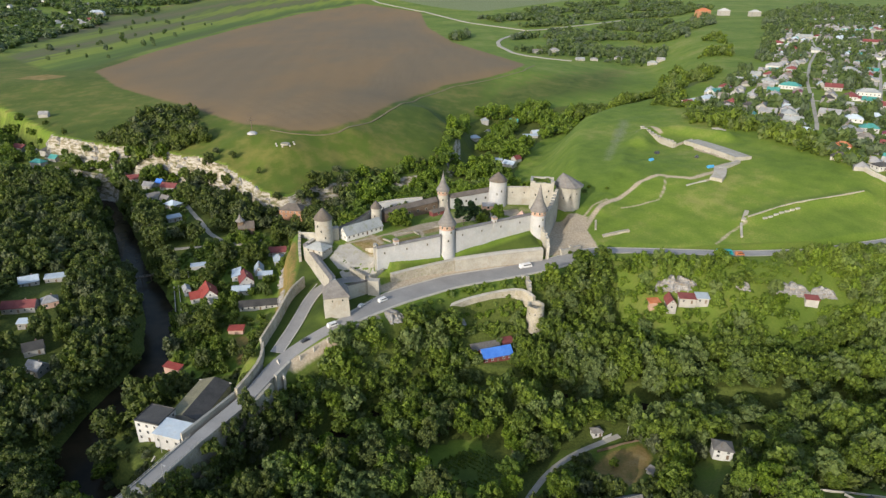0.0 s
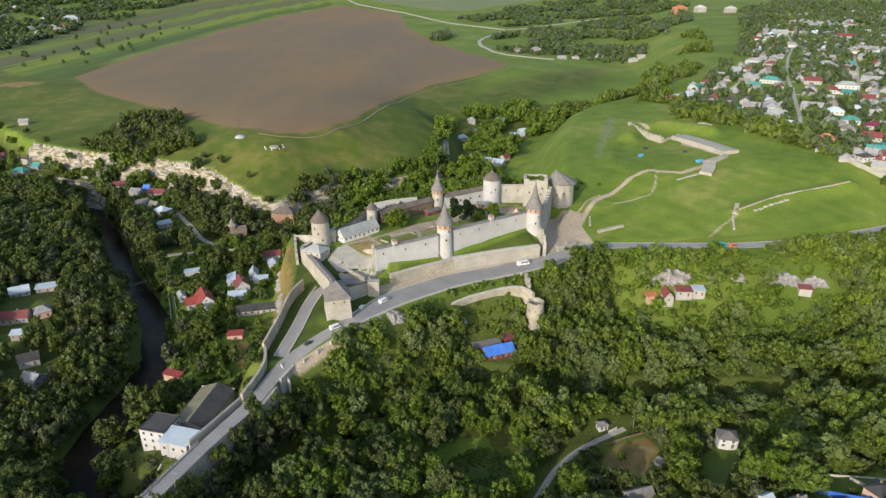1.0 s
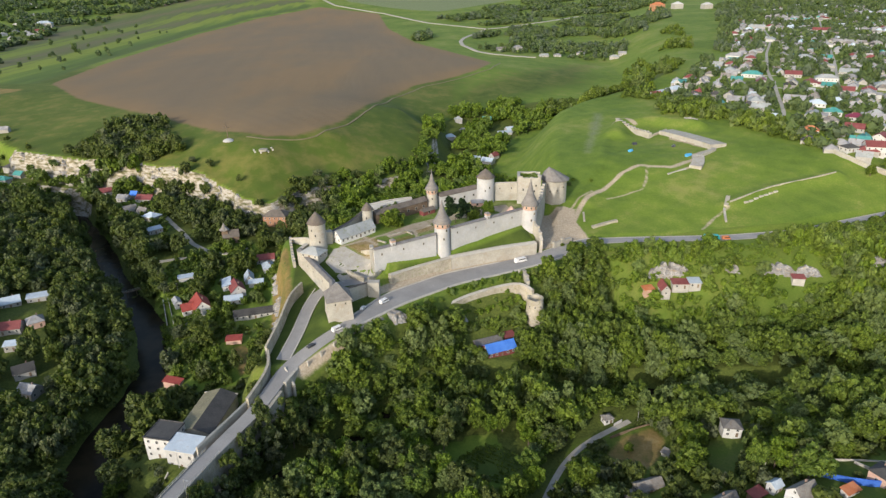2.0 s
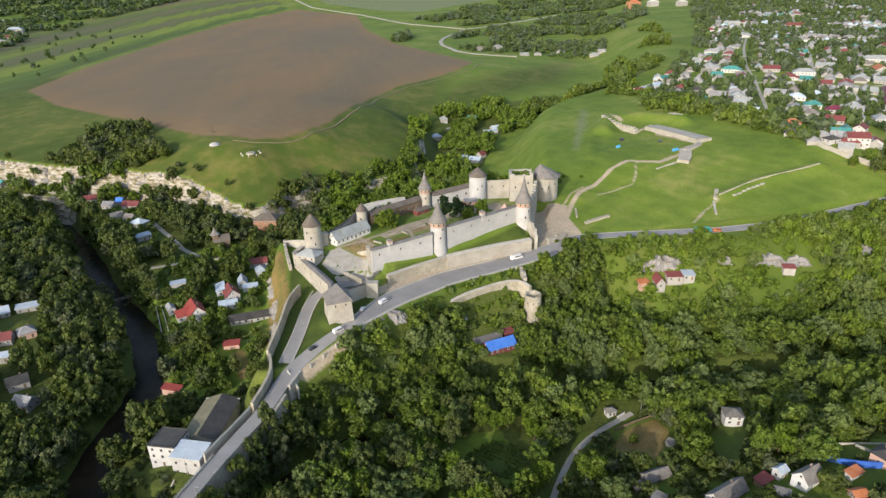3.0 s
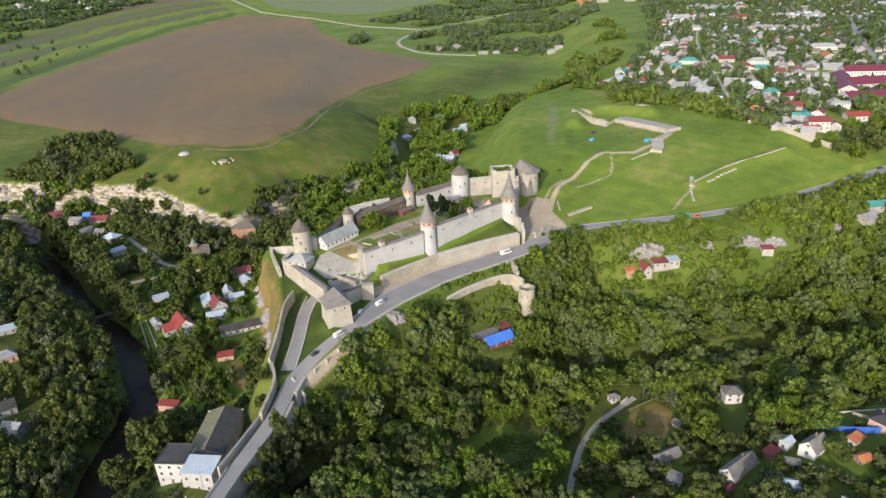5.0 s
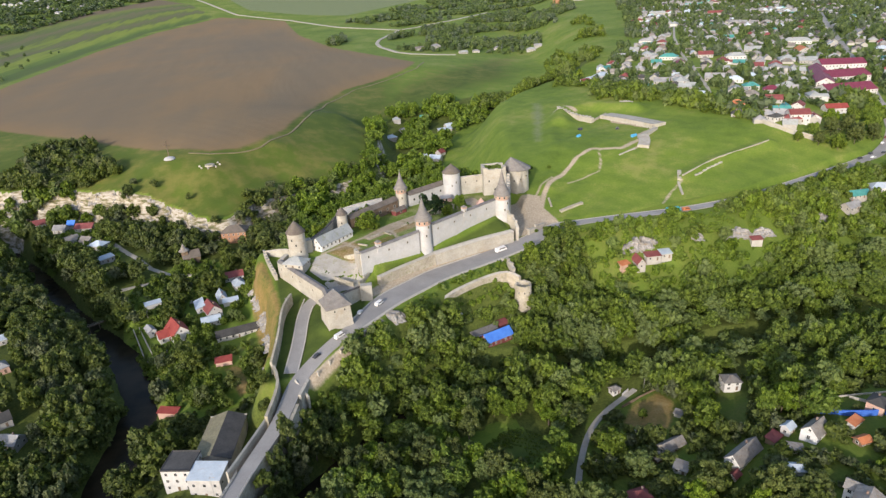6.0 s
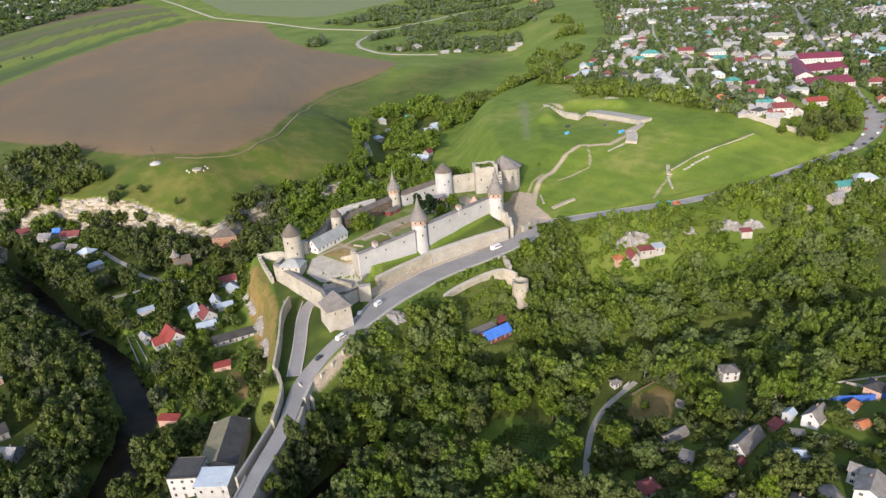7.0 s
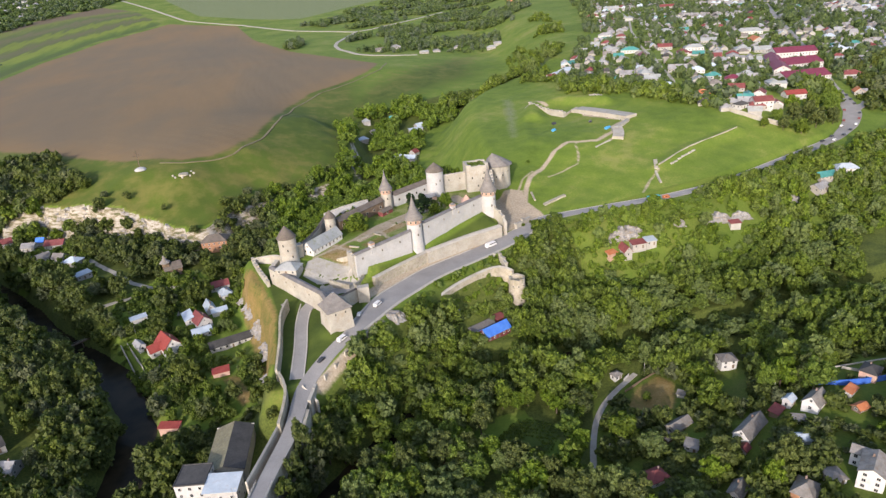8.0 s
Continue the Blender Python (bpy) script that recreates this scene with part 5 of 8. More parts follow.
house(65, 173.2, 10.4, 5.0, 2.3, 2.0, 15, STONE, OLD_SLATE, "long barn with a weathered grey slate roof", name="barn", category="barn", chimney=False)
house(56, 168, 3.4, 3.0, 1.9, 0.7, 15, TIMBER, OLD_SLATE, "grey shed at the barn's end", "shed", windows=False, chimney=False, name="shed", category="shed")
house(59.9, 158.6, 4.7, 4.7, 2.1, 0.5, -45, PLASTER, OLD_SLATE, "low square shed with a flat-pitched grey roof", "shed", chimney=False, name="shed", category="shed")
house(38.5, 150.5, 7.4, 6.0, 2.7, 2.4, 5, PLASTER, MAROON_ROOF, "cottage with a dark red tiled roof", "hip")
house(81, 153, 14.8, 6.0, 2.7, 3.1, 24, WHITE_WALL, OLD_SLATE, "long white house with a steep grey slate roof")
house(72.5, 146, 3.4, 3.0, 1.9, 1.1, 24, PLASTER, MAROON_ROOF, "small brown-roofed porch of the long house", chimney=False, windows=False, name="porch", category="porch")
house(96.5, 156.5, 6.0, 3.4, 1.7, 0.4, 24, TIMBER, MAROON_ROOF, "dark maroon sheet shelter in a garden", "shed", windows=False, chimney=False, name="shelter", category="shed")
house(108, 150.5, 8.7, 6.0, 3.5, 3.1, 22, WHITE_WALL, OLD_SLATE, "white gabled house with a grey roof and dormer")
house(103, 157.5, 4.0, 3.4, 3.5, 1.3, 22, PLASTER, CYAN_ROOF, "small wing with blue solar-like roof panels", "gable", chimney=False)
house(97, 147, 4.7, 3.0, 2.3, 0.5, -30, PLASTER, OLD_SLATE, "pale garage beside the gabled house", "shed", chimney=False, name="garage", category="garage")
house(89.6, 138, 5.4, 4.0, 2.6, 1.1, -20, CYAN_ROOF, CYAN_ROOF, "pale blue metal-clad outbuilding", "gable", chimney=False, windows=False, name="outbuilding", category="shed")
house(138.5, 154, 7.4, 6.0, 3.8, 1.8, 25, PINK, DARK_ROOF, "pinkish house with a dark hipped roof beside the fence", "hip")
house(118.5, 140.5, 4.7, 3.4, 1.9, 1.1, 5, TIMBER, ORANGE_ROOF, "garden house with an orange tiled roof", chimney=False, name="garden_house", category="shed")
house(124, 149.5, 6.0, 2.7, 1.9, 0.7, 20, PLASTER, ORANGE_ROOF, "long orange-roofed shed behind the blue fence", "shed", windows=False, chimney=False, name="shed", category="shed")
house(72, 118.5, 8.7, 6.7, 3.6, 3.1, 30, ORANGE, OLD_SLATE, "orange-walled house with a grey hipped roof", "hip", storeys=2)
house(83.5, 119, 5.4, 5.4, 2.5, 0.9, -10, PLASTER, OLD_SLATE, "white square annex with a low grey roof", "hip", chimney=False)
house(93, 113.5, 10.8, 7.4, 6.8, 2.0, 33, WHITE_WALL, OLD_SLATE, "large white three-storey house with grey roofs", "gable", storeys=3)
house(97, 121, 6.0, 4.7, 5.7, 1.6, -57, WHITE_WALL, OLD_SLATE, "tall wing of the large white house", "gable", storeys=2, chimney=False)
house(56.5, 130.5, 7.4, 4.7, 2.6, 2.3, 30, PLASTER, OLD_SLATE, "grey-roofed cottage beside a track")
house(80, 191, 4.0, 2.7, 1.8, 0.5, -50, STONE, OLD_SLATE, "small stone shed at the dry plot's edge", "shed", windows=False, chimney=False, name="shed", category="shed")
house(36.5, 168.5, 2.7, 2.0, 1.7, 0.5, 20, PLASTER, CYAN_ROOF, "tiny pale hut in a garden", "shed", windows=False, chimney=False, name="hut", category="hut")
for x, y, r in ((22, 266, 12), (30, 278, 8), (12, 270, 8), (112, 193, 10), (63, 214, 7), (63, 166, 13), (72, 172, 10), (70, 198, 12), (64, 192, 10), (76, 204, 9), (104, 191, 11), (98, 182, 9), (93, 174, 8), (88, 165, 8), (57, 186, 7), (59, 154, 9), (38, 145, 9), (80, 147, 12), (88, 150, 10), (72, 141, 8), (107, 144, 11), (96, 143, 9), (90, 133, 8), (135, 150, 14),
                (122, 146, 10), (118, 136, 7), (72, 112, 11), (84, 113, 9), (93, 107, 12), (97, 115, 8), (56, 125, 8), (4, 190, 15), (14, 196, 12), (-16, 172, 5), (48, 172, 8), (36, 160, 7), (128, 162, 10), (142, 162, 10), (130, 170, 7), (155, 160, 12), (118, 206, 6), (60, 202, 7), (56, 194, 8), (55, 186, 7), (66, 178, 7)):
    clear(x, y, r)
# houses under the scarp
house(121.6, 304.5, 9.0, 5.0, 3.4, 3.0, -95, CREAM, MAROON_ROOF, "small white house with a maroon roof under the scarp", chimney=False)
house(131.0, 305.5, 9.0, 5.0, 3.0, 1.0, -6, CREAM, MAROON_ROOF, "low white shed with a maroon roof under the scarp", "shed", chimney=False, name="shed", category="shed")
house(139.0, 305.0, 6.5, 5.5, 3.0, 0.9, -6, CREAM, CYAN_ROOF, "low shed with a grey-blue roof under the scarp", "shed", chimney=False, name="shed", category="shed")
house(113.0, 306.0, 6.0, 4.0, 2.6, 0.8, 10, BRICK, ORANGE_ROOF, "little brick shed with a rusty roof", "shed", windows=False, chimney=False, name="shed", category="shed")
house(196.0, 299.0, 6.5, 4.0, 2.8, 0.9, -12, CREAM, MAROON_ROOF, "small hut with a maroon roof under the scarp", "shed", windows=False, chimney=False, name="hut", category="hut")
house(288.0, 322.0, 13.0, 8.0, 2.4, 2.4, -3, CREAM, TEAL_ROOF, "house with a turquoise roof below the road")
house(308.0, 324.0, 15.0, 9.0, 2.5, 2.8, -25, PLASTER, CYAN_ROOF, "house with a pale blue hipped roof below the road", "hip")
house(276.0, 314.0, 13.0, 8.0, 2.4, 2.4, 15, CREAM, GREY_ROOF, "grey-roofed house below the road")
for x, y, r in ((126, 299, 6), (138, 301, 5), (112, 301, 4), (196, 293, 6), (185, 296, 5), (288, 316, 10), (308, 318, 10), (276, 308, 9)):
    clear(x, y, r)


def scarp(x, y, l, h, rot, label):
    """A bare rock face set into the slope: ledges and clefts, low at both ends."""
    nu, nv = max(14, int(l / 0.6)), max(8, int(h / 0.5))
    c, s = math.cos(radians(rot)), math.sin(radians(rot))
    verts = []
    z0 = min(level(x + c * q, y + s * q) for q in (-l / 2, 0, l / 2)) - 1.0
    for i in range(nu + 1):
        u = i / nu * 2 - 1
        crest = h * (1 - abs(u) ** 3) * (0.75 + 0.5 * noise.noise(Vector((u * l * 0.2, x, 0))))
        for j in range(nv + 1):
            f = j / nv
            z = (crest + 1.0) * f
            n = 1.3 * noise.noise(Vector((u * l * 0.18, z * 0.35, x))) + 0.8 * noise.noise(Vector((u * l * 0.55, z * 0.9, y)))
            o = -2.8 + 3.4 * f + n + 0.4 * math.sin(z * 2.4 + 2 * n)
            px, py = u * l / 2, o
            verts.append((px * c - py * s, px * s + py * c, z))
        verts.append((u * l / 2 * c - 6 * s, u * l / 2 * s + 6 * c, crest * 0.9))
    k = nv + 2
    faces = [(i * k + j, (i + 1) * k + j, (i + 1) * k + j + 1, i * k + j + 1) for i in range(nu) for j in range(k - 1)]
    ob = tagged(new("rock_face", mesh_of("rock_face", verts, faces, CLIFF)), label, "rock face")
    ob.location = (x, y, z0)


scarp(128.0, 312.5, 26, 9, -4, "bare pale limestone face behind small houses")
scarp(187.0, 305.0, 22, 7, -10, "bare tan limestone face in the bushes")
scarp(204.0, 303.0, 14, 5, -8, "tan limestone outcrop above a hut")
scarp(162.0, 308.0, 8, 4, -8, "small pale limestone outcrop in the bushes")
scarp(246.0, 308.0, 20, 4.5, 6, "pale limestone ledge in the bushes")
scarp(-28.5, 269.5, 9, 6, 35, "bare limestone face below the road")
scarp(4.0, 286.0, 6, 3, 20, "small limestone outcrop in the scrub")

# ruined lower wall and its round tower
wall_run("ruined_wall", [(-8, 285.0, 12.0), (-4, 287.3, 13.2), (2, 290.6, 14.6), (10, 294.3, 15.4), (18.7, 298.2, 15.9), (28, 301.8, 16.1), (35, 304.2, 16.4), (40, 304.8, 16.6), (43, 301.5, 16.2), (44.6, 297.5, 14.5)], 2.0, RUBBLE, "ruined pale stone wall on the slope under the road", STONE)
wall_run("ruined_wall", [(42.8, 303, 17), (44.2, 307, 19.2), (43.4, 311, 20.2), (40, 315, 19.6)], 1.8, STONE, "crumbling stone wall stub climbing to the road", None, crenel=True)
t = thing("ruined_round_tower", 45.2, 293.5, 1.5, 0, "roofless round ruined tower of pale limestone", "tower")
bm = bmesh.new()
n = 22
for j, (ro, ri) in enumerate(((4.7, 3.4),)):
    tops = [10.5 + 1.0 * noise.noise(Vector((i * 0.6, 3, 1))) for i in range(n)]
    rings = []
    for r, zf in ((ro * 1.1, lambda i: -5.0), (ro, lambda i: 5.0), (ro * 0.96, lambda i: tops[i]), (ri, lambda i: tops[i] - 0.2), (ri, lambda i: 7.5)):
        rings.append([bm.verts.new((r * math.cos(6.2832 * i / n), r * math.sin(6.2832 * i / n), zf(i))) for i in range(n)])
    for a, b in zip(rings, rings[1:]):
        for i in range(n):
            bm.faces.new((a[i], a[(i + 1) % n], b[(i + 1) % n], b[i]))
    bm.faces.new(rings[-1])
smooth_mesh(part("masonry", bm, RUBBLE, t), 50)
part("rubble_fill", ring_solid(bmesh.new(), [(0, 0, 7.4, 3.5), (0, 0, 8.2, 2.4), (0.4, 0.3, 8.9, 1.2)], 12), RUBBLE, t)
for a in (-100, -60, -140):
    slit(t, facing_pose(0, 0, 4.6, 6.0, radians(a)), 0.6, 1.0)
for x, y, r in ((45, 286, 7), (20, 296, 8), (34, 300, 8), (8, 290, 7), (48, 300, 8), (-4, 284, 5)):
    clear(x, y, r)

# fort ruins on the hill
def rel(*pts):
    return [(x, y, level(x, y) + h) for x, y, h in pts]


wall_run("fort_casemate", rel((204, 520, 2.6), (210, 500, 3.0), (217, 478, 3.0), (221, 458, 2.8)), 14.0, PAVING, "long pale roofless fort casemate on the hilltop", None, slits=8)
wall_run("fort_casemate", rel((187, 422, 2.2), (194, 430, 2.2), (197, 441, 2.0)), 8.5, PAVING, "low pale stone casemate block on the hill", None, slits=2)
wall_run("fort_wall", rel((196, 440, 2.4), (206, 446, 2.2), (216, 454, 1.8)), 3.0, STONE, "low stone wall running from the casemate", None)
wall_run("fort_wall", rel((170, 549, 1.4), (179, 530, 2.6), (187, 511, 4.5)), 3.5, STONE, "pale ruined rampart face on the hill", None, crenel=True)
wall_run("fort_wall", rel((187, 512, 2), (198, 520, 1.8), (206, 524, 2)), 1.4, RUBBLE, "low rubble wall closing the fort yard", None)
wall_run("fort_wall", rel((232, 545, 2.2), (236, 532, 2.2)), 3.0, STONE, "short ruined stone pier in the bank", None, crenel=True)
wall_run("fort_wall", rel((165, 417, 0.8), (180, 422, 0.9)), 1.2, STONE, "low stone footing in the grass", None)
wall_run("hill_wall", rel((96, 364, 1.1), (104, 365.5, 1.3), (113, 367, 1.2)), 2.6, RUBBLE, "low mossy rubble terrace wall beside the road", None)
wall_run("hill_wall", rel((93, 372, 0.6), (95.5, 384, 0.7)), 1.2, RUBBLE, "stub of pale wall beside the path", None)
wall_run("hill_wall", rel((188, 369, 0.8), (206, 377, 0.5), (224, 384, 0.6), (250, 389.5, 0.4), (274, 394, 0.5)), 0.8, RUBBLE, "long low stone terrace wall across the hill", None)
wall_run("hill_wall", rel((184, 366, 1.0), (191, 378, 1.2)), 2.6, RUBBLE, "thick ruined stone wall at the terrace's end", None)
wall_run("hill_wall", rel((182, 364, 1.2), (179, 357, 1.2), (177, 350, 0.8)), 1.2, STONE, "stone stair flank down to the road", None)
for i in range(7):
    u = i / 6
    x, y = 199 + 25 * u, 369 + 10 * u
    t = thing("stone_block", x, y, level(x, y), 20, "pale stone block in a row on the slope", "stone block", "row of blocks on the slope")
    part("block", box(bmesh.new(), 0, 0, -0.5, 3.4, 1.2, 1.3, bevel=0.15), STONE, t)
wall_run("town_wall", rel((290, 424, 3.0), (292, 412, 3.0), (300, 400, 3.0), (312, 388, 3.0)), 1.2, STONE, "pale stone garden wall at the town's edge", STONE)
for i, (x, y, r, c) in enumerate(((155.5, 470, 30, CANVAS), (166.6, 492, 10, CAR_DARK), (192, 474, 60, CAR_DARK), (192, 446, 20, CANVAS))):
    t = thing("camp_tent", x, y, level(x, y), r, "small blue canvas tent on the grass" if c is CANVAS else "dark tent awning on the grass", "tent")
    l = 4.5 if y == 446 else 2.8
    part("sides", house_shell(l, 2.2, 1.0, 0.9, "gable", 0.3)[0], c, t)
    part("fly", house_shell(l, 2.2, 1.0, 0.9, "gable", 0.3)[1], c, t)

# cross monument on the plateau and the stone ring near it
t = thing("cross_monument", -178.5, 545, level(-178.5, 545), 0, "tall slender cross monument on a round pale plinth", "monument")
part("plinth", ring_solid(bmesh.new(), [(0, 0, -0.5, 4.6), (0, 0, 0.4, 4.5), (0, 0, 1.4, 3.0), (0, 0, 2.0, 1.0)], 20), WHITEWASH, t)
part("shaft", box(bmesh.new(), 0, 0, 1.5, 0.7, 0.6, 14, 0, 0.06), BARK, t)
part("arm", box(bmesh.new(), 0, 0, 11.2, 6.6, 0.5, 0.7, 0, 0.06), BARK, t)
t = thing("stone_ring", -144.8, 526, level(-144.8, 526), 0, "round stone memorial circle with small blocks round it", "memorial")
part("disc", ring_solid(bmesh.new(), [(0, 0, -0.5, 4.0), (0, 0, 0.9, 3.8), (0, 0, 1.1, 2.2)], 20), RUBBLE, t)
for i in range(8):
    a = 6.2832 * i / 8
    part("boulder", box(bmesh.new(), 8 * math.cos(a), 9 * math.sin(a), -0.6, 1.4, 1.1, 1.5, 40 * i, 0.2), KERB, t)

# ---------------------------------------------------------------- viaduct
def viaduct():
    t = thing("viaduct", -98.5, 186, -8, 0, "long stone viaduct carrying the road across the gorge", "bridge")
    line = MAIN_ROAD[:5]
    sm, left, right = strip(line, 3.0, -3.0, step=2.0)
    ox, oy, oz = -98.5, 186, -8
    s = np.concatenate([[0], np.cumsum(np.hypot(*np.diff(sm[:, :2], axis=0).T))])
    bay = 13.0

    def soffit(u, top):
        q = (u % bay) / bay
        if q < 0.32 or q > 0.68:
            return -30.0
        k = (q - 0.5) / 0.18
        return top - 13.0 - 4.0 * (1 - math.sqrt(max(0.0, 1 - k * k)))

    bm = bmesh.new()
    fine = np.arange(0, s[-1], 0.7)
    rows = []
    for u in fine:
        i = min(np.searchsorted(s, u, "right") - 1, len(s) - 2)
        f = (u - s[i]) / (s[i + 1] - s[i])
        l, r, z = left[i] + f * (left[i + 1] - left[i]), right[i] + f * (right[i + 1] - right[i]), sm[i][2] + f * (sm[i + 1][2] - sm[i][2])
        bot = max(soffit(u, z), -20.0)
        rows.append([bm.verts.new((l[0] - ox, l[1] - oy, z - 0.3 - oz)), bm.verts.new((r[0] - ox, r[1] - oy, z - 0.3 - oz)), bm.verts.new((r[0] - ox, r[1] - oy, bot - oz)), bm.verts.new((l[0] - ox, l[1] - oy, bot - oz))])
    for a, b in zip(rows, rows[1:]):
        for k in range(4):
            bm.faces.new((a[k], b[k], b[(k + 1) % 4], a[(k + 1) % 4]))
    bm.faces.new(rows[0])
    bm.faces.new(rows[-1][::-1])
    bmesh.ops.recalc_face_normals(bm, faces=bm.faces)
    part("arcade", bm, RUBBLE, t)
    for sd, nm in ((1, "left"), (-1, "right")):
        ob = ribbon("parapet", [(a - ox, b - oy, c - oz, d) for a, b, c, d in MAIN_ROAD[:3]], sd * 3.05 + 0.2, sd * 3.05 - 0.2, lambda q: q[:, 2] + 0.45, 0.9, STONE, parent=t)
        top = ribbon("handrail", [(a - ox, b - oy, c - oz, d) for a, b, c, d in MAIN_ROAD[:3]], sd * 3.05 + 0.06, sd * 3.05 - 0.06, lambda q: q[:, 2] + 1.25, 0.1, METAL, parent=t)
    post = bpy.data.meshes.new("post")
    b = box(bmesh.new(), 0, 0, 0.4, 0.14, 0.14, 0.95)
    b.to_mesh(post)
    b.free()
    post.materials.append(METAL)
    for i in range(0, len(sm), 1):
        if sm[i][1] < 187:
            for sd in (left, right):
                p = part("post", post, None, t)
                p.location = (sd[i][0] - ox, sd[i][1] - oy, sm[i][2] - oz)


viaduct()
wall_run("parapet_wall", [(-104.5, 187, 11.4), (-97, 203, 11.4), (-92, 214, 11.6)], 0.8, STONE, "pale stone parapet at the bridge's head", KERB)
wall_run("parapet_wall", [(-91.5, 213, 13.6), (-88, 226, 14.4), (-86, 240, 15.4), (-89.5, 247, 15.8)], 1.2, RUBBLE, "dark high parapet wall beside the bridge head", None)
wall_run("bridge_bastion", [(-83.5, 210, 9.9), (-82.0, 215, 10.0), (-80, 222, 10.4)], 2.6, RUBBLE, "rounded stone buttress of the bridge head", None, sink=14)
wall_run("bridge_bastion", [(-78.5, 226, 11.6), (-74.5, 236, 12.2)], 1.4, STONE, "pale stone flank wall of the bridge head", None, sink=10)
wall_run("parapet_wall", [(-80, 236.5, 12.2), (-77.5, 232.5, 10.6), (-75, 228, 8.6)], 1.0, STONE, "pale stone wing wall falling from the road", KERB)
t = thing("ruined_buttress", -80.5, 213, -9, 20, "crumbling pale tower-like buttress under the bridge head", "buttress")
part("masonry", ring_solid(bmesh.new(), [(0, 0, -6, 4.0), (0, 0, 6, 3.4), (-0.5, 0.3, 12, 2.9), (-1.2, 0.8, 15.4, 2.4)], 12), RUBBLE, t)
for i in range(3):
    a = radians(-120 + 40 * i)
    slit(t, facing_pose(0, 0.2, 3.5, 10.5, a), 0.8, 1.2)
for x, y in ((-100.5, 163), (-108, 178)):
    t = thing("street_lamp", x, y, 10.3, -20, "slim pale street lamp on the bridge", "street lamp")
    part("pole", ring_solid(bmesh.new(), [(0, 0, 0, 0.12), (0, 0, 8.5, 0.07)], 8), METAL, t)
    part("arm", box(bmesh.new(), 0.7, 0, 8.4, 1.5, 0.1, 0.1), METAL, t)
    part("lamp_head", box(bmesh.new(), 1.5, 0, 8.28, 0.7, 0.28, 0.16, bevel=0.04), PLASTER, t)

# footbridge over the river
t = thing("footbridge", -203, 372, -13, 33, "narrow wooden footbridge over the river", "footbridge")
part("deck", box(bmesh.new(), 0, 0, 0, 36, 1.6, 0.25), TIMBER, t)
for sy in (-0.75, 0.75):
    part("rail", box(bmesh.new(), 0, sy, 1.1, 36, 0.08, 0.1), KERB, t)
for i in range(7):
    part("pile", box(bmesh.new(), -17 + 5.7 * i, 0, -6, 0.35, 1.4, 6), TIMBER, t)

# garden walls and fences
def fence(name, pts, h, mat, label, thick=0.12, post=None):
    wall_run(name, [(x, y, level(x, y) + h) for x, y in pts], thick, mat, label, None, category="fence", sink=0.6)


fence("garden_wall", [(-176, 347), (-167, 325), (-164, 316), (-152, 317)], 1.6, KERB, "pale garden wall above the river bank", 0.4)
fence("garden_wall", [(-172, 345), (-163, 325), (-161, 320)], 1.2, KERB, "inner pale garden wall beside the lawn", 0.3)
fence("plot_fence", [(57, 193), (61, 181), (66, 176)], 1.3, KERB, "pale board fence round the dry plot", 0.25)
fence("plot_fence", [(62, 208), (72, 211), (82, 213)], 1.2, TIMBER, "old wooden fence above the dry plot")
fence("plot_fence", [(53, 193), (57, 184), (60, 179)], 1.2, TIMBER, "old wooden fence beside the lane")
fence("hut_fence", [(66, 215.5), (70.5, 218)], 1.6, PLASTER, "white board fence beside the hut")
fence("blue_fence", [(117, 163), (122, 156), (133, 152), (146, 148)], 2.6, BLUE_FENCE, "bright blue sheet metal fence round a garden", 0.35)
fence("bank_wall", [(129, 171), (142, 165), (156, 160), (175, 158)], 1.0, KERB, "white rail wall along the garden bank", 0.3)
fence("bank_wall", [(137, 165), (139.5, 158)], 1.2, KERB, "white cross wall of a garden terrace", 0.3)
fence("garden_wall", [(-120, 193), (-124, 186), (-132, 182)], 1.4, STONE, "short pale stone wall in the grass", 0.6)


for x, y, h in ((76, 214, 7.5), (104, 166, 7.0), (129, 172, 7.5), (31, 170, 7.0), (-135, 388, 7.0), (-168, 352, 7.0)):
    t = thing("utility_pole", x, y, level(x, y), 35, "slender grey timber utility pole in a garden", "utility pole", "poles of the valley gardens")
    part("pole", ring_solid(bmesh.new(), [(0, 0, -1, 0.16), (0, 0, h, 0.1)], 8), METAL, t)
    part("crossarm", box(bmesh.new(), 0, 0, h - 0.6, 1.4, 0.1, 0.12), TIMBER, t)
    for sx in (-0.55, 0.55):
        part("insulator", ring_solid(bmesh.new(), [(sx, 0, h - 0.48, 0.05), (sx, 0, h - 0.3, 0.06)], 6), KERB, t)

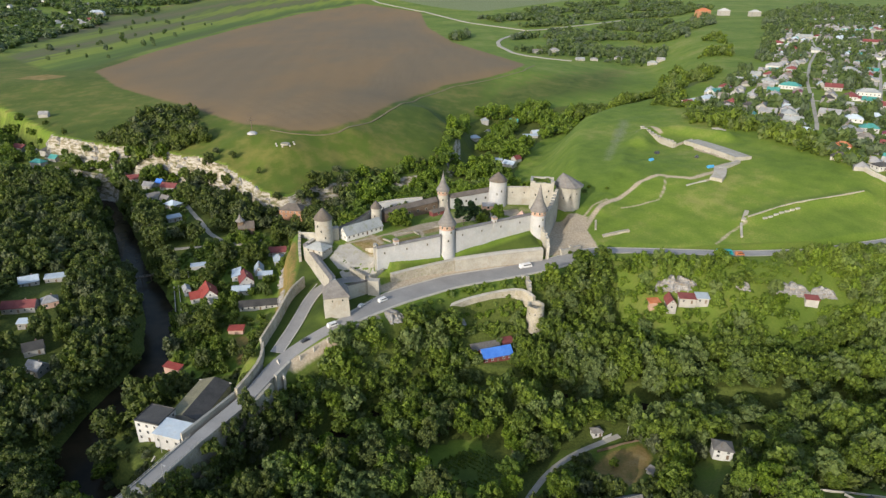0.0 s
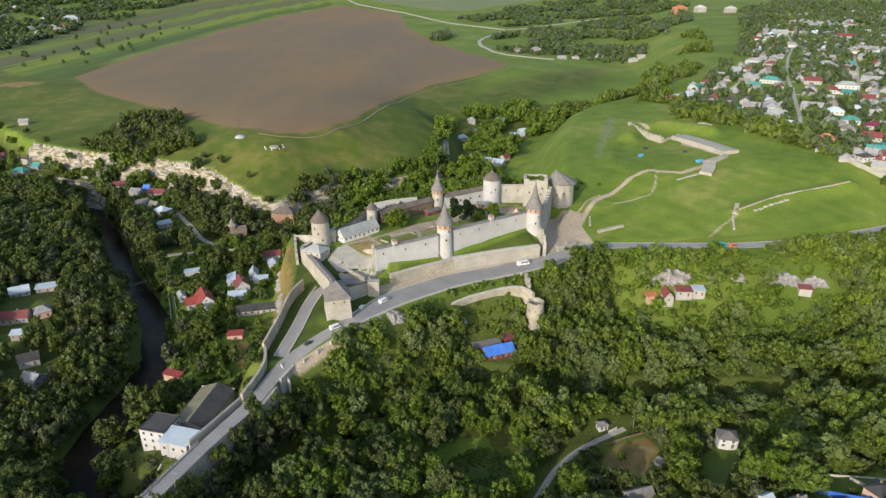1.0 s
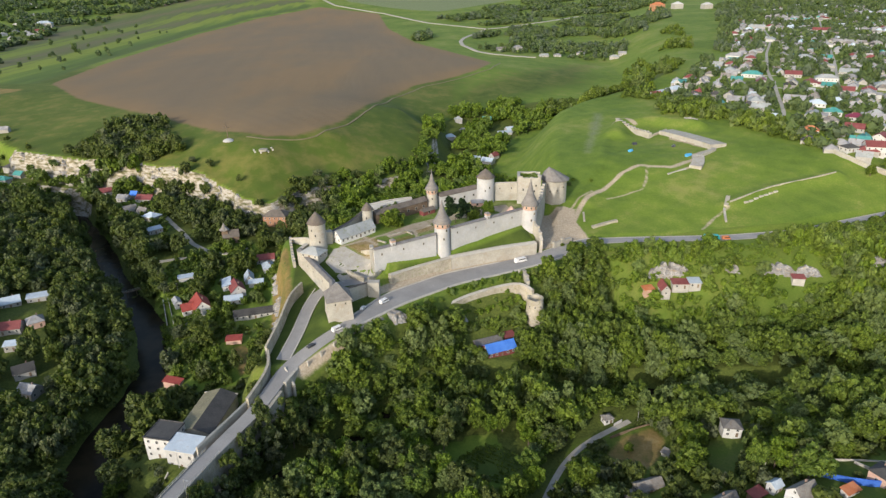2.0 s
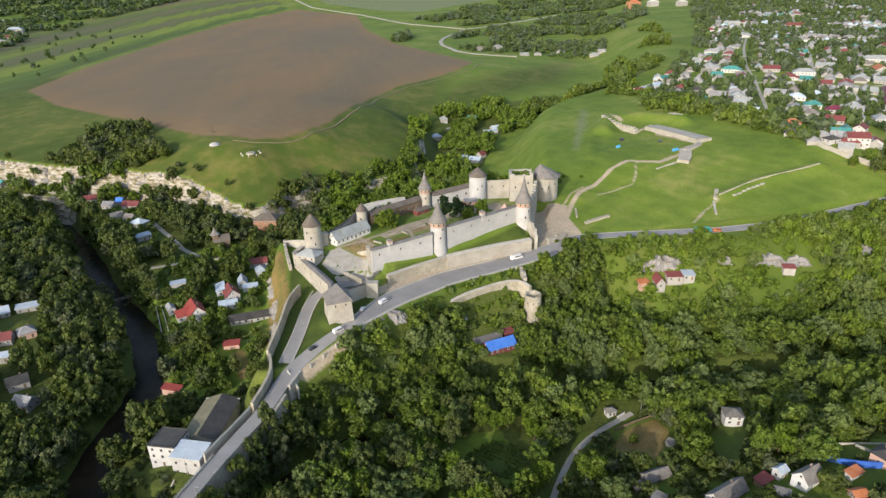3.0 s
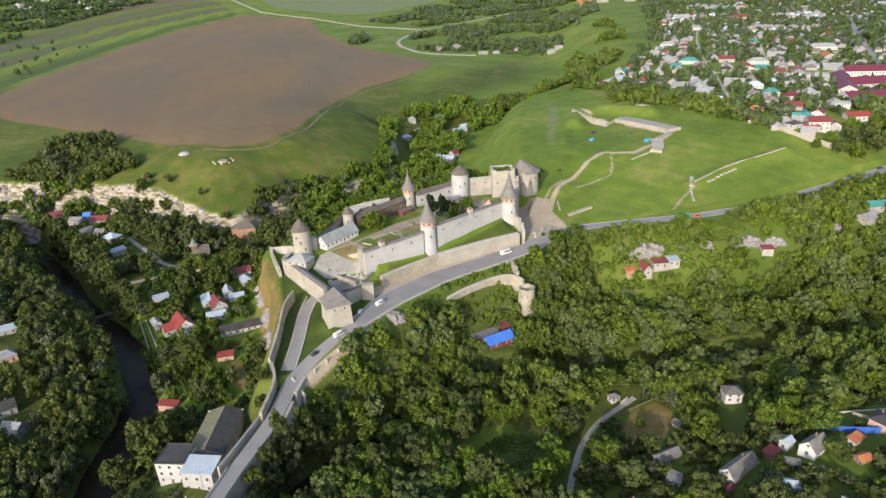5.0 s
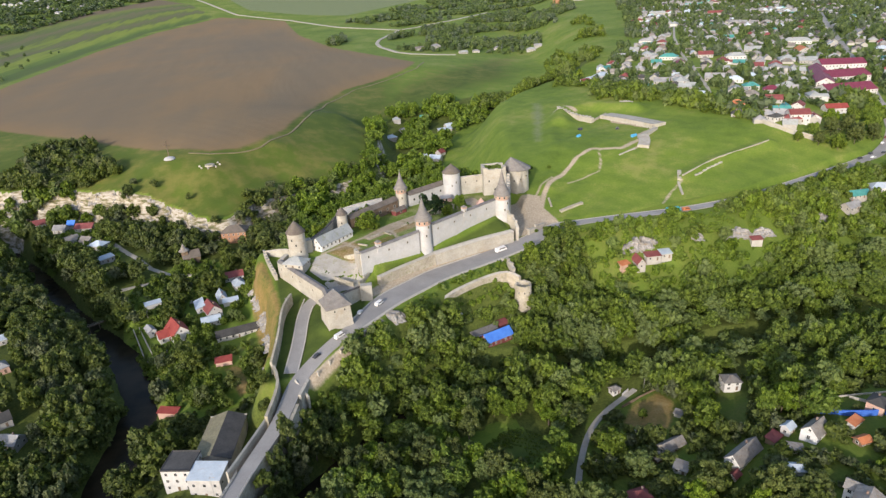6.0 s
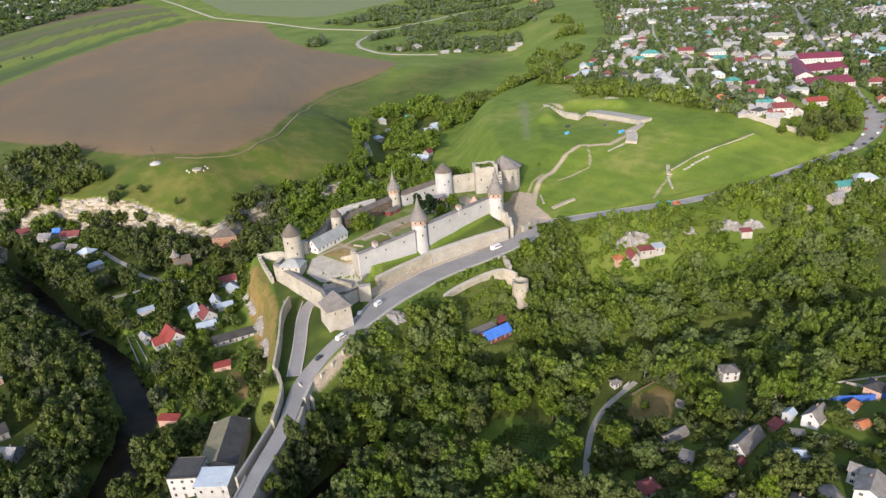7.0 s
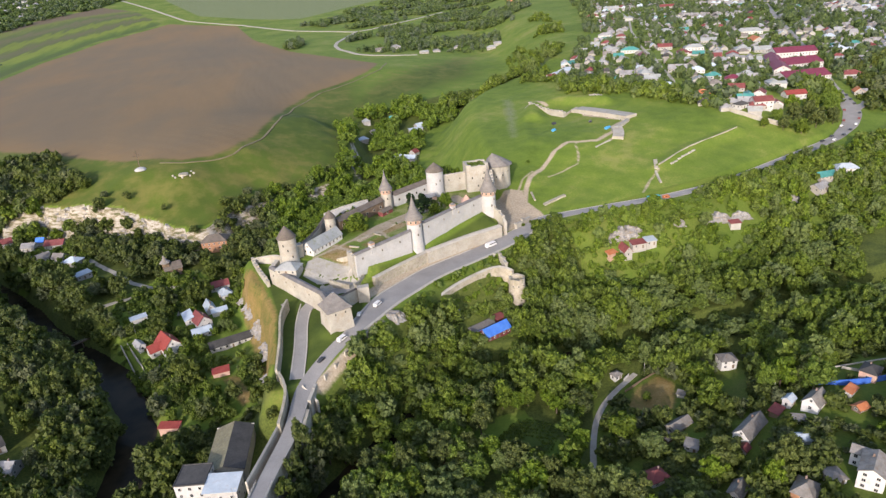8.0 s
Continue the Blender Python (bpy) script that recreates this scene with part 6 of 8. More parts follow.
# ---------------------------------------------------------------- vehicles
def vehicle(x, y, z, rot, l, w, h, paint, label, category, name):
    t = thing(name, x, y, z, rot, label, category)
    bm = bmesh.new()
    van = h > 1.8
    prof = [(-l / 2, 0.35), (l / 2, 0.35), (l / 2, 0.8 if not van else 1.0), (l / 2 - (0.9 if not van else 0.5), 1.0 if not van else 1.15),
            (l / 2 - (1.6 if not van else 1.1), h), (-l / 2 + (0.9 if not van else 0.15), h), (-l / 2 + (0.2 if not van else 0.02), 1.0), (-l / 2, 0.8)]
    a = [bm.verts.new((px, -w / 2, pz)) for px, pz in prof]
    b = [bm.verts.new((px, w / 2, pz)) for px, pz in prof]
    bm.faces.new(a)
    bm.faces.new(b[::-1])
    for i in range(len(prof)):
        j = (i + 1) % len(prof)
        bm.faces.new((a[j], a[i], b[i], b[j]))
    bmesh.ops.recalc_face_normals(bm, faces=bm.faces)
    bmesh.ops.bevel(bm, geom=bm.edges[:], offset=0.08, segments=1, affect="EDGES")
    part("body", bm, paint, t)
    for sy in (-1, 1):
        part("side_window", box(bmesh.new(), -0.1 * l if not van else 0.05 * l, sy * (w / 2), h * 0.62, l * 0.42 if not van else l * 0.6, 0.05, h * 0.24), GLASS, t)
    bm = box(bmesh.new(), 0, 0, 0, 0.06, w * 0.82, 0.55)
    bm.transform(pose(l / 2 - (1.24 if not van else 0.78), 0, (1.0 if not van else 1.2) + 0.02, 0, -42 if not van else -28))
    part("windscreen", bm, GLASS, t)
    for sx in (-0.31, 0.31):
        for sy in (-1, 1):
            bm = ring_solid(bmesh.new(), [(0, 0, -0.11, 0.34), (0, 0, 0.11, 0.34)], 14)
            bm.transform(pose(sx * l, sy * (w / 2 - 0.1), 0.34, 90))
            wh = part("wheel", bm, RUBBER, t)
            bm = ring_solid(bmesh.new(), [(0, 0, -0.13, 0.2), (0, 0, 0.13, 0.2)], 10)
            bm.transform(pose(sx * l, sy * (w / 2 - 0.1), 0.34, 90))
            part("rim", bm, METAL, wh)
    for sy in (-1, 1):
        part("headlight", box(bmesh.new(), l / 2 - 0.02, sy * w * 0.36, 0.62, 0.08, 0.3, 0.18), KERB, t)
    return t


vehicle(-58.5, 259.5, 16.72, 40, 5.6, 2.0, 2.3, CAR_WHITE, "white delivery van on the road below the gate tower", "van", "van")
vehicle(-36.5, 283.5, 18.03, 45, 5.4, 2.0, 2.2, CAR_WHITE, "white van on the road beside the gate", "van", "van")
vehicle(43.0, 327.5, 18.0, 22, 8.0, 2.3, 2.7, CAR_WHITE, "white minibus on the road under the retaining wall", "minibus", "minibus")
vehicle(-47.0, 277.5, 18.03, 65, 4.2, 1.75, 1.5, CAR_WHITE, "white car parked in the gate tower's shade", "car", "car")
vehicle(-70, 249.5, 14.3, 222, 4.4, 1.8, 1.45, CAR_DARK, "dark car coming down the road to the bridge", "car", "car")
vehicle(41.5, 191, -11.1, 62, 4.3, 1.75, 1.5, CAR_WHITE, "white car on the gravel lane between gardens", "car", "car")
vehicle(160.5, 333.6, 25.65, -6, 9.5, 2.4, 2.9, CAR_TEAL, "turquoise bus on the hill road", "bus", "bus")
vehicle(168.5, 331.8, 25.95, -4, 5.0, 2.0, 2.2, ORANGE_ROOF, "yellow-orange van behind the bus on the hill road", "van", "van")
rng = random.Random(5)
bend_p, bend_l, bend_r = strip(MAIN_ROAD[16:22], lambda q: q[:, 3] - 1.4, lambda q: 1.4 - q[:, 3], step=6.0)
for i in range(2, len(bend_p) - 2):
    if rng.random() < 0.25:
        continue
    x, y = (bend_l, bend_r)[i % 2][i]
    d = bend_p[i + 1] - bend_p[i - 1]
    vehicle(x, y, bend_p[i][2] + 0.03, math.degrees(math.atan2(d[1], d[0])), 4.3, 1.8, 1.5, rng.choice((CAR_WHITE, CAR_DARK, CAR_DARK, MAROON_ROOF)), "parked car at the town road's bend", "car", "car")
ribbon("road", [(402, 406, 0), (436, 423, 0), (480, 443, 0), (560, 476, 0)], 4.5, -4.5, lambda q: lie(q[:, 0], q[:, 1]) + 0.35, 1.5, ASPHALT, "grey side street leaving the road's bend", "road")


# ---------------------------------------------------------------- limestone cliff under the field plateau
def cliff_band(outline, label, u_step=0.9, rows=20):
    """A broken rock band along the plateau's edge, with ledges, clefts and an uneven crest."""
    sm, left, right = strip([(x, y, 0) for x, y in outline], 0.5, -9.0, step=u_step)
    n = len(sm)
    zt, zb = ground(sm[:, 0] + 0.0, sm[:, 1]), ground(right[:, 0], right[:, 1])
    d = left - right
    d = d / np.hypot(d[:, 0], d[:, 1])[:, None]
    verts = []
    for i in range(n):
        q = Vector((sm[i][0] * 0.05, sm[i][1] * 0.05, 0))
        gap = noise.noise(q * 2.2 + Vector((7, 3, 1)))
        top = zt[i] - 1.4 + 2.0 * noise.noise(q * 4) + 1.2 * noise.cell(Vector((i * u_step / 3.5, 9, 2))) - max(0, 0.02 - gap) * 17
        bot = zb[i] - 2.5
        for j in range(rows):
            f = j / (rows - 1)
            z = bot + (top - bot) * f
            ledge = 1.3 * noise.noise(Vector((sm[i][0] * 0.02, sm[i][1] * 0.02, z * 0.55))) + 0.9 * math.sin(z * 1.5 + 3 * noise.noise(q))
            rough = 2.4 * noise.noise(Vector((sm[i][0] * 0.12, sm[i][1] * 0.12, z * 0.14))) + 1.0 * noise.noise(Vector((sm[i][0] * 0.4, sm[i][1] * 0.4, z * 0.45)))
            o = 6.4 - 5.4 * f + ledge * 0.5 + 0.8 * rough + 1.5 * noise.cell(Vector((i * u_step / 4.2 + 0.4 * noise.noise(q * 9), z / 3.0, 3))) + 0.8 * noise.cell(Vector((i * u_step / 1.9, z / 1.5, 5)))
            verts.append((sm[i][0] - d[i][0] * o, sm[i][1] - d[i][1] * o, z))
        verts.append((sm[i][0] + d[i][0] * 2.5, sm[i][1] + d[i][1] * 2.5, top - 1.2))
    k = rows + 1
    faces = [(i * k + j, i * k + j + 1, (i + 1) * k + j + 1, (i + 1) * k + j) for i in range(n - 1) for j in range(k - 1)]
    tagged(new("cliff", mesh_of("cliff", verts, faces, CLIFF)), label, "cliff", kind="structure")


cliff_band([(-398, 599)] + [q[:2] for q in FIELD[4:11]], "pale broken limestone cliff under the field plateau")
cliff_band([q[:2] for q in FIELD[10:15]], "low limestone ledges above the wooded ravine", rows=10)
for x, y, l, h, rot in ((-107, 356, 14, 5, -75), (-103, 338, 18, 7, -80), (-99, 318, 18, 8, -72), (-96, 296, 16, 6, -85), (-97, 272, 12, 4, -90)):
    scarp(x, y, l, h, rot, "tan limestone crag below the castle's west wall")


# ---------------------------------------------------------------- town on the plateau
TOWN = [(262, 668), (285, 600), (268, 545), (292, 500), (288, 470), (285, 425), (296, 405), (330, 395), (372, 418), (420, 470), (470, 470), (560, 500), (760, 640), (1250, 980), (1500, 1500), (1050, 1750), (760, 1500),
        (600, 1180), (470, 930), (380, 800), (300, 740)]
rng = random.Random(11)
TOWN_ROOFS = [GREY_ROOF] * 9 + [OLD_SLATE] * 4 + [SLATE] * 3 + [CYAN_ROOF] * 2 + [MAROON_ROOF, TEAL_ROOF, DARK_ROOF]
TOWN_LABELS = {"grey_slate_sheets": "grey slate", "pale_sheet_roof": "pale grey sheet", "pale_blue_roof": "pale blue sheet", "maroon_sheet_roof": "maroon sheet", "teal_sheet_roof": "teal sheet", "orange_tile_roof": "orange tiled", "dark_felt_roof": "dark felt", "old_fibre_slates": "weathered grey slate"}
templates = []
for i, roof in enumerate(TOWN_ROOFS):
    kind = ("hip", "gable", "hip")[i % 3]
    wall = CREAM
    l, w = rng.uniform(10.5, 14.5), rng.uniform(8.5, 10.5)
    templates.append((l * 0.92, w * 0.92, roof, kind, wall))
STREETS = [[(308, 520), (322, 546), (351, 605), (385, 676), (427, 762), (506, 905), (600, 1060), (680, 1230), (800, 1450)], [(400, 575), (447, 655), (470, 691), (545, 810), (648, 979), (740, 1140), (870, 1350)], MAIN_ROAD[19:], [(262, 700), (345, 640), (460, 600), (600, 640)], [(380, 720), (520, 690), (680, 760)],
           [(430, 830), (620, 800), (860, 960)]]
# houses that stand in rows along the nearer streets: x, y, length, roof
G, SL, C, T, P, R, M, O = GREY_ROOF, SLATE, CYAN_ROOF, TEAL_ROOF, PURPLE_ROOF, RED_ROOF, MAROON_ROOF, ORANGE_ROOF
ROW_HOUSES = [(317, 702, 12, G), (437, 867, 20, G), (386, 806, 12, SL), (376, 755, 17, SL), (354, 694, 12, T), (381, 712, 21, T), (361, 653, 20, P), (324, 622, 18, G), (299, 588, 15, G), (311, 575, 16, SL), (301, 546, 15, SL), (292, 509, 15, C),
              (500, 853, 22, G), (516, 830, 18, SL), (422, 699, 17, M), (413, 651, 18, M), (345, 567, 18, G)]
ROW_HOUSES += [(627, 958, 22, G), (556, 1052, 20, R), (573, 1143, 22, M), (671, 1238, 28, SL), (588, 1040, 20, SL), (745, 1151, 28, M), (359, 555, 15, C), (331, 515, 16, SL), (355, 525, 14, T), (426, 612, 15, M), (439, 597, 18, G), (448, 574, 13, SL), (422, 536, 9, SL), (499, 759, 16, SL), (444, 672, 22, SL)]
ROW_HOUSES += [(496, 710, 19, SL), (483, 638, 16, SL), (498, 619, 18, SL), (589, 744, 34, SL), (541, 678, 26, O), (364, 508, 14, P), (378, 505, 18, G), (388, 482, 15, SL), (344, 479, 14, M), (302, 472, 12, O), (719, 777, 24, G), (632, 653, 14, C), (667, 659, 22, G), (572, 583, 22, C), (529, 538, 13, SL), (487, 488, 20, M), (449, 444, 11, O)]
cells = []
ca, sa = math.cos(radians(58)), math.sin(radians(58))
for i in range(-84, 130):
    for j in range(-84, 84):
        u, v = i * 14.8 + rng.uniform(-4.5, 4.5), j * 17.5 + rng.uniform(-4.5, 4.5)
        x, y = 600 + u * ca - v * sa, 850 + u * sa + v * ca
        cells.append((x, y, rng.random()))
pts = np.array(cells)
ok = inside(pts[:, 0], pts[:, 1], TOWN)
for s in STREETS:
    ok &= along(pts[:, 0], pts[:, 1], [q[:2] for q in s])[0] > 8
ok &= along(pts[:, 0], pts[:, 1], [(400, 440), (432, 490), (466, 535), (503, 582)])[0] > 38
for x, y, l, roof in ROW_HOUSES:
    ok &= np.hypot(pts[:, 0] - x, pts[:, 1] - y) > l * 0.5 + 9
ok &= pts[:, 2] < np.where(pts[:, 1] < 560, 0.55, 0.86)
cells = sorted([tuple(p) for p in pts[ok]], key=lambda p: math.hypot(p[0] + 40, p[1]))
TOWN_CELLS = cells
base_z = ground([c[0] for c in cells], [c[1] for c in cells])
made = {}
far_v, far_q = {}, {}
for k, ((x, y, r), z) in enumerate(zip(cells, base_z)):
    i = rng.randrange(len(templates))
    l, w, roof, kind, wall = templates[i]
    rot = 58 + rng.choice((0, 90)) + rng.uniform(-8, 8)
    if k < 290:
        m = pose(x, y, z, 0, 0, rot)
        if i not in made:
            made[i] = house(x, y, l, w, 2.5, 3.2, rot, wall, roof, "%s house with a %s roof in the hillside town" % ("cream" if wall is CREAM else "white", TOWN_LABELS[roof.name]), kind, windows=False, storeys=1, name="town_house", base=z, group="houses of the town", door=False)
            made[i].matrix_basis = m
        else:
            copy_thing(made[i], m)
    else:
        c, s = math.cos(radians(rot)), math.sin(radians(rot))
        a, b, h, rh = l / 2, w / 2, 2.5, 3.2
        loc = [(-a, -b, -2), (a, -b, -2), (a, b, -2), (-a, b, -2), (-a, -b, h), (a, -b, h), (a, b, h), (-a, b, h)]
        kk = b * 0.9 if kind == "hip" else 0
        rl = [(-a - .4, -b - .4, h), (a + .4, -b - .4, h), (a + .4, b + .4, h), (-a - .4, b + .4, h), (-a + kk, 0, h + rh), (a - kk, 0, h + rh)]
        for mat, vs, fs in ((wall, loc, [(0, 1, 5, 4), (1, 2, 6, 5), (2, 3, 7, 6), (3, 0, 4, 7)]), (roof, rl, [(0, 1, 5, 4), (2, 3, 4, 5), (1, 2, 5, 5), (3, 0, 4, 4)])):
            v, f = far_v.setdefault(mat.name, []), far_q.setdefault(mat.name, [])
            o = len(v)
            v += [(x + p[0] * c - p[1] * s, y + p[0] * s + p[1] * c, z + p[2]) for p in vs]
            f += [tuple(dict.fromkeys(o + q for q in face)) for face in fs]
ROOF_WORDS = {GREY_ROOF: "grey slate", SLATE: "pale grey sheet", CYAN_ROOF: "pale blue sheet", TEAL_ROOF: "teal sheet", PURPLE_ROOF: "crimson sheet", RED_ROOF: "red sheet", MAROON_ROOF: "maroon sheet", ORANGE_ROOF: "rusty orange tiled"}
for i, (x, y, l, roof) in enumerate(ROW_HOUSES):
    w, rot = min(l * 0.72, 12.5), 58 + (0, 90, 90)[i % 3] + 7 * math.sin(i * 2.3)
    t = house(x, y, l, w, 3.0 if l < 17 else 3.6, 2.6 + 0.05 * l, rot, (CREAM, PLASTER)[i % 2], roof, "town house with a %s roof beside a street" % ROOF_WORDS[roof], ("gable", "hip")[i % 2], name="town_house", group="houses of the town", windows=y < 760, sink=4)
    if i % 3 != 1:
        wm, rm = house_shell(l * 0.45, w * 0.8, 2.6, 1.8, "gable", 4)
        wing = part("wing", wm, (CREAM, PLASTER)[i % 2], t)
        wing.matrix_basis = pose(l * 0.2 * (-1) ** i, -w * 0.62, 0, 0, 0, 90)
        part("wing_roof", rm, (GREY_ROOF, roof)[i % 2], wing)
far_town = thing("far_town", 800, 1100, 78, 0, "far houses of the town, white walls and mixed roofs", "houses", kind="stuff")
for mat_name in far_v:
    me = mesh_of("houses", [(a - 800, b - 1100, c - 78) for a, b, c in far_v[mat_name]], far_q[mat_name], bpy.data.materials[mat_name])
    tagged(part("houses", me, None, far_town), kind="stuff")
for s in STREETS[:2] + STREETS[3:]:
    line = [(x, y, 0, 2.6) for x, y in (q[:2] for q in s)]
    ribbon("road", line, 1.7, -1.7, lambda q: lie(q[:, 0], q[:, 1]) + 0.3, 1.5, PAVING, "pale dusty street between town houses", "road")
ribbon("road", MAIN_ROAD[20:], 4.0, -4.0, lambda q: np.maximum(ground(q[:, 0], q[:, 1]), 0) + 0.3, 1.0, ASPHALT, "grey main street of the town", "road")

# the school with crimson roofs, and other larger houses at the town's edge
for x, y, l, w, h, rh, rot, kind, label in ((428, 490, 46, 24, 6.5, 5, -7, "gable", "front wing of a white school with a crimson roof"), (466, 535, 42, 26, 6.5, 5, -7, "gable", "middle wing of a white school with a crimson roof"),
                                            (503, 579, 44, 22, 7.5, 4.5, -20, "gable", "back wing of a white school with a crimson roof"), (446, 541, 104, 15, 6, 4, 53, "gable", "long cross wing of a white school with a crimson roof")):
    house(x, y, l, w, h, rh, rot, PLASTER, PURPLE_ROOF, label, kind, storeys=2, chimney=False, name="school_wing", category="school", sink=6)
bm = bmesh.new()
yard = [bm.verts.new((px, py, 0)) for px, py in ((416, 480), (444, 474), (406, 436), (394, 448))]
bm.faces.new(yard)
bmesh.ops.subdivide_edges(bm, edges=bm.edges, cuts=3, use_grid_fill=True)
for v in bm.verts:
    v.co.z = level(v.co.x, v.co.y) + 0.4
me = bpy.data.meshes.new("school_yard")
bm.to_mesh(me)
bm.free()
me.materials.append(PAVING)
tagged(new("pavement_schoolyard", me), "pale paved school yard", "pavement", kind="structure")
EDGE = [(320, 421, 15, 11, -20, MAROON_ROOF, "gable", 6.5, "tall white house with a maroon roof above the wall"), (337, 423, 11, 9, 60, MAROON_ROOF, "gable", 4, "house with a dark red roof at the town's edge"), (350, 456, 12, 9, 40, MAROON_ROOF, "gable", 4, "steep-gabled house with a maroon roof behind trees"),
        (378, 446, 18, 10, -15, RED_ROOF, "gable", 4, "house with a bright red roof at the town's edge"), (302, 424, 10, 8, 10, DARK_ROOF, "hip", 3.0, "low house with a dark roof behind the wall"),
        (268, 690, 18, 10, 20, CYAN_ROOF, "hip", 4, "house with a pale blue hipped roof above the gorge"), (284, 694, 18, 11, 20, CYAN_ROOF, "hip", 4, "large house with a pale blue roof above the gorge"),
        (256, 680, 12, 9, 20, MAROON_ROOF, "gable", 4, "house with a crimson roof above the gorge"), (300, 716, 15, 9, 30, TEAL_ROOF, "gable", 4, "house with a green roof above the gorge"),
        (171, 1270, 18, 10, 5, OLD_SLATE, "gable", 4, "farm building with a grey roof by the far lane"), (206, 1278, 17, 12, 10, GREY_ROOF, "hip", 6.5, "pale farm house by the far lane"), (241, 1192, 16, 9, 8, SLATE, "gable", 3, "long low farm shed by the far lane"),
        (270, 1205, 14, 9, -12, GREY_ROOF, "hip", 3, "long pale farm shed by the far lane"), (322, 1232, 15, 10, -15, GREY_ROOF, "hip", 4, "grey-roofed house by the far lane"), (366, 1160, 17, 11, -20, SLATE, "hip", 4, "grey-roofed house at the hill's foot"),
        (384, 1172, 14, 10, -10, GREY_ROOF, "gable", 4, "pale-roofed house at the hill's foot"), (-1040, 1930, 40, 20, 10, CYAN_ROOF, "hip", 12, "far pale house across the fields"), (-960, 1710, 24, 14, 0, GREY_ROOF, "gable", 6, "far white house among trees"),
        (-985, 1800, 26, 14, 10, MAROON_ROOF, "gable", 7, "far house with a red roof among trees"), (680, 1780, 34, 22, 10, ORANGE_ROOF, "hip", 16, "far orange house on the hill"), (740, 1790, 26, 20, 10, PLASTER, "hip", 12, "far white house on the hill"), (810, 1760, 26, 18, 10, PLASTER, "hip", 11, "far white house beside the woods")]
for x, y, l, w, rot, roof, kind, h, label in EDGE:
    house(x, y, l, w, h, w * 0.3, rot, ORANGE if "orange" in label else CREAM if y > 1100 else PLASTER, roof, label, kind, storeys=2 if h > 5 else 1, windows=y < 1300, chimney=y < 1300)
rng = random.Random(3)
far_left = thing("far_hamlet", -1300, 1900, 60, 0, "far scattered houses among trees across the fields", "houses", kind="stuff")
FAR_SPOTS = []
for i in range(260):
    x, y = (rng.uniform(-1900, -880), rng.uniform(1150, 2500)) if i < 90 else (rng.uniform(-1230, -850), rng.uniform(2680, 3900))
    if x < -640 - (y - 1000) * 0.42 or i >= 90:
        FAR_SPOTS.append((x, y, 21.0))
for mat in (PLASTER, GREY_ROOF):
    rng = random.Random(3)
    bmx = bmesh.new()
    for x, y, _ in FAR_SPOTS:
        z, rot = level(x, y), rng.uniform(0, 180)
        wm, rm = house_shell(16, 11, 4.5, 4, "hip", 2)
        src = wm if mat is PLASTER else rm
        src.transform(pose(x + 1300, y - 1900, z - 60, 0, 0, rot))
        tmp = bpy.data.meshes.new("tmp")
        src.to_mesh(tmp)
        bmx.from_mesh(tmp)
        bpy.data.meshes.remove(tmp)
        wm.free()
        rm.free()
    tagged(part("houses", bmx, mat, far_left), kind="stuff")


# ---------------------------------------------------------------- trees
TREE_RNG = np.random.RandomState(7)


def crown_arrays(rs, n_lobes, n_cards, card, tall=1.0, conical=False):
    """A crown of unit radius standing on z = 0: inner boughs, and many small leaf sprays round them."""
    V, Fc = [], []
    iv = np.array([(1, 0, 0), (-1, 0, 0), (0, 1, 0), (0, -1, 0), (0, 0, 1), (0, 0, -1)], float)
    fi = np.array([(0, 2, 4), (2, 1, 4), (1, 3, 4), (3, 0, 4), (2, 0, 5), (1, 2, 5), (3, 1, 5), (0, 3, 5)])
    lobes = []
    lean = rs.uniform(-0.14, 0.14, 2)
    for i in range(n_lobes):
        a, q = rs.uniform(0, 6.283), rs.uniform(0, 1) ** 0.6
        z = rs.uniform(0.22, 1.3) * tall
        lim = math.sqrt(max(0.05, 1 - ((z / tall - 0.66) / 0.78) ** 2)) * rs.uniform(0.8, 1.12)
        if conical:
            lim = max(0.08, 1.0 - z / (1.6 * tall)) * 0.8
        rad = rs.uniform(0.6, 1.2) * 1.25 / math.sqrt(n_lobes) * (0.8 if conical else 1.0)
        r = max(0.0, lim - rad * 0.7) * (0.5 + 0.5 * q)
        lobes.append((r * math.cos(a) + lean[0] * z, r * math.sin(a) + lean[1] * z, z, rad))
    lobes.append((0, 0, 0.72 * tall, 0.5))
    off = 0
    for x, y, z, r in lobes:
        wob = 1 + 0.25 * rs.standard_normal((6, 1))
        V.append(iv * r * 0.86 * wob + (x, y, z))
        Fc.append(fi + off)
        off += 6
    n = int(n_cards * 1.7)
    L = np.array(lobes)
    w = L[:, 3] ** 2
    pick = rs.choice(len(L), n, p=w / w.sum())
    d = rs.standard_normal((n, 3))
    d[:, 2] = d[:, 2] * 0.8 + 0.3
    d /= np.linalg.norm(d, axis=1)[:, None]
    c = L[pick, :3] + d * L[pick, 3:4] * rs.uniform(0.78, 1.14, (n, 1))
    nrm = d + 0.6 * rs.standard_normal((n, 3))
    nrm /= np.linalg.norm(nrm, axis=1)[:, None]
    t1 = np.cross(nrm, rs.standard_normal((n, 3)))
    t1 /= np.linalg.norm(t1, axis=1)[:, None]
    t2 = np.cross(nrm, t1)
    sz = card * 1.12 * rs.uniform(0.55, 1.35, (n, 1))
    V.append(np.stack([c + t1 * sz, c - t1 * sz * 0.6 + t2 * sz * 0.85, c - t1 * sz * 0.6 - t2 * sz * 0.85], 1).reshape(-1, 3))
    Fc.append(off + 3 * np.arange(n)[:, None] + [0, 1, 2])
    return np.concatenate(V), np.concatenate(Fc)


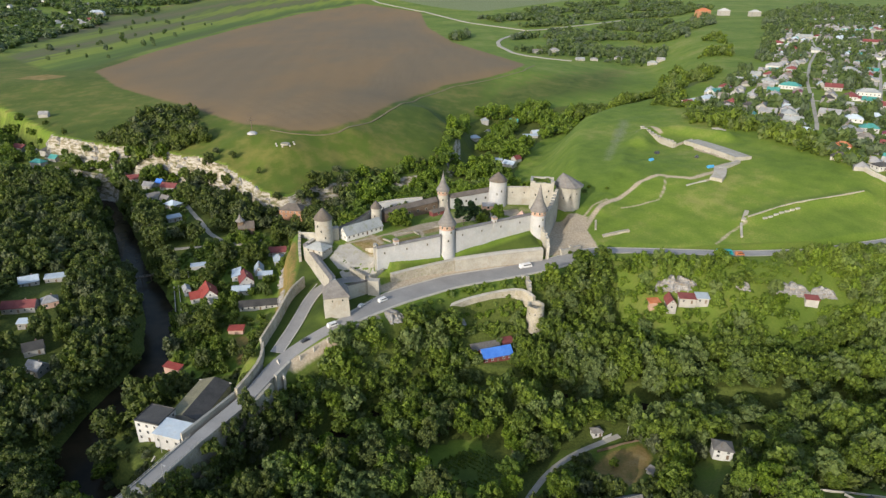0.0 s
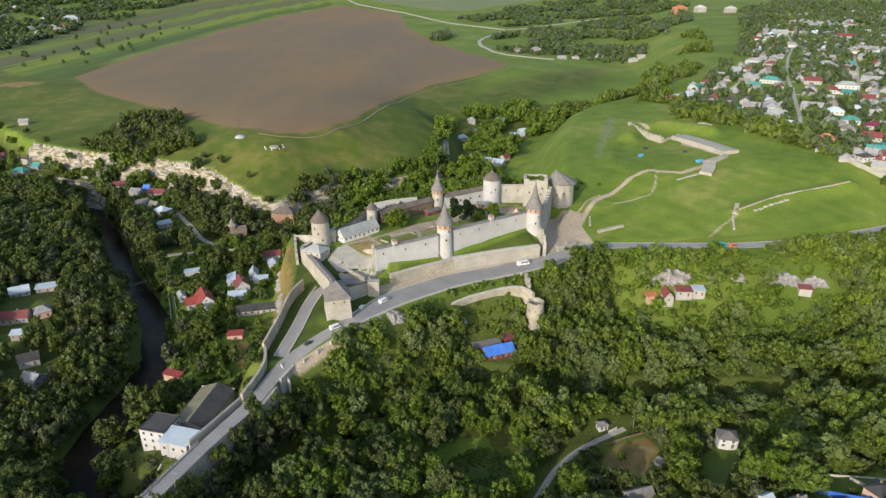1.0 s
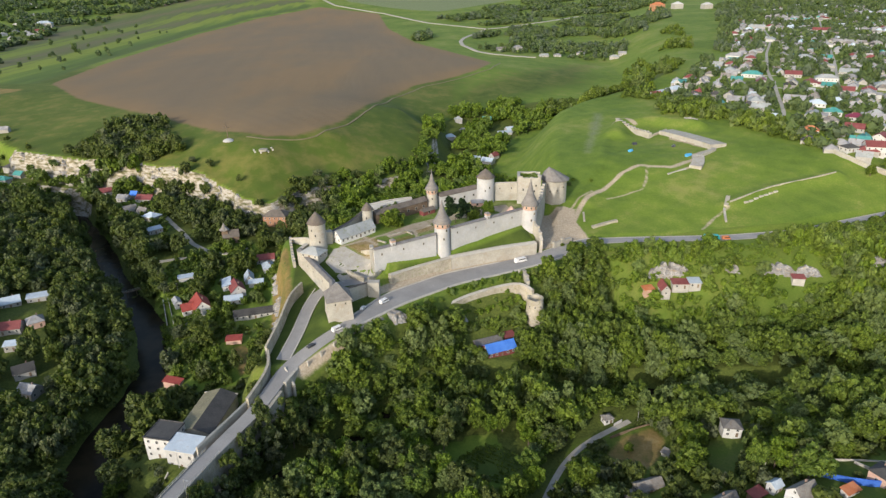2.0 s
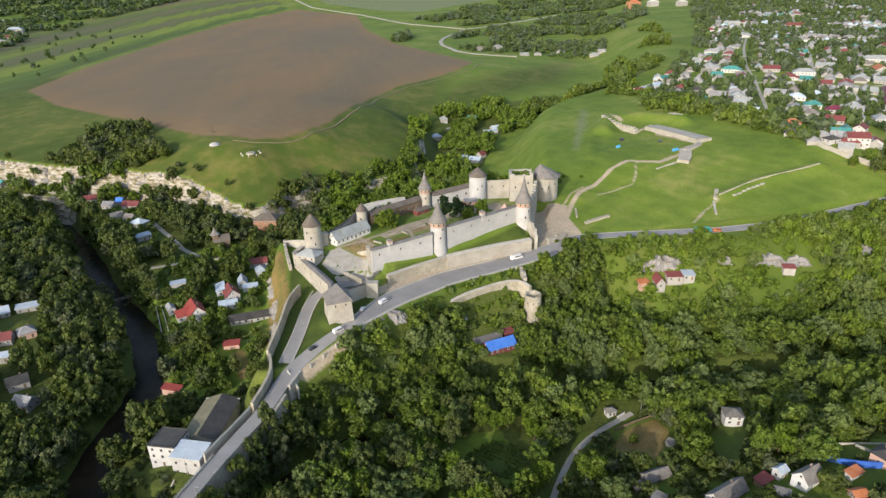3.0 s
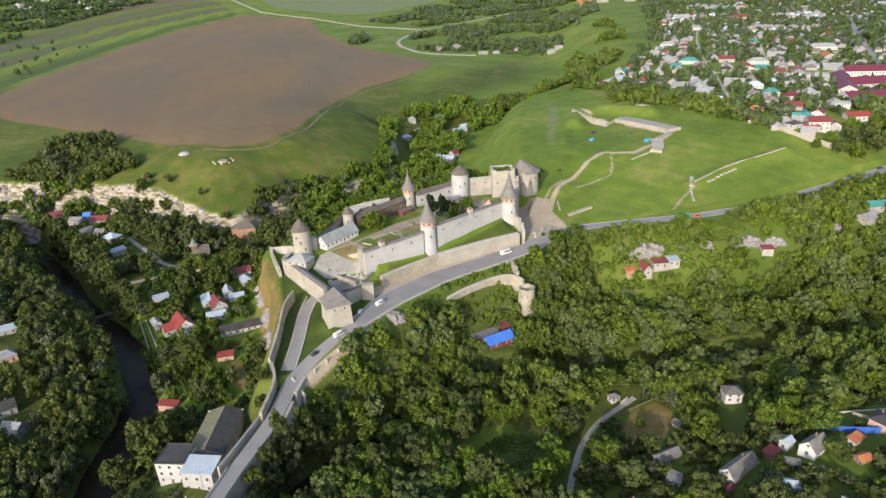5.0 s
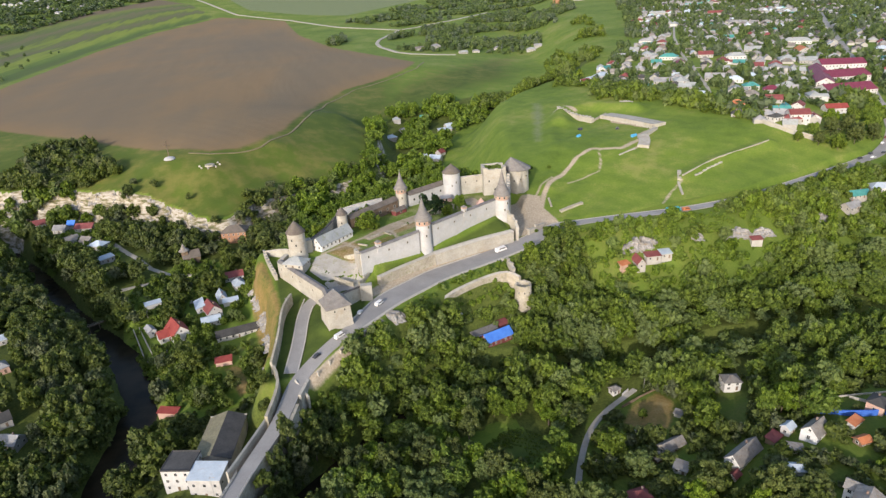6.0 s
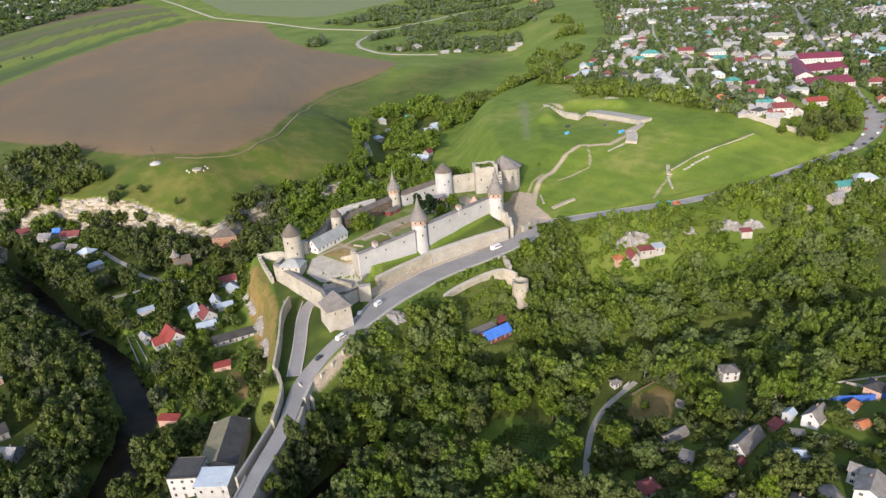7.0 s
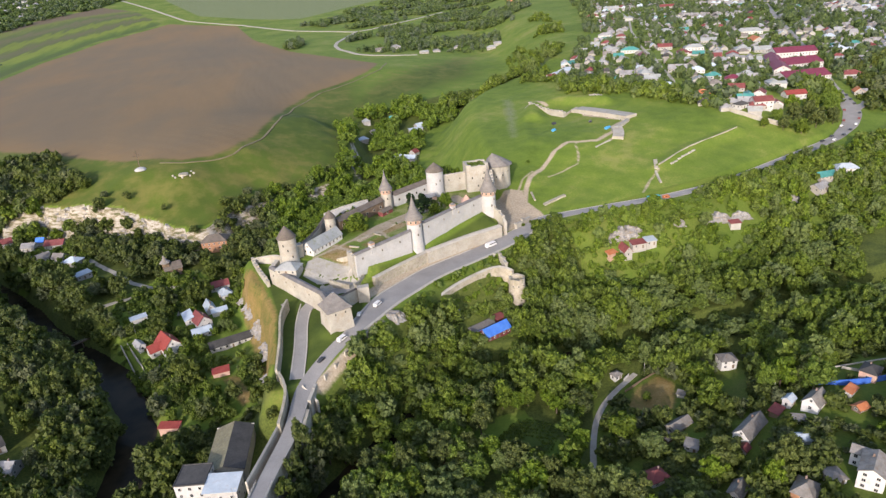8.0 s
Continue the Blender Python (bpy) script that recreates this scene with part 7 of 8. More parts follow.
def trunk_mesh(h, r, seed):
    """A tapered trunk that forks into four limbs."""
    rs = random.Random(seed)
    bm = ring_solid(bmesh.new(), [(0, 0, -0.8, r * 1.4), (0, 0, 0.5, r), (0.05, 0.1, h * 0.5, r * 0.75), (0.1, 0, h * 0.8, r * 0.45)], 7)
    for i in range(4):
        a = 1.57 * i + rs.uniform(-0.4, 0.4)
        z0 = h * rs.uniform(0.4, 0.55)
        pts = [(0, 0, z0, r * 0.5), (math.cos(a) * h * 0.16, math.sin(a) * h * 0.16, z0 + h * 0.16, r * 0.32), (math.cos(a) * h * 0.26, math.sin(a) * h * 0.26, z0 + h * 0.34, r * 0.15)]
        ring_solid(bm, pts, 5)
    me = bpy.data.meshes.new("trunk")
    bm.to_mesh(me)
    bm.free()
    me.materials.append(BARK)
    return me


# where trees stand ------------------------------------------------
for x, y, r in ((-76, 229, 4), (-72, 233, 4.5), (-66, 238, 4.5), (-60, 244, 4)):
    clear(x, y, r)
HOUSE_SPOTS = np.array(CLEAR)


def scatter(x0, x1, y0, y1, cell, rs):
    gx_, gy_ = np.meshgrid(np.arange(x0, x1, cell), np.arange(y0, y1, cell))
    n = gx_.size
    return gx_.ravel() + rs.uniform(-0.42, 0.42, n) * cell, gy_.ravel() + rs.uniform(-0.42, 0.42, n) * cell


def free_of(x, y, pad=0.0):
    ok = np.ones(len(x), bool)
    for cx, cy, r in HOUSE_SPOTS:
        ok &= (x - cx) ** 2 + (y - cy) ** 2 > (r + pad) ** 2
    for cx, cy, l in HOUSES:
        k_ = max(0.042 * cy, 12.0) if cy < 700 else 0
        ux, uy = (cx + 38) / math.hypot(cx + 38, cy), cy / math.hypot(cx + 38, cy)
        for q in (0.0, 0.5, 1.0):
            ok &= (x - cx + ux * k_ * q) ** 2 + (y - cy + uy * k_ * q) ** 2 > (l * 0.5 + (5.4 if cy < 330 else 3.2) - q) ** 2
    ok &= along(x, y, RIVER)[0] > np.where(x > -70, 4.2, 8.4)
    ok &= along(x, y, [q[:2] for q in MAIN_ROAD])[0] > np.where(y < 226, 5.8, 8.5)
    ok &= along(x, y, [q[:2] for q in GATE_ROAD])[0] > 7
    for q in (0.0, 5.0, 9.0):
        ok &= along(x + 0.38 * q, y + 0.92 * q, [p[:2] for p in VALLEY_LANE])[0] > 4.2
    for line in HAMLET_LANES:
        for q in (0.0, 7.0, 13.0):
            ok &= along(x, y + q, line)[0] > 4.0
    return ok


rs = TREE_RNG
x, y = scatter(-480, 440, 92, 800, 7.1, rs)
dr, vr = along(x, y, RIDGE, True)
inr = inside(x, y, RIDGE)
df, vf = along(x, y, FIELD, True)
inf = inside(x, y, FIELD)
out = ~inr & ~inf
hill = (x > 55) & (y > 400) & (dr < 60) & (y < 700)
scrub = (x > 92) & (y < 345) & (y > 280)
mask = out & ~hill & ~scrub & free_of(x, y)
mask &= ~((df < 4) & (x < -120))
# the wood is planted only in the stretch of the gorge round the castle
mask &= (x > -215 - 0.70 * (y - 210)) & (x < 195 + 0.65 * (y - 172)) & (y > np.minimum(140, 200 - 0.388 * (x + 202)))
# keep the sight of the castle rock, the road bank and the lane clear
mask &= ~((x < -84) & (x > -112) & (y > 255) & (y < 372) & (dr < 10))
mask &= ~((dr < 6) & (x > -30) & (x < 70) & (y < 330))
mask &= ~((dr < 4) & (x > -80) & (x <= -30) & (y < 330))
mask &= ~((x < -88) & (x > -104) & (y < 248) & (y > 150) & (np.abs((x + 98.5) - (y - 186) * 0.42) < 5.5))
meadow = ((x + 178) / 16) ** 2 + ((y - 402) / 24) ** 2 < 1
mask &= ~(meadow & (rs.uniform(0, 1, len(x)) < 0.6))
side_glade = np.sin(x / 11.0 + 1.2 * np.sin(y / 17.0)) + np.cos(y / 14.0 + 0.9 * np.sin(x / 9.0))
mask &= ~(inside(x, y, GARDENS[1]) & (rs.uniform(0, 1, len(x)) < 0.5))
mask &= ~((x > -40) & (y > 520) & ((side_glade > 0.55) | (along(x, y, [(2, 591), (15, 630), (28, 675), (36, 712)])[0] < 7)))
mask &= rs.uniform(0, 1, len(x)) < 0.93
VX, VY = x[mask], y[mask]
VZ = ground(VX, VY)
near = np.argsort(np.hypot(VX + 35, VY))
# groves on the plateau slope and in the yard
grove = [(-272, 572, 40, 26), (-250, 556, 30, 14), (-282, 606, 30, 30), (-300, 566, 24, 14), (-280, 558, 40, 9)]
gxs, gys = [], []
for cx, cy, a, b in grove:
    n = int(a * b * 0.11)
    t_, r_ = rs.uniform(0, 6.283, n), np.sqrt(rs.uniform(0, 1, n))
    gxs.append(cx + a * r_ * np.cos(t_))
    gys.append(cy + b * r_ * np.sin(t_))
x, y = scatter(-240, -20, 462, 560, 9, rs)
k = (along(x, y, FIELD, True)[0] < 7) & (rs.uniform(0, 1, len(x)) < 0.55) & (x > -125)
gxs.append(x[k])
gys.append(y[k])
x, y = scatter(-420, -120, 470, 640, 9, rs)
k = inside(x, y, FIELD) & (along(x, y, FIELD, True)[0] < 16) & (rs.uniform(0, 1, len(x)) < 0.08)
gxs.append(x[k])
gys.append(y[k])
EX, EY = np.concatenate(gxs), np.concatenate(gys)
EZ = ground(EX, EY)

def growth(x, y):
    """Stands of taller and of lower trees, some twenty to forty metres across."""
    return 1.0 + 0.38 * math.sin(x / 14.0 + 1.4 * math.sin(y / 19.0)) * math.cos(y / 13.0 + math.sin(x / 23.0))


# single trees: the ones nearest to the camera
NEAR_COUNT = 290
variants = []
for i in range(9):
    r2 = np.random.RandomState(100 + i)
    v, f = crown_arrays(r2, 34 + 2 * (i % 6), 1150, 0.078, tall=1.0 + 0.12 * (i % 3))
    me = bulk_mesh("crown", v * (1, 1, 1), f, LEAF_BRIGHT if i in (2, 6) else LEAF_DEEP_SHADED if i in (5, 8) else LEAF, tint=np.full(len(v), 0.8 if i in (4, 7) else 0.15 * (i % 3)))
    variants.append(me)
trunks = [trunk_mesh(1.0, 0.05, i) for i in range(3)]
KINDS = ["round-crowned green tree in the wooded gorge", "dense leafy tree in the wooded gorge", "bright green tree in the wooded gorge", "broad leafy tree in the wooded gorge", "grey-green willow in the wooded gorge", "tall leafy tree in the wooded gorge",
         "fresh green tree in the wooded gorge", "grey-green poplar in the wooded gorge", "shady green tree in the wooded gorge"]
for i in near[:NEAR_COUNT]:
    # left of the bridge mostly crowns whose leaf colour is darkened for shade
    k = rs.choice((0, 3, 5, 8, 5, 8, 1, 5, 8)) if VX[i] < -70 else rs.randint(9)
    r = 3.6 + 3.6 * rs.uniform() ** 1.4
    t = thing("tree", VX[i], VY[i], VZ[i] - 0.2, rs.uniform(0, 360), KINDS[k], "tree", "trees of the gorge")
    tr = part("trunk", trunks[k % 3], None, t)
    tr.scale = (6.5, 6.5, 7.0)
    c = part("crown", variants[k], None, t)
    c.location = (0, 0, rs.uniform(1.6, 3.2))
    c.scale = (r, r, min(r * rs.uniform(1.0, 1.3) * growth(VX[i], VY[i]), 7.6))


def forest(name, xs, ys, zs, r_lo, r_hi, variants_n, lobes, cards, card, material, label, category="trees", lift=0.25, tall=1.15, seed=1, conical=False, willow=0.25):
    """A wood of many crowns with their trunks hidden in it, as one object."""
    r2 = np.random.RandomState(seed)
    base = [crown_arrays(r2, lobes, cards, card, tall, conical) for _ in range(variants_n)]
    Vs, Fs, Ts, off = [], [], [], 0
    for x_, y_, z_ in zip(xs, ys, zs):
        v, f = base[r2.randint(variants_n)]
        r, a = r_lo + (r_hi - r_lo) * r2.uniform() ** 1.3, r2.uniform(0, 6.283)
        c, s = math.cos(a), math.sin(a)
        h = min(r2.uniform(0.95, 1.3) * growth(x_, y_), 8.6 / r)
        Vs.append(np.stack([x_ + r * (v[:, 0] * c - v[:, 1] * s), y_ + r * (v[:, 0] * s + v[:, 1] * c), z_ + r * (v[:, 2] * h + lift)], 1))
        Fs.append(f + off)
        tone = r2.uniform(0, 0.35) if r2.uniform() > willow else r2.uniform(0.7, 1.0)
        Ts.append(np.full(len(v), tone))
        off += len(v)
    if not Vs:
        return
    me = bulk_mesh(name, np.concatenate(Vs), np.concatenate(Fs), material, tint=np.concatenate(Ts))
    tagged(new(name, me), label, category, kind="stuff")


rest = near[NEAR_COUNT:]
mid = rest[:1500]
far = rest[1500:]
# 1: left gorge, shade put into the leaf colour; 2: behind the castle; 0: rest
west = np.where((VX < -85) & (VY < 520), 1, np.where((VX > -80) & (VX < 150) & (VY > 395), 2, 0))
for woods, side, leaf, label in ((mid, 0, LEAF, "dense broadleaf wood filling the gorge"), (mid, 1, LEAF_DEEP_SHADED, "riverside wood in the gorge, leaves darkened for shade"), (mid, 2, LEAF_BRIGHT, "fresh green trees behind the castle")):
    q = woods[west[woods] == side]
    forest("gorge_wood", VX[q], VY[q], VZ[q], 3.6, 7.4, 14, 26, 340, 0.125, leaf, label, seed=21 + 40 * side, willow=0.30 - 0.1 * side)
for woods, side, leaf, label in ((far, 0, LEAF, "broadleaf wood further up the gorge"), (far, 1, LEAF_DEEP_SHADED, "wood along the upper river, leaves darkened for shade"), (far, 2, LEAF_BRIGHT, "fresh green trees of the side valley")):
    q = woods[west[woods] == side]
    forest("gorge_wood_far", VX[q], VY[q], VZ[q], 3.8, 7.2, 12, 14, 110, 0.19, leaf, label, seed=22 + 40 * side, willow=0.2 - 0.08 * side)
forest("slope_grove", EX, EY, EZ, 2.6, 6.0, 8, 12, 110, 0.2, LEAF_DEEP_SHADED, "grove and bushes on the plateau's edge", seed=23)
# scrub on the south slope
x, y = scatter(88, 400, 276, 352, 3.3, rs)
k = ~inside(x, y, RIDGE) & (along(x, y, RIVER)[0] > 6) & (along(x, y, [q[:2] for q in MAIN_ROAD])[0] > 7) & (along(x, y, RIDGE, True)[0] > 4) & (rs.uniform(0, 1, len(x)) < 0.9)
for cx, cy, l in HOUSES:
    k &= (np.hypot(x - cx, y - cy) > l * 0.5 + 1.0) & (np.hypot(x - cx + 1, y - cy + 4) > l * 0.35)
for cx, cy, r in ((128, 309, 7), (187, 301, 6), (204, 300, 4), (246, 304, 5), (134, 284, 4)):
    k &= np.hypot(x - cx, y - cy) > r
glade = np.sin(x / 9.0 + 1.7 * np.sin(y / 13.0)) + np.cos(y / 8.0 + 1.3 * np.sin(x / 17.0))
k &= (glade < 0.9) | (rs.uniform(0, 1, len(x)) < np.where((x < 180) | (x > 230), 0.7, 0.35))
x, y = x[k], y[k]
big = rs.uniform(0, 1, len(x)) < np.where((y < 290) | (x > 215), 0.42, 0.16)
old = big & (rs.uniform(0, 1, len(x)) < np.where(x > 215, 0.75, 0.45))
big &= ~old
z = ground(x, y)
forest("slope_scrub", x[~big & ~old], y[~big & ~old], z[~big & ~old], 1.0, 2.8, 10, 6, 80, 0.24, LEAF_BRIGHT, "bright green scrub on the sunny slope", "bushes", lift=-0.1, tall=0.8, seed=24, willow=0.08)
forest("slope_trees", x[old], y[old], z[old], 2.6, 4.8, 8, 11, 140, 0.2, LEAF, "darker full-grown trees on the sunny slope", lift=0.1, seed=55, willow=0.3)
forest("slope_trees", x[big], y[big], z[big], 2.8, 4.4, 8, 8, 120, 0.22, LEAF_BRIGHT, "light green young trees on the sunny slope", lift=0.1, seed=25, willow=0.1)
# bushes along the road bank and under the castle walls
x, y = scatter(-80, 92, 222, 336, 3.6, rs)
d_ = along(x, y, RIDGE, True)[0]
k = ~inside(x, y, RIDGE) & (d_ > 1.5) & (d_ < 12) & (along(x, y, [q[:2] for q in MAIN_ROAD])[0] > 7.2) & (rs.uniform(0, 1, len(x)) < np.where(x < -22, 0.85, 0.5))
k &= along(x, y, bank)[0] > 2.8
for cx, cy, r in ((24, 301, 6), (37, 304, 5), (8, 294, 5), (45, 305, 5), (-29, 268, 6)):
    k &= (x - cx) ** 2 + (y - cy) ** 2 > r * r
forest("bank_bushes", x[k], y[k], ground(x[k], y[k]), 1.0, 2.3, 6, 5, 70, 0.3, LEAF_BRIGHT, "low bushes on the road's outer bank", "bushes", lift=-0.1, tall=0.8, seed=26)
x, y = scatter(-108, -78, 255, 372, 3.4, rs)
k = ~inside(x, y, RIDGE) & (along(x, y, RIDGE, True)[0] > 6) & free_of(x, y) & (rs.uniform(0, 1, len(x)) < 0.3)
forest("rock_bushes", x[k], y[k], ground(x[k], y[k]), 0.9, 2.0, 6, 5, 60, 0.3, LEAF, "bushes clinging to the castle rock", "bushes", lift=-0.1, tall=0.8, seed=27)
x, y = scatter(-146, -100, 178, 256, 3.2, rs)
k = (rs.uniform(0, 1, len(x)) < np.where((x < -119) | (y < 194), 0.7, 0.35)) & (along(x, y, RIVER)[0] > 5) & (along(x, y, [q[:2] for q in MAIN_ROAD])[0] > 6)
for cx, cy, r in ((-125.6, 209, 9), (-114.8, 201, 9), (-113, 225, 11), (-114, 217, 11), (-112, 234, 11)):
    k &= np.hypot(x - cx, y - cy) > r
forest("bridge_bushes", x[k], y[k], ground(x[k], y[k]), 0.8, 2.5, 6, 7, 90, 0.26, LEAF_DEEP_SHADED, "bushes in the grass below the bridge", "bushes", lift=-0.1, tall=0.9, seed=53)
# tall trees against the viaduct's shady side
sm, left, right = strip([q[:3] for q in MAIN_ROAD[:4]], 0.0, -8.8, step=5.0)
x, y = right[:, 0] + rs.uniform(-1.0, 2.5, len(sm)), right[:, 1] + rs.uniform(-1.5, 1.5, len(sm))
k = y < 218
forest("bridge_trees", x[k], y[k], ground(x[k], y[k]) + 0.5, 4.4, 5.6, 6, 26, 560, 0.11, LEAF_DEEP_SHADED, "tall dark trees beside the stone viaduct", lift=0.2, tall=3.0, seed=56, willow=0.1)
# north side of the castle hill and the side valley edge
x, y = scatter(-80, 110, 368, 470, 5.0, rs)
d_ = along(x, y, RIDGE, True)[0]
k = ~inside(x, y, RIDGE) & (d_ > 5) & (x < 62) & (rs.uniform(0, 1, len(x)) < 0.55)
forest("north_slope_wood", x[k], y[k], ground(x[k], y[k]), 2.6, 4.4, 8, 8, 110, 0.24, LEAF_BRIGHT, "leafy wood behind the castle", seed=28)

# undergrowth round the cabin and the ruined wall
x, y = scatter(-64, 84, 232, 312, 3.6, rs)
k = ~inside(x, y, RIDGE) & (rs.uniform(0, 1, len(x)) < 0.9) & (np.hypot(x - 45.2, y - 293.5) > 5.8)
for cx, cy, r in ((22.4, 271.5, 9.5), (20, 264.5, 7), (15, 277, 8), (27, 276, 6), (29.5, 283.5, 4)):
    k &= np.hypot(x - cx, y - cy) > r
wall_gap = along(x, y, [(-8, 285), (18.7, 298.2), (41, 306.5)])[0]
k &= (wall_gap > 3.0) & (along(x, y, bank)[0] > 4.2) & (np.hypot(x + 29, y - 266) > 7)
low = wall_gap < 8
forest("cabin_scrub", x[k & ~low], y[k & ~low], ground(x[k & ~low], y[k & ~low]), 2.0, 3.8, 8, 8, 120, 0.22, LEAF, "green thicket round the blue-roofed cabin", "bushes", lift=0.0, tall=1.0, seed=50)
forest("wall_scrub", x[k & low], y[k & low], ground(x[k & low], y[k & low]), 1.3, 2.4, 6, 7, 90, 0.25, LEAF_BRIGHT, "low bushes beside the ruined wall", "bushes", lift=-0.1, tall=0.9, seed=51)
# crop rows of the garden field
x, y = np.meshgrid(np.arange(-14, 14, 0.9), np.arange(-11, 11, 2.0))
x, y = (x + rs.uniform(-0.2, 0.2, x.shape)).ravel(), (y + rs.uniform(-0.15, 0.15, y.shape)).ravel()
x, y = 9 + x * 0.82 - y * 0.57, 192.5 - x * 0.57 - y * 0.82
k = inside(x, y, LAWNS[4]) & (rs.uniform(0, 1, len(x)) < 0.8) & (np.hypot(x - 6, y - 190) > 4)
forest("crop_rows", x[k], y[k], ground(x[k], y[k]), 0.35, 0.7, 5, 4, 26, 0.4, LEAF, "rows of low garden crops", "crops", lift=-0.2, tall=0.8, seed=52, willow=0.0)

# shrubs and fruit trees of the gardens
x, y = scatter(-275, 170, 98, 520, 4.3, rs)
k = np.zeros(len(x), bool)
for q in GARDENS[:2] + GARDENS[3:]:
    k |= inside(x, y, q)
for cx, cy, l in HOUSES:
    k &= (x - cx) ** 2 + (y - cy) ** 2 > (l * 0.5 + 1.2) ** 2
    k &= (x - cx + 2) ** 2 + (y - cy + 5.0) ** 2 > (l * 0.36 + 1.6) ** 2
for q in DRY_PLOTS:
    k &= ~inside(x, y, q) & ~inside(x + 1.5, y + 3.0, q) & ~inside(x, y + 6.0, q) & ~inside(x + 3.5, y, q)
k &= (along(x, y, [q[:2] for q in VALLEY_LANE])[0] > 3.5) & (along(x, y, RIVER)[0] > 6) & (rs.uniform(0, 1, len(x)) < 0.92)
k &= (np.hypot(x - 111, y - 201) > 8) & (np.hypot(x - 107, y - 194.5) > 7.5) & (np.hypot(x - 102, y - 188) > 7) & (np.hypot(x - 97, y - 180) > 7) & (np.hypot(x - 92, y - 172) > 6)
k &= along(x + 0.9, y + 2.85, [p[:2] for p in VALLEY_LANE])[0] > 3.5
for line in ([(117, 162), (133, 151), (146, 147)], [(129, 171), (142, 165), (158, 164)]):
    for q in (0.0, 4.0, 8.0):
        k &= along(x, y + q, line)[0] > 3.0
# right-hand gardens take the darkened leaves, for deep green and shade together
for side, leaf, r_top, label in ((x < 0, LEAF, 3.3, "shrubs and fruit trees of the hamlet gardens"), (x >= 0, LEAF_DEEP_SHADED, 4.6, "dark fruit trees and shrubs of the valley gardens")):
    q = k & side
    forest("garden_shrubs", x[q], y[q], ground(x[q], y[q]), 1.4, r_top, 10, 14, 170, 0.18, leaf, label, "bushes", lift=-0.05, tall=1.0, seed=29, willow=0.12)

# trees of the yard: one broad tree, dark conifers, a few rounder ones
def single_tree(x, y, z, r, k, label, name="tree", crown=None, tall=1.2):
    t = thing(name, x, y, z, 40 * k, label, "tree")
    part("trunk", trunks[k % 3], None, t).scale = (4.5, 4.5, 6.0)
    c = part("crown", crown or variants[k], None, t)
    c.location, c.scale = (0, 0, 0.8), (r, r, r * tall)


v, f = crown_arrays(np.random.RandomState(55), 16, 420, 0.13, tall=2.4, conical=True)
conifer = bulk_mesh("crown", v, f, LEAF_DARK)
single_tree(66, 197, level(66, 197), 2.3, 0, "small leafy tree on the dry plot")
single_tree(-32.5, 359, 29.0, 8.2, 0, "broad green tree in the castle yard", tall=1.0)
single_tree(7.0, 361, 30.5, 7.6, 1, "dark conifer in the castle yard", "conifer", conifer, 0.72)
single_tree(14.5, 366, 30.5, 7.0, 2, "dark conifer beside the curtain wall", "conifer", conifer, 0.68)
single_tree(18.5, 362, 31, 4.0, 0, "low dark tree beside the curtain wall")
single_tree(28.5, 372, 31, 4.6, 6, "bright green tree in the castle yard", tall=1.4)
single_tree(22, 372, 31, 3.0, 8, "shady tree in the castle yard")
for i, (bx, by, br) in enumerate(((85, 404, 2.0), (111, 423, 1.8), (95, 425, 2.2), (100, 432, 1.8), (3, 345, 1.2), (-8, 358, 1.1), (72, 345, 1.6), (78, 346.5, 1.3))):
    t = thing("shrub", bx, by, level(bx, by), 50 * i, "dark green shrub in the grass", "shrub")
    c = part("foliage", variants[(i * 2) % 9], None, t)
    c.scale = (br, br, br * 0.8)

for i, (bx, by, br) in enumerate(((58, 400, 2.2), (62, 397, 1.8), (55, 397.5, 1.5), (64, 402, 2.0))):
    t = thing("shrub", bx, by, 48.2, 70 * i, "green shrub growing on the ruined tower", "shrub")
    part("foliage", variants[(i * 2 + 1) % 9], None, t).scale = (br, br, br * 0.6)
for i, (bx, by, br) in enumerate(((320, 377, 6.0), (341, 384, 7.0), (368, 396, 7.5), (362, 388, 6.0), (384, 418, 7.0), (404, 430, 6.5), (414, 446, 6.0), (308, 383, 4.5), (312, 394, 5.0), (330, 396, 6.5), (360, 410, 7.5), (350, 420, 6.0), (297, 391, 4.0), (346, 398, 6.5), (376, 408, 7.0))):
    single_tree(bx, by, level(bx, by), br, (0, 5, 2, 8, 1, 6)[i % 6], "large leafy tree inside the town road's bend", tall=1.25)
# hedge along the hill road's outer edge
sm, left, right = strip([q[:3] for q in MAIN_ROAD[13:18]], 0.0, -5.4, step=2.2)
k = (right[:, 0] > 188) & (right[:, 0] < 300)
x, y = right[k, 0] + rs.uniform(-1, 1, k.sum()), right[k, 1] + rs.uniform(-0.8, 0.8, k.sum())
forest("road_hedge", x, y, sm[k, 2] - 0.6, 1.9, 3.2, 6, 7, 90, 0.26, LEAF, "overgrown hedge beside the hill road", "bushes", lift=-0.1, tall=1.1, seed=54)

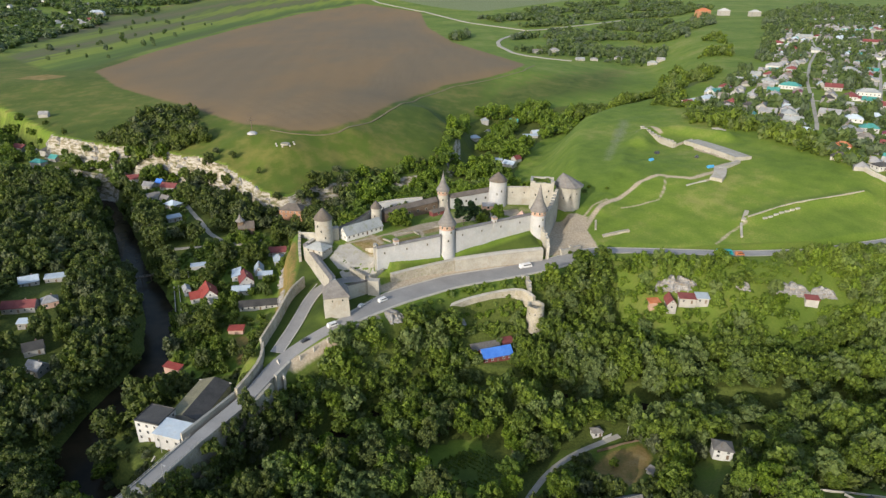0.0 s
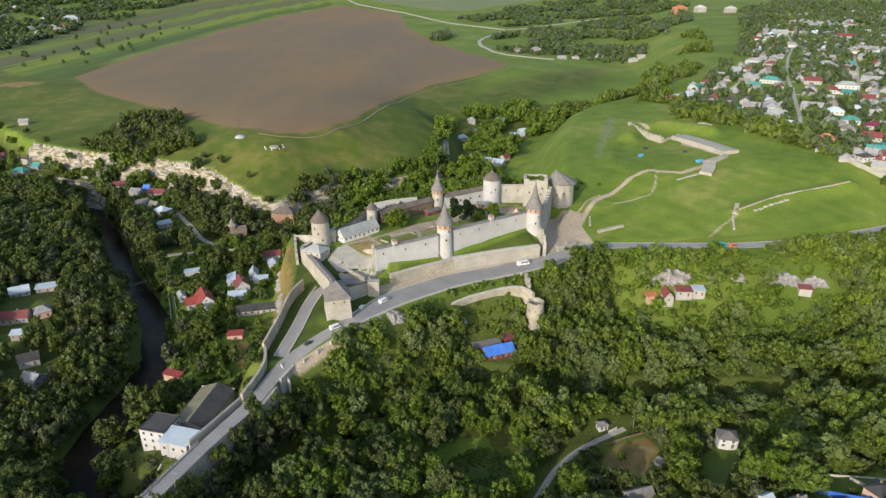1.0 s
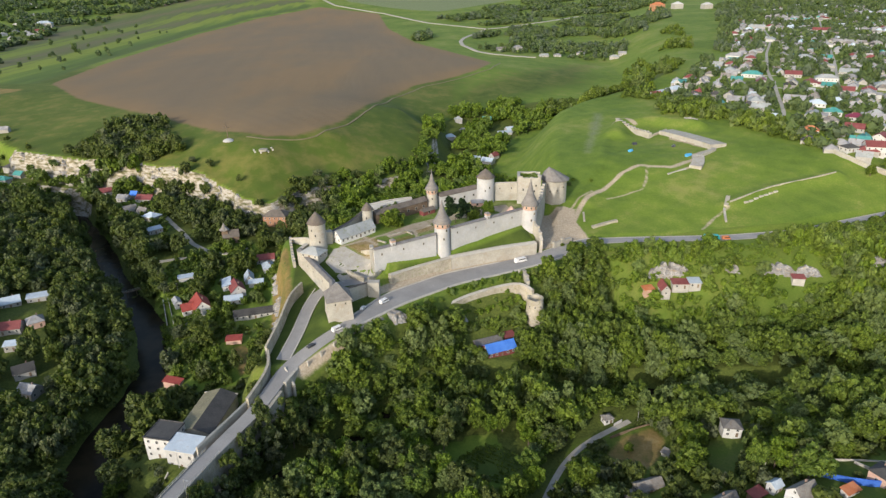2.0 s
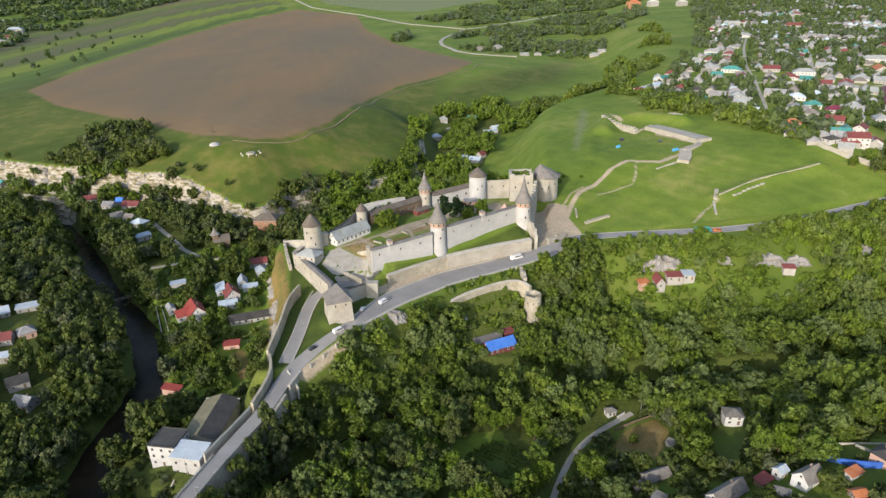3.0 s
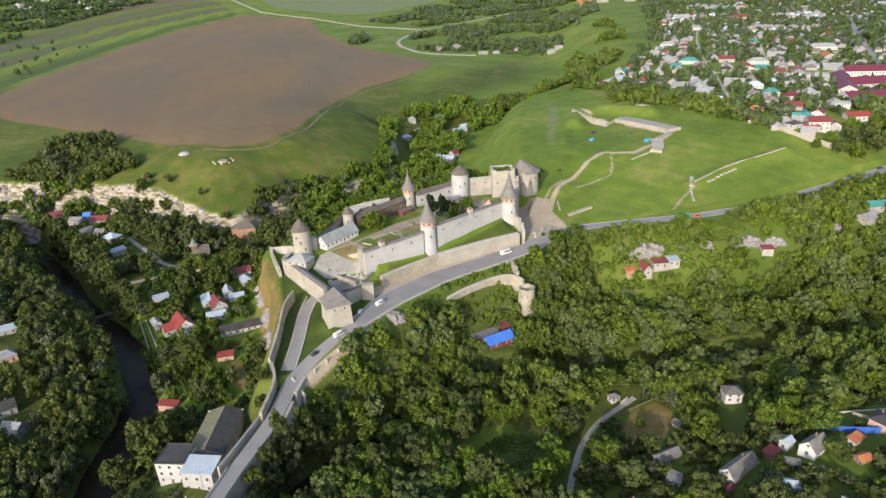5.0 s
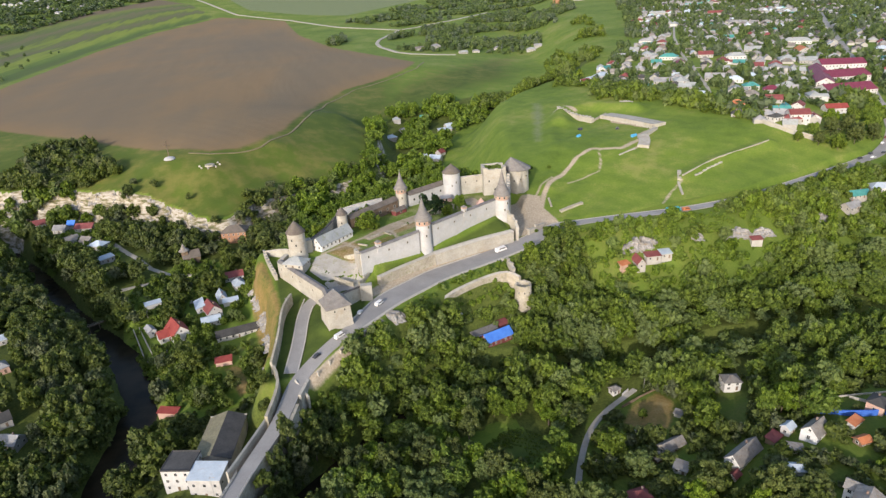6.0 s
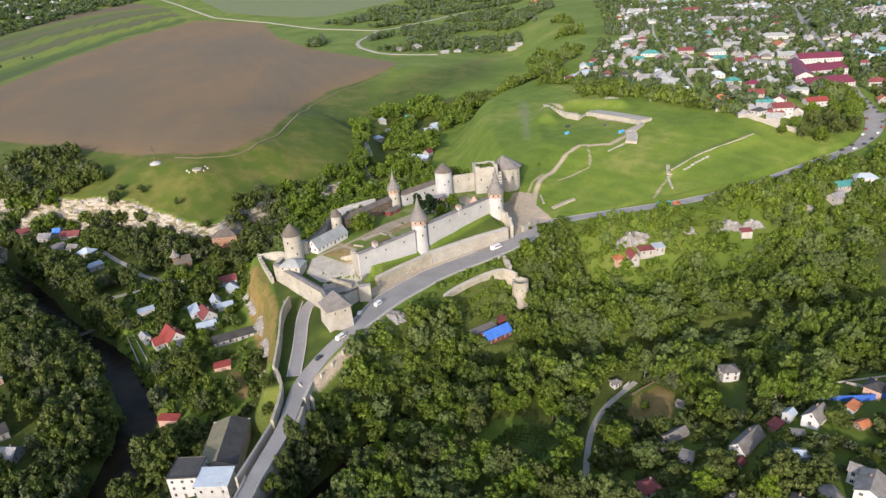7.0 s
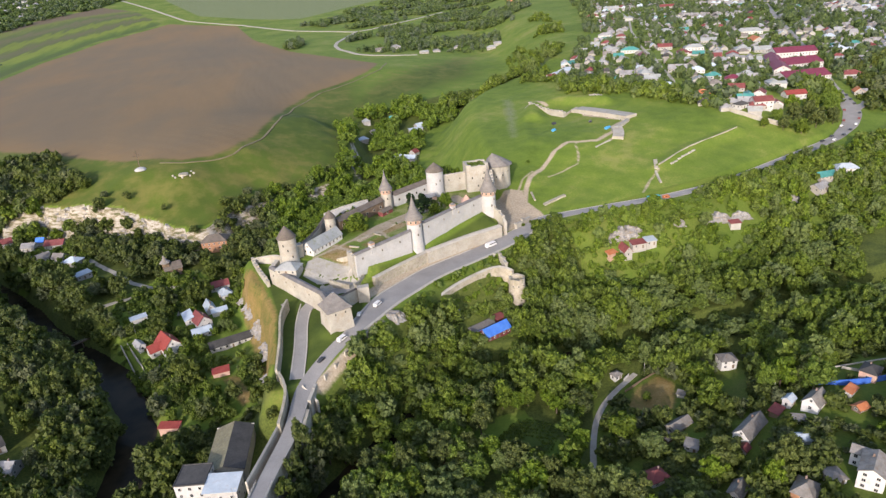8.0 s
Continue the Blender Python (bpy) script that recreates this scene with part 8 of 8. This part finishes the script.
# far woods and town gardens
def far_wood(name, poly, cell, r_lo, r_hi, density, label, seed, avoid=None, leaf=None, gaps=-0.9):
    r2 = np.random.RandomState(seed)
    p = np.array(poly)
    x, y = scatter(p[:, 0].min(), p[:, 0].max(), p[:, 1].min(), p[:, 1].max(), cell, r2)
    k = inside(x, y, poly) & (r2.uniform(0, 1, len(x)) < density)
    clump = np.sin(x / 37.0 + 1.3 * np.sin(y / 53.0)) + np.cos(y / 41.0 + 1.1 * np.sin(x / 61.0))
    k &= clump > gaps
    for cx, cy, rad in avoid if avoid is not None else ():
        k &= (x - cx) ** 2 + (y - cy) ** 2 > rad * rad
    k &= along(x, y, FAR_LANE)[0] > 12
    for s in STREETS:
        k &= along(x, y, [q[:2] for q in s])[0] > 6
    x, y = x[k], y[k]
    forest(name, x, y, ground(x, y), r_lo, r_hi, 8, 5, 26, 0.36, leaf or LEAF_HAZED, label, seed=seed, lift=0.0, tall=1.0)


far_wood("far_wood", [(-3000, 1250), (-1000, 1000), (-800, 1130), (-890, 1450), (-950, 1880), (-930, 2285), (-860, 2525), (-780, 2800), (-1300, 3000), (-2600, 3000)], 19, 8, 13, 0.5, "far wooded country across the fields", 31, FAR_SPOTS, LEAF_HAZED)
far_wood("far_wood", [(-780, 2800), (-640, 3100), (-560, 3500), (-560, 4200), (-1500, 4200), (-1700, 3000), (-1300, 2900), (-860, 2560)], 21, 9, 14, 0.85, "far dark wood round a hillside hamlet", 44, FAR_SPOTS, LEAF_HAZED, -1.3)
far_wood("far_wood", [(125, 1330), (260, 1285), (400, 1230), (480, 1330), (600, 1500), (700, 1760), (540, 1900), (380, 1760), (230, 1660), (140, 1500)], 11, 5, 9, 0.8, "far wooded hillside beyond the plateau", 32, leaf=LEAF_HAZED, gaps=0.0)
far_wood("far_wood", [(70, 2120), (205, 1800), (380, 1890), (530, 2030), (800, 2000), (900, 2700), (420, 2500), (240, 2280)], 16, 8, 13, 0.7, "far woods on the skyline hills", 33, leaf=LEAF_HAZED, gaps=-0.3)
far_wood("far_wood", [(270, 780), (345, 830), (440, 1010), (540, 1300), (430, 1180), (330, 1000), (255, 850), (215, 790)], 9, 3.6, 7.0, 0.6, "wooded side of the town gorge", 34, leaf=LEAF, gaps=0.1)
far_wood("far_wood", [(125, 1300), (160, 1235), (225, 1215), (300, 1175), (370, 1120), (420, 1150), (380, 1280), (260, 1330)], 12, 3.5, 6.5, 0.6, "garden trees round the far farm houses", 45, [(q[0] - 2, q[1] - 6, 14) for q in EDGE], LEAF_HAZED, -1.2)
far_wood("far_wood", [(0, 1460), (20, 1440), (42, 1500), (45, 1600), (20, 1590)], 11, 6, 9, 0.9, "clump of trees beside the ploughed field", 35)
avoid = [(c[0] - 1.5, c[1] - 3, 6.2) for c in TOWN_CELLS[:1100]] + [(q[0] - 3, q[1] - 5, q[2] * 0.5 + 6) for q in ROW_HOUSES]
far_wood("town_trees", [(255, 660), (278, 600), (258, 545), (282, 500), (280, 440), (330, 392), (420, 465), (560, 490), (900, 720), (1000, 1200), (700, 1400), (560, 1160), (440, 930), (350, 800)], 7.4, 2.6, 6.2, 0.85, "garden trees between the town houses", 36, avoid, LEAF_HAZED)
far_wood("town_trees", [(386, 374), (432, 396), (560, 440), (640, 520), (540, 540), (470, 478), (424, 420)], 9.0, 3.2, 6.0, 0.8, "garden trees beyond the road's bend", 43, [(q[0], q[1], 9.0) for q in ROW_HOUSES], LEAF_DEEP_SHADED)
far_wood("town_trees_far", [(560, 1160), (700, 1400), (1000, 1200), (900, 720), (1500, 1000), (1900, 1700), (1200, 2200), (850, 1800)], 14, 4.5, 7.5, 0.55, "far garden trees of the town", 37, leaf=LEAF_HAZED)
far_wood("town_edge_wood", [(200, 640), (235, 560), (250, 520), (270, 470), (283, 440), (286, 470), (288, 500), (264, 545), (282, 600), (258, 668), (262, 730), (225, 700)], 7, 3.4, 5.6, 0.85, "dense wood below the town's edge", 38, leaf=LEAF)
far_wood("town_edge_wood", [(322, 382), (345, 372), (392, 392), (420, 430), (436, 470), (410, 478), (372, 430)], 7, 3.6, 5.6, 0.85, "trees along the town road's bend", 39, leaf=LEAF)
far_wood("field_trees", [(-800, 1130), (-620, 960), (-560, 960), (-590, 1180), (-600, 1500), (-600, 1759), (-760, 2100), (-900, 1700)], 34, 3, 6.5, 0.30, "single trees along the field strips", 40)
far_wood("town_edge_wood", [(312, 384), (332, 373), (352, 376), (376, 396), (372, 424), (345, 415), (324, 398)], 5.5, 2.8, 4.8, 0.9, "trees above the town road's bend", 41, leaf=LEAF)
far_wood("town_edge_wood", [(258, 560), (270, 500), (284, 440), (292, 425), (300, 440), (292, 480), (292, 530), (276, 580)], 5.5, 2.8, 5.0, 0.85, "trees and bushes below the town wall", 42, leaf=LEAF)
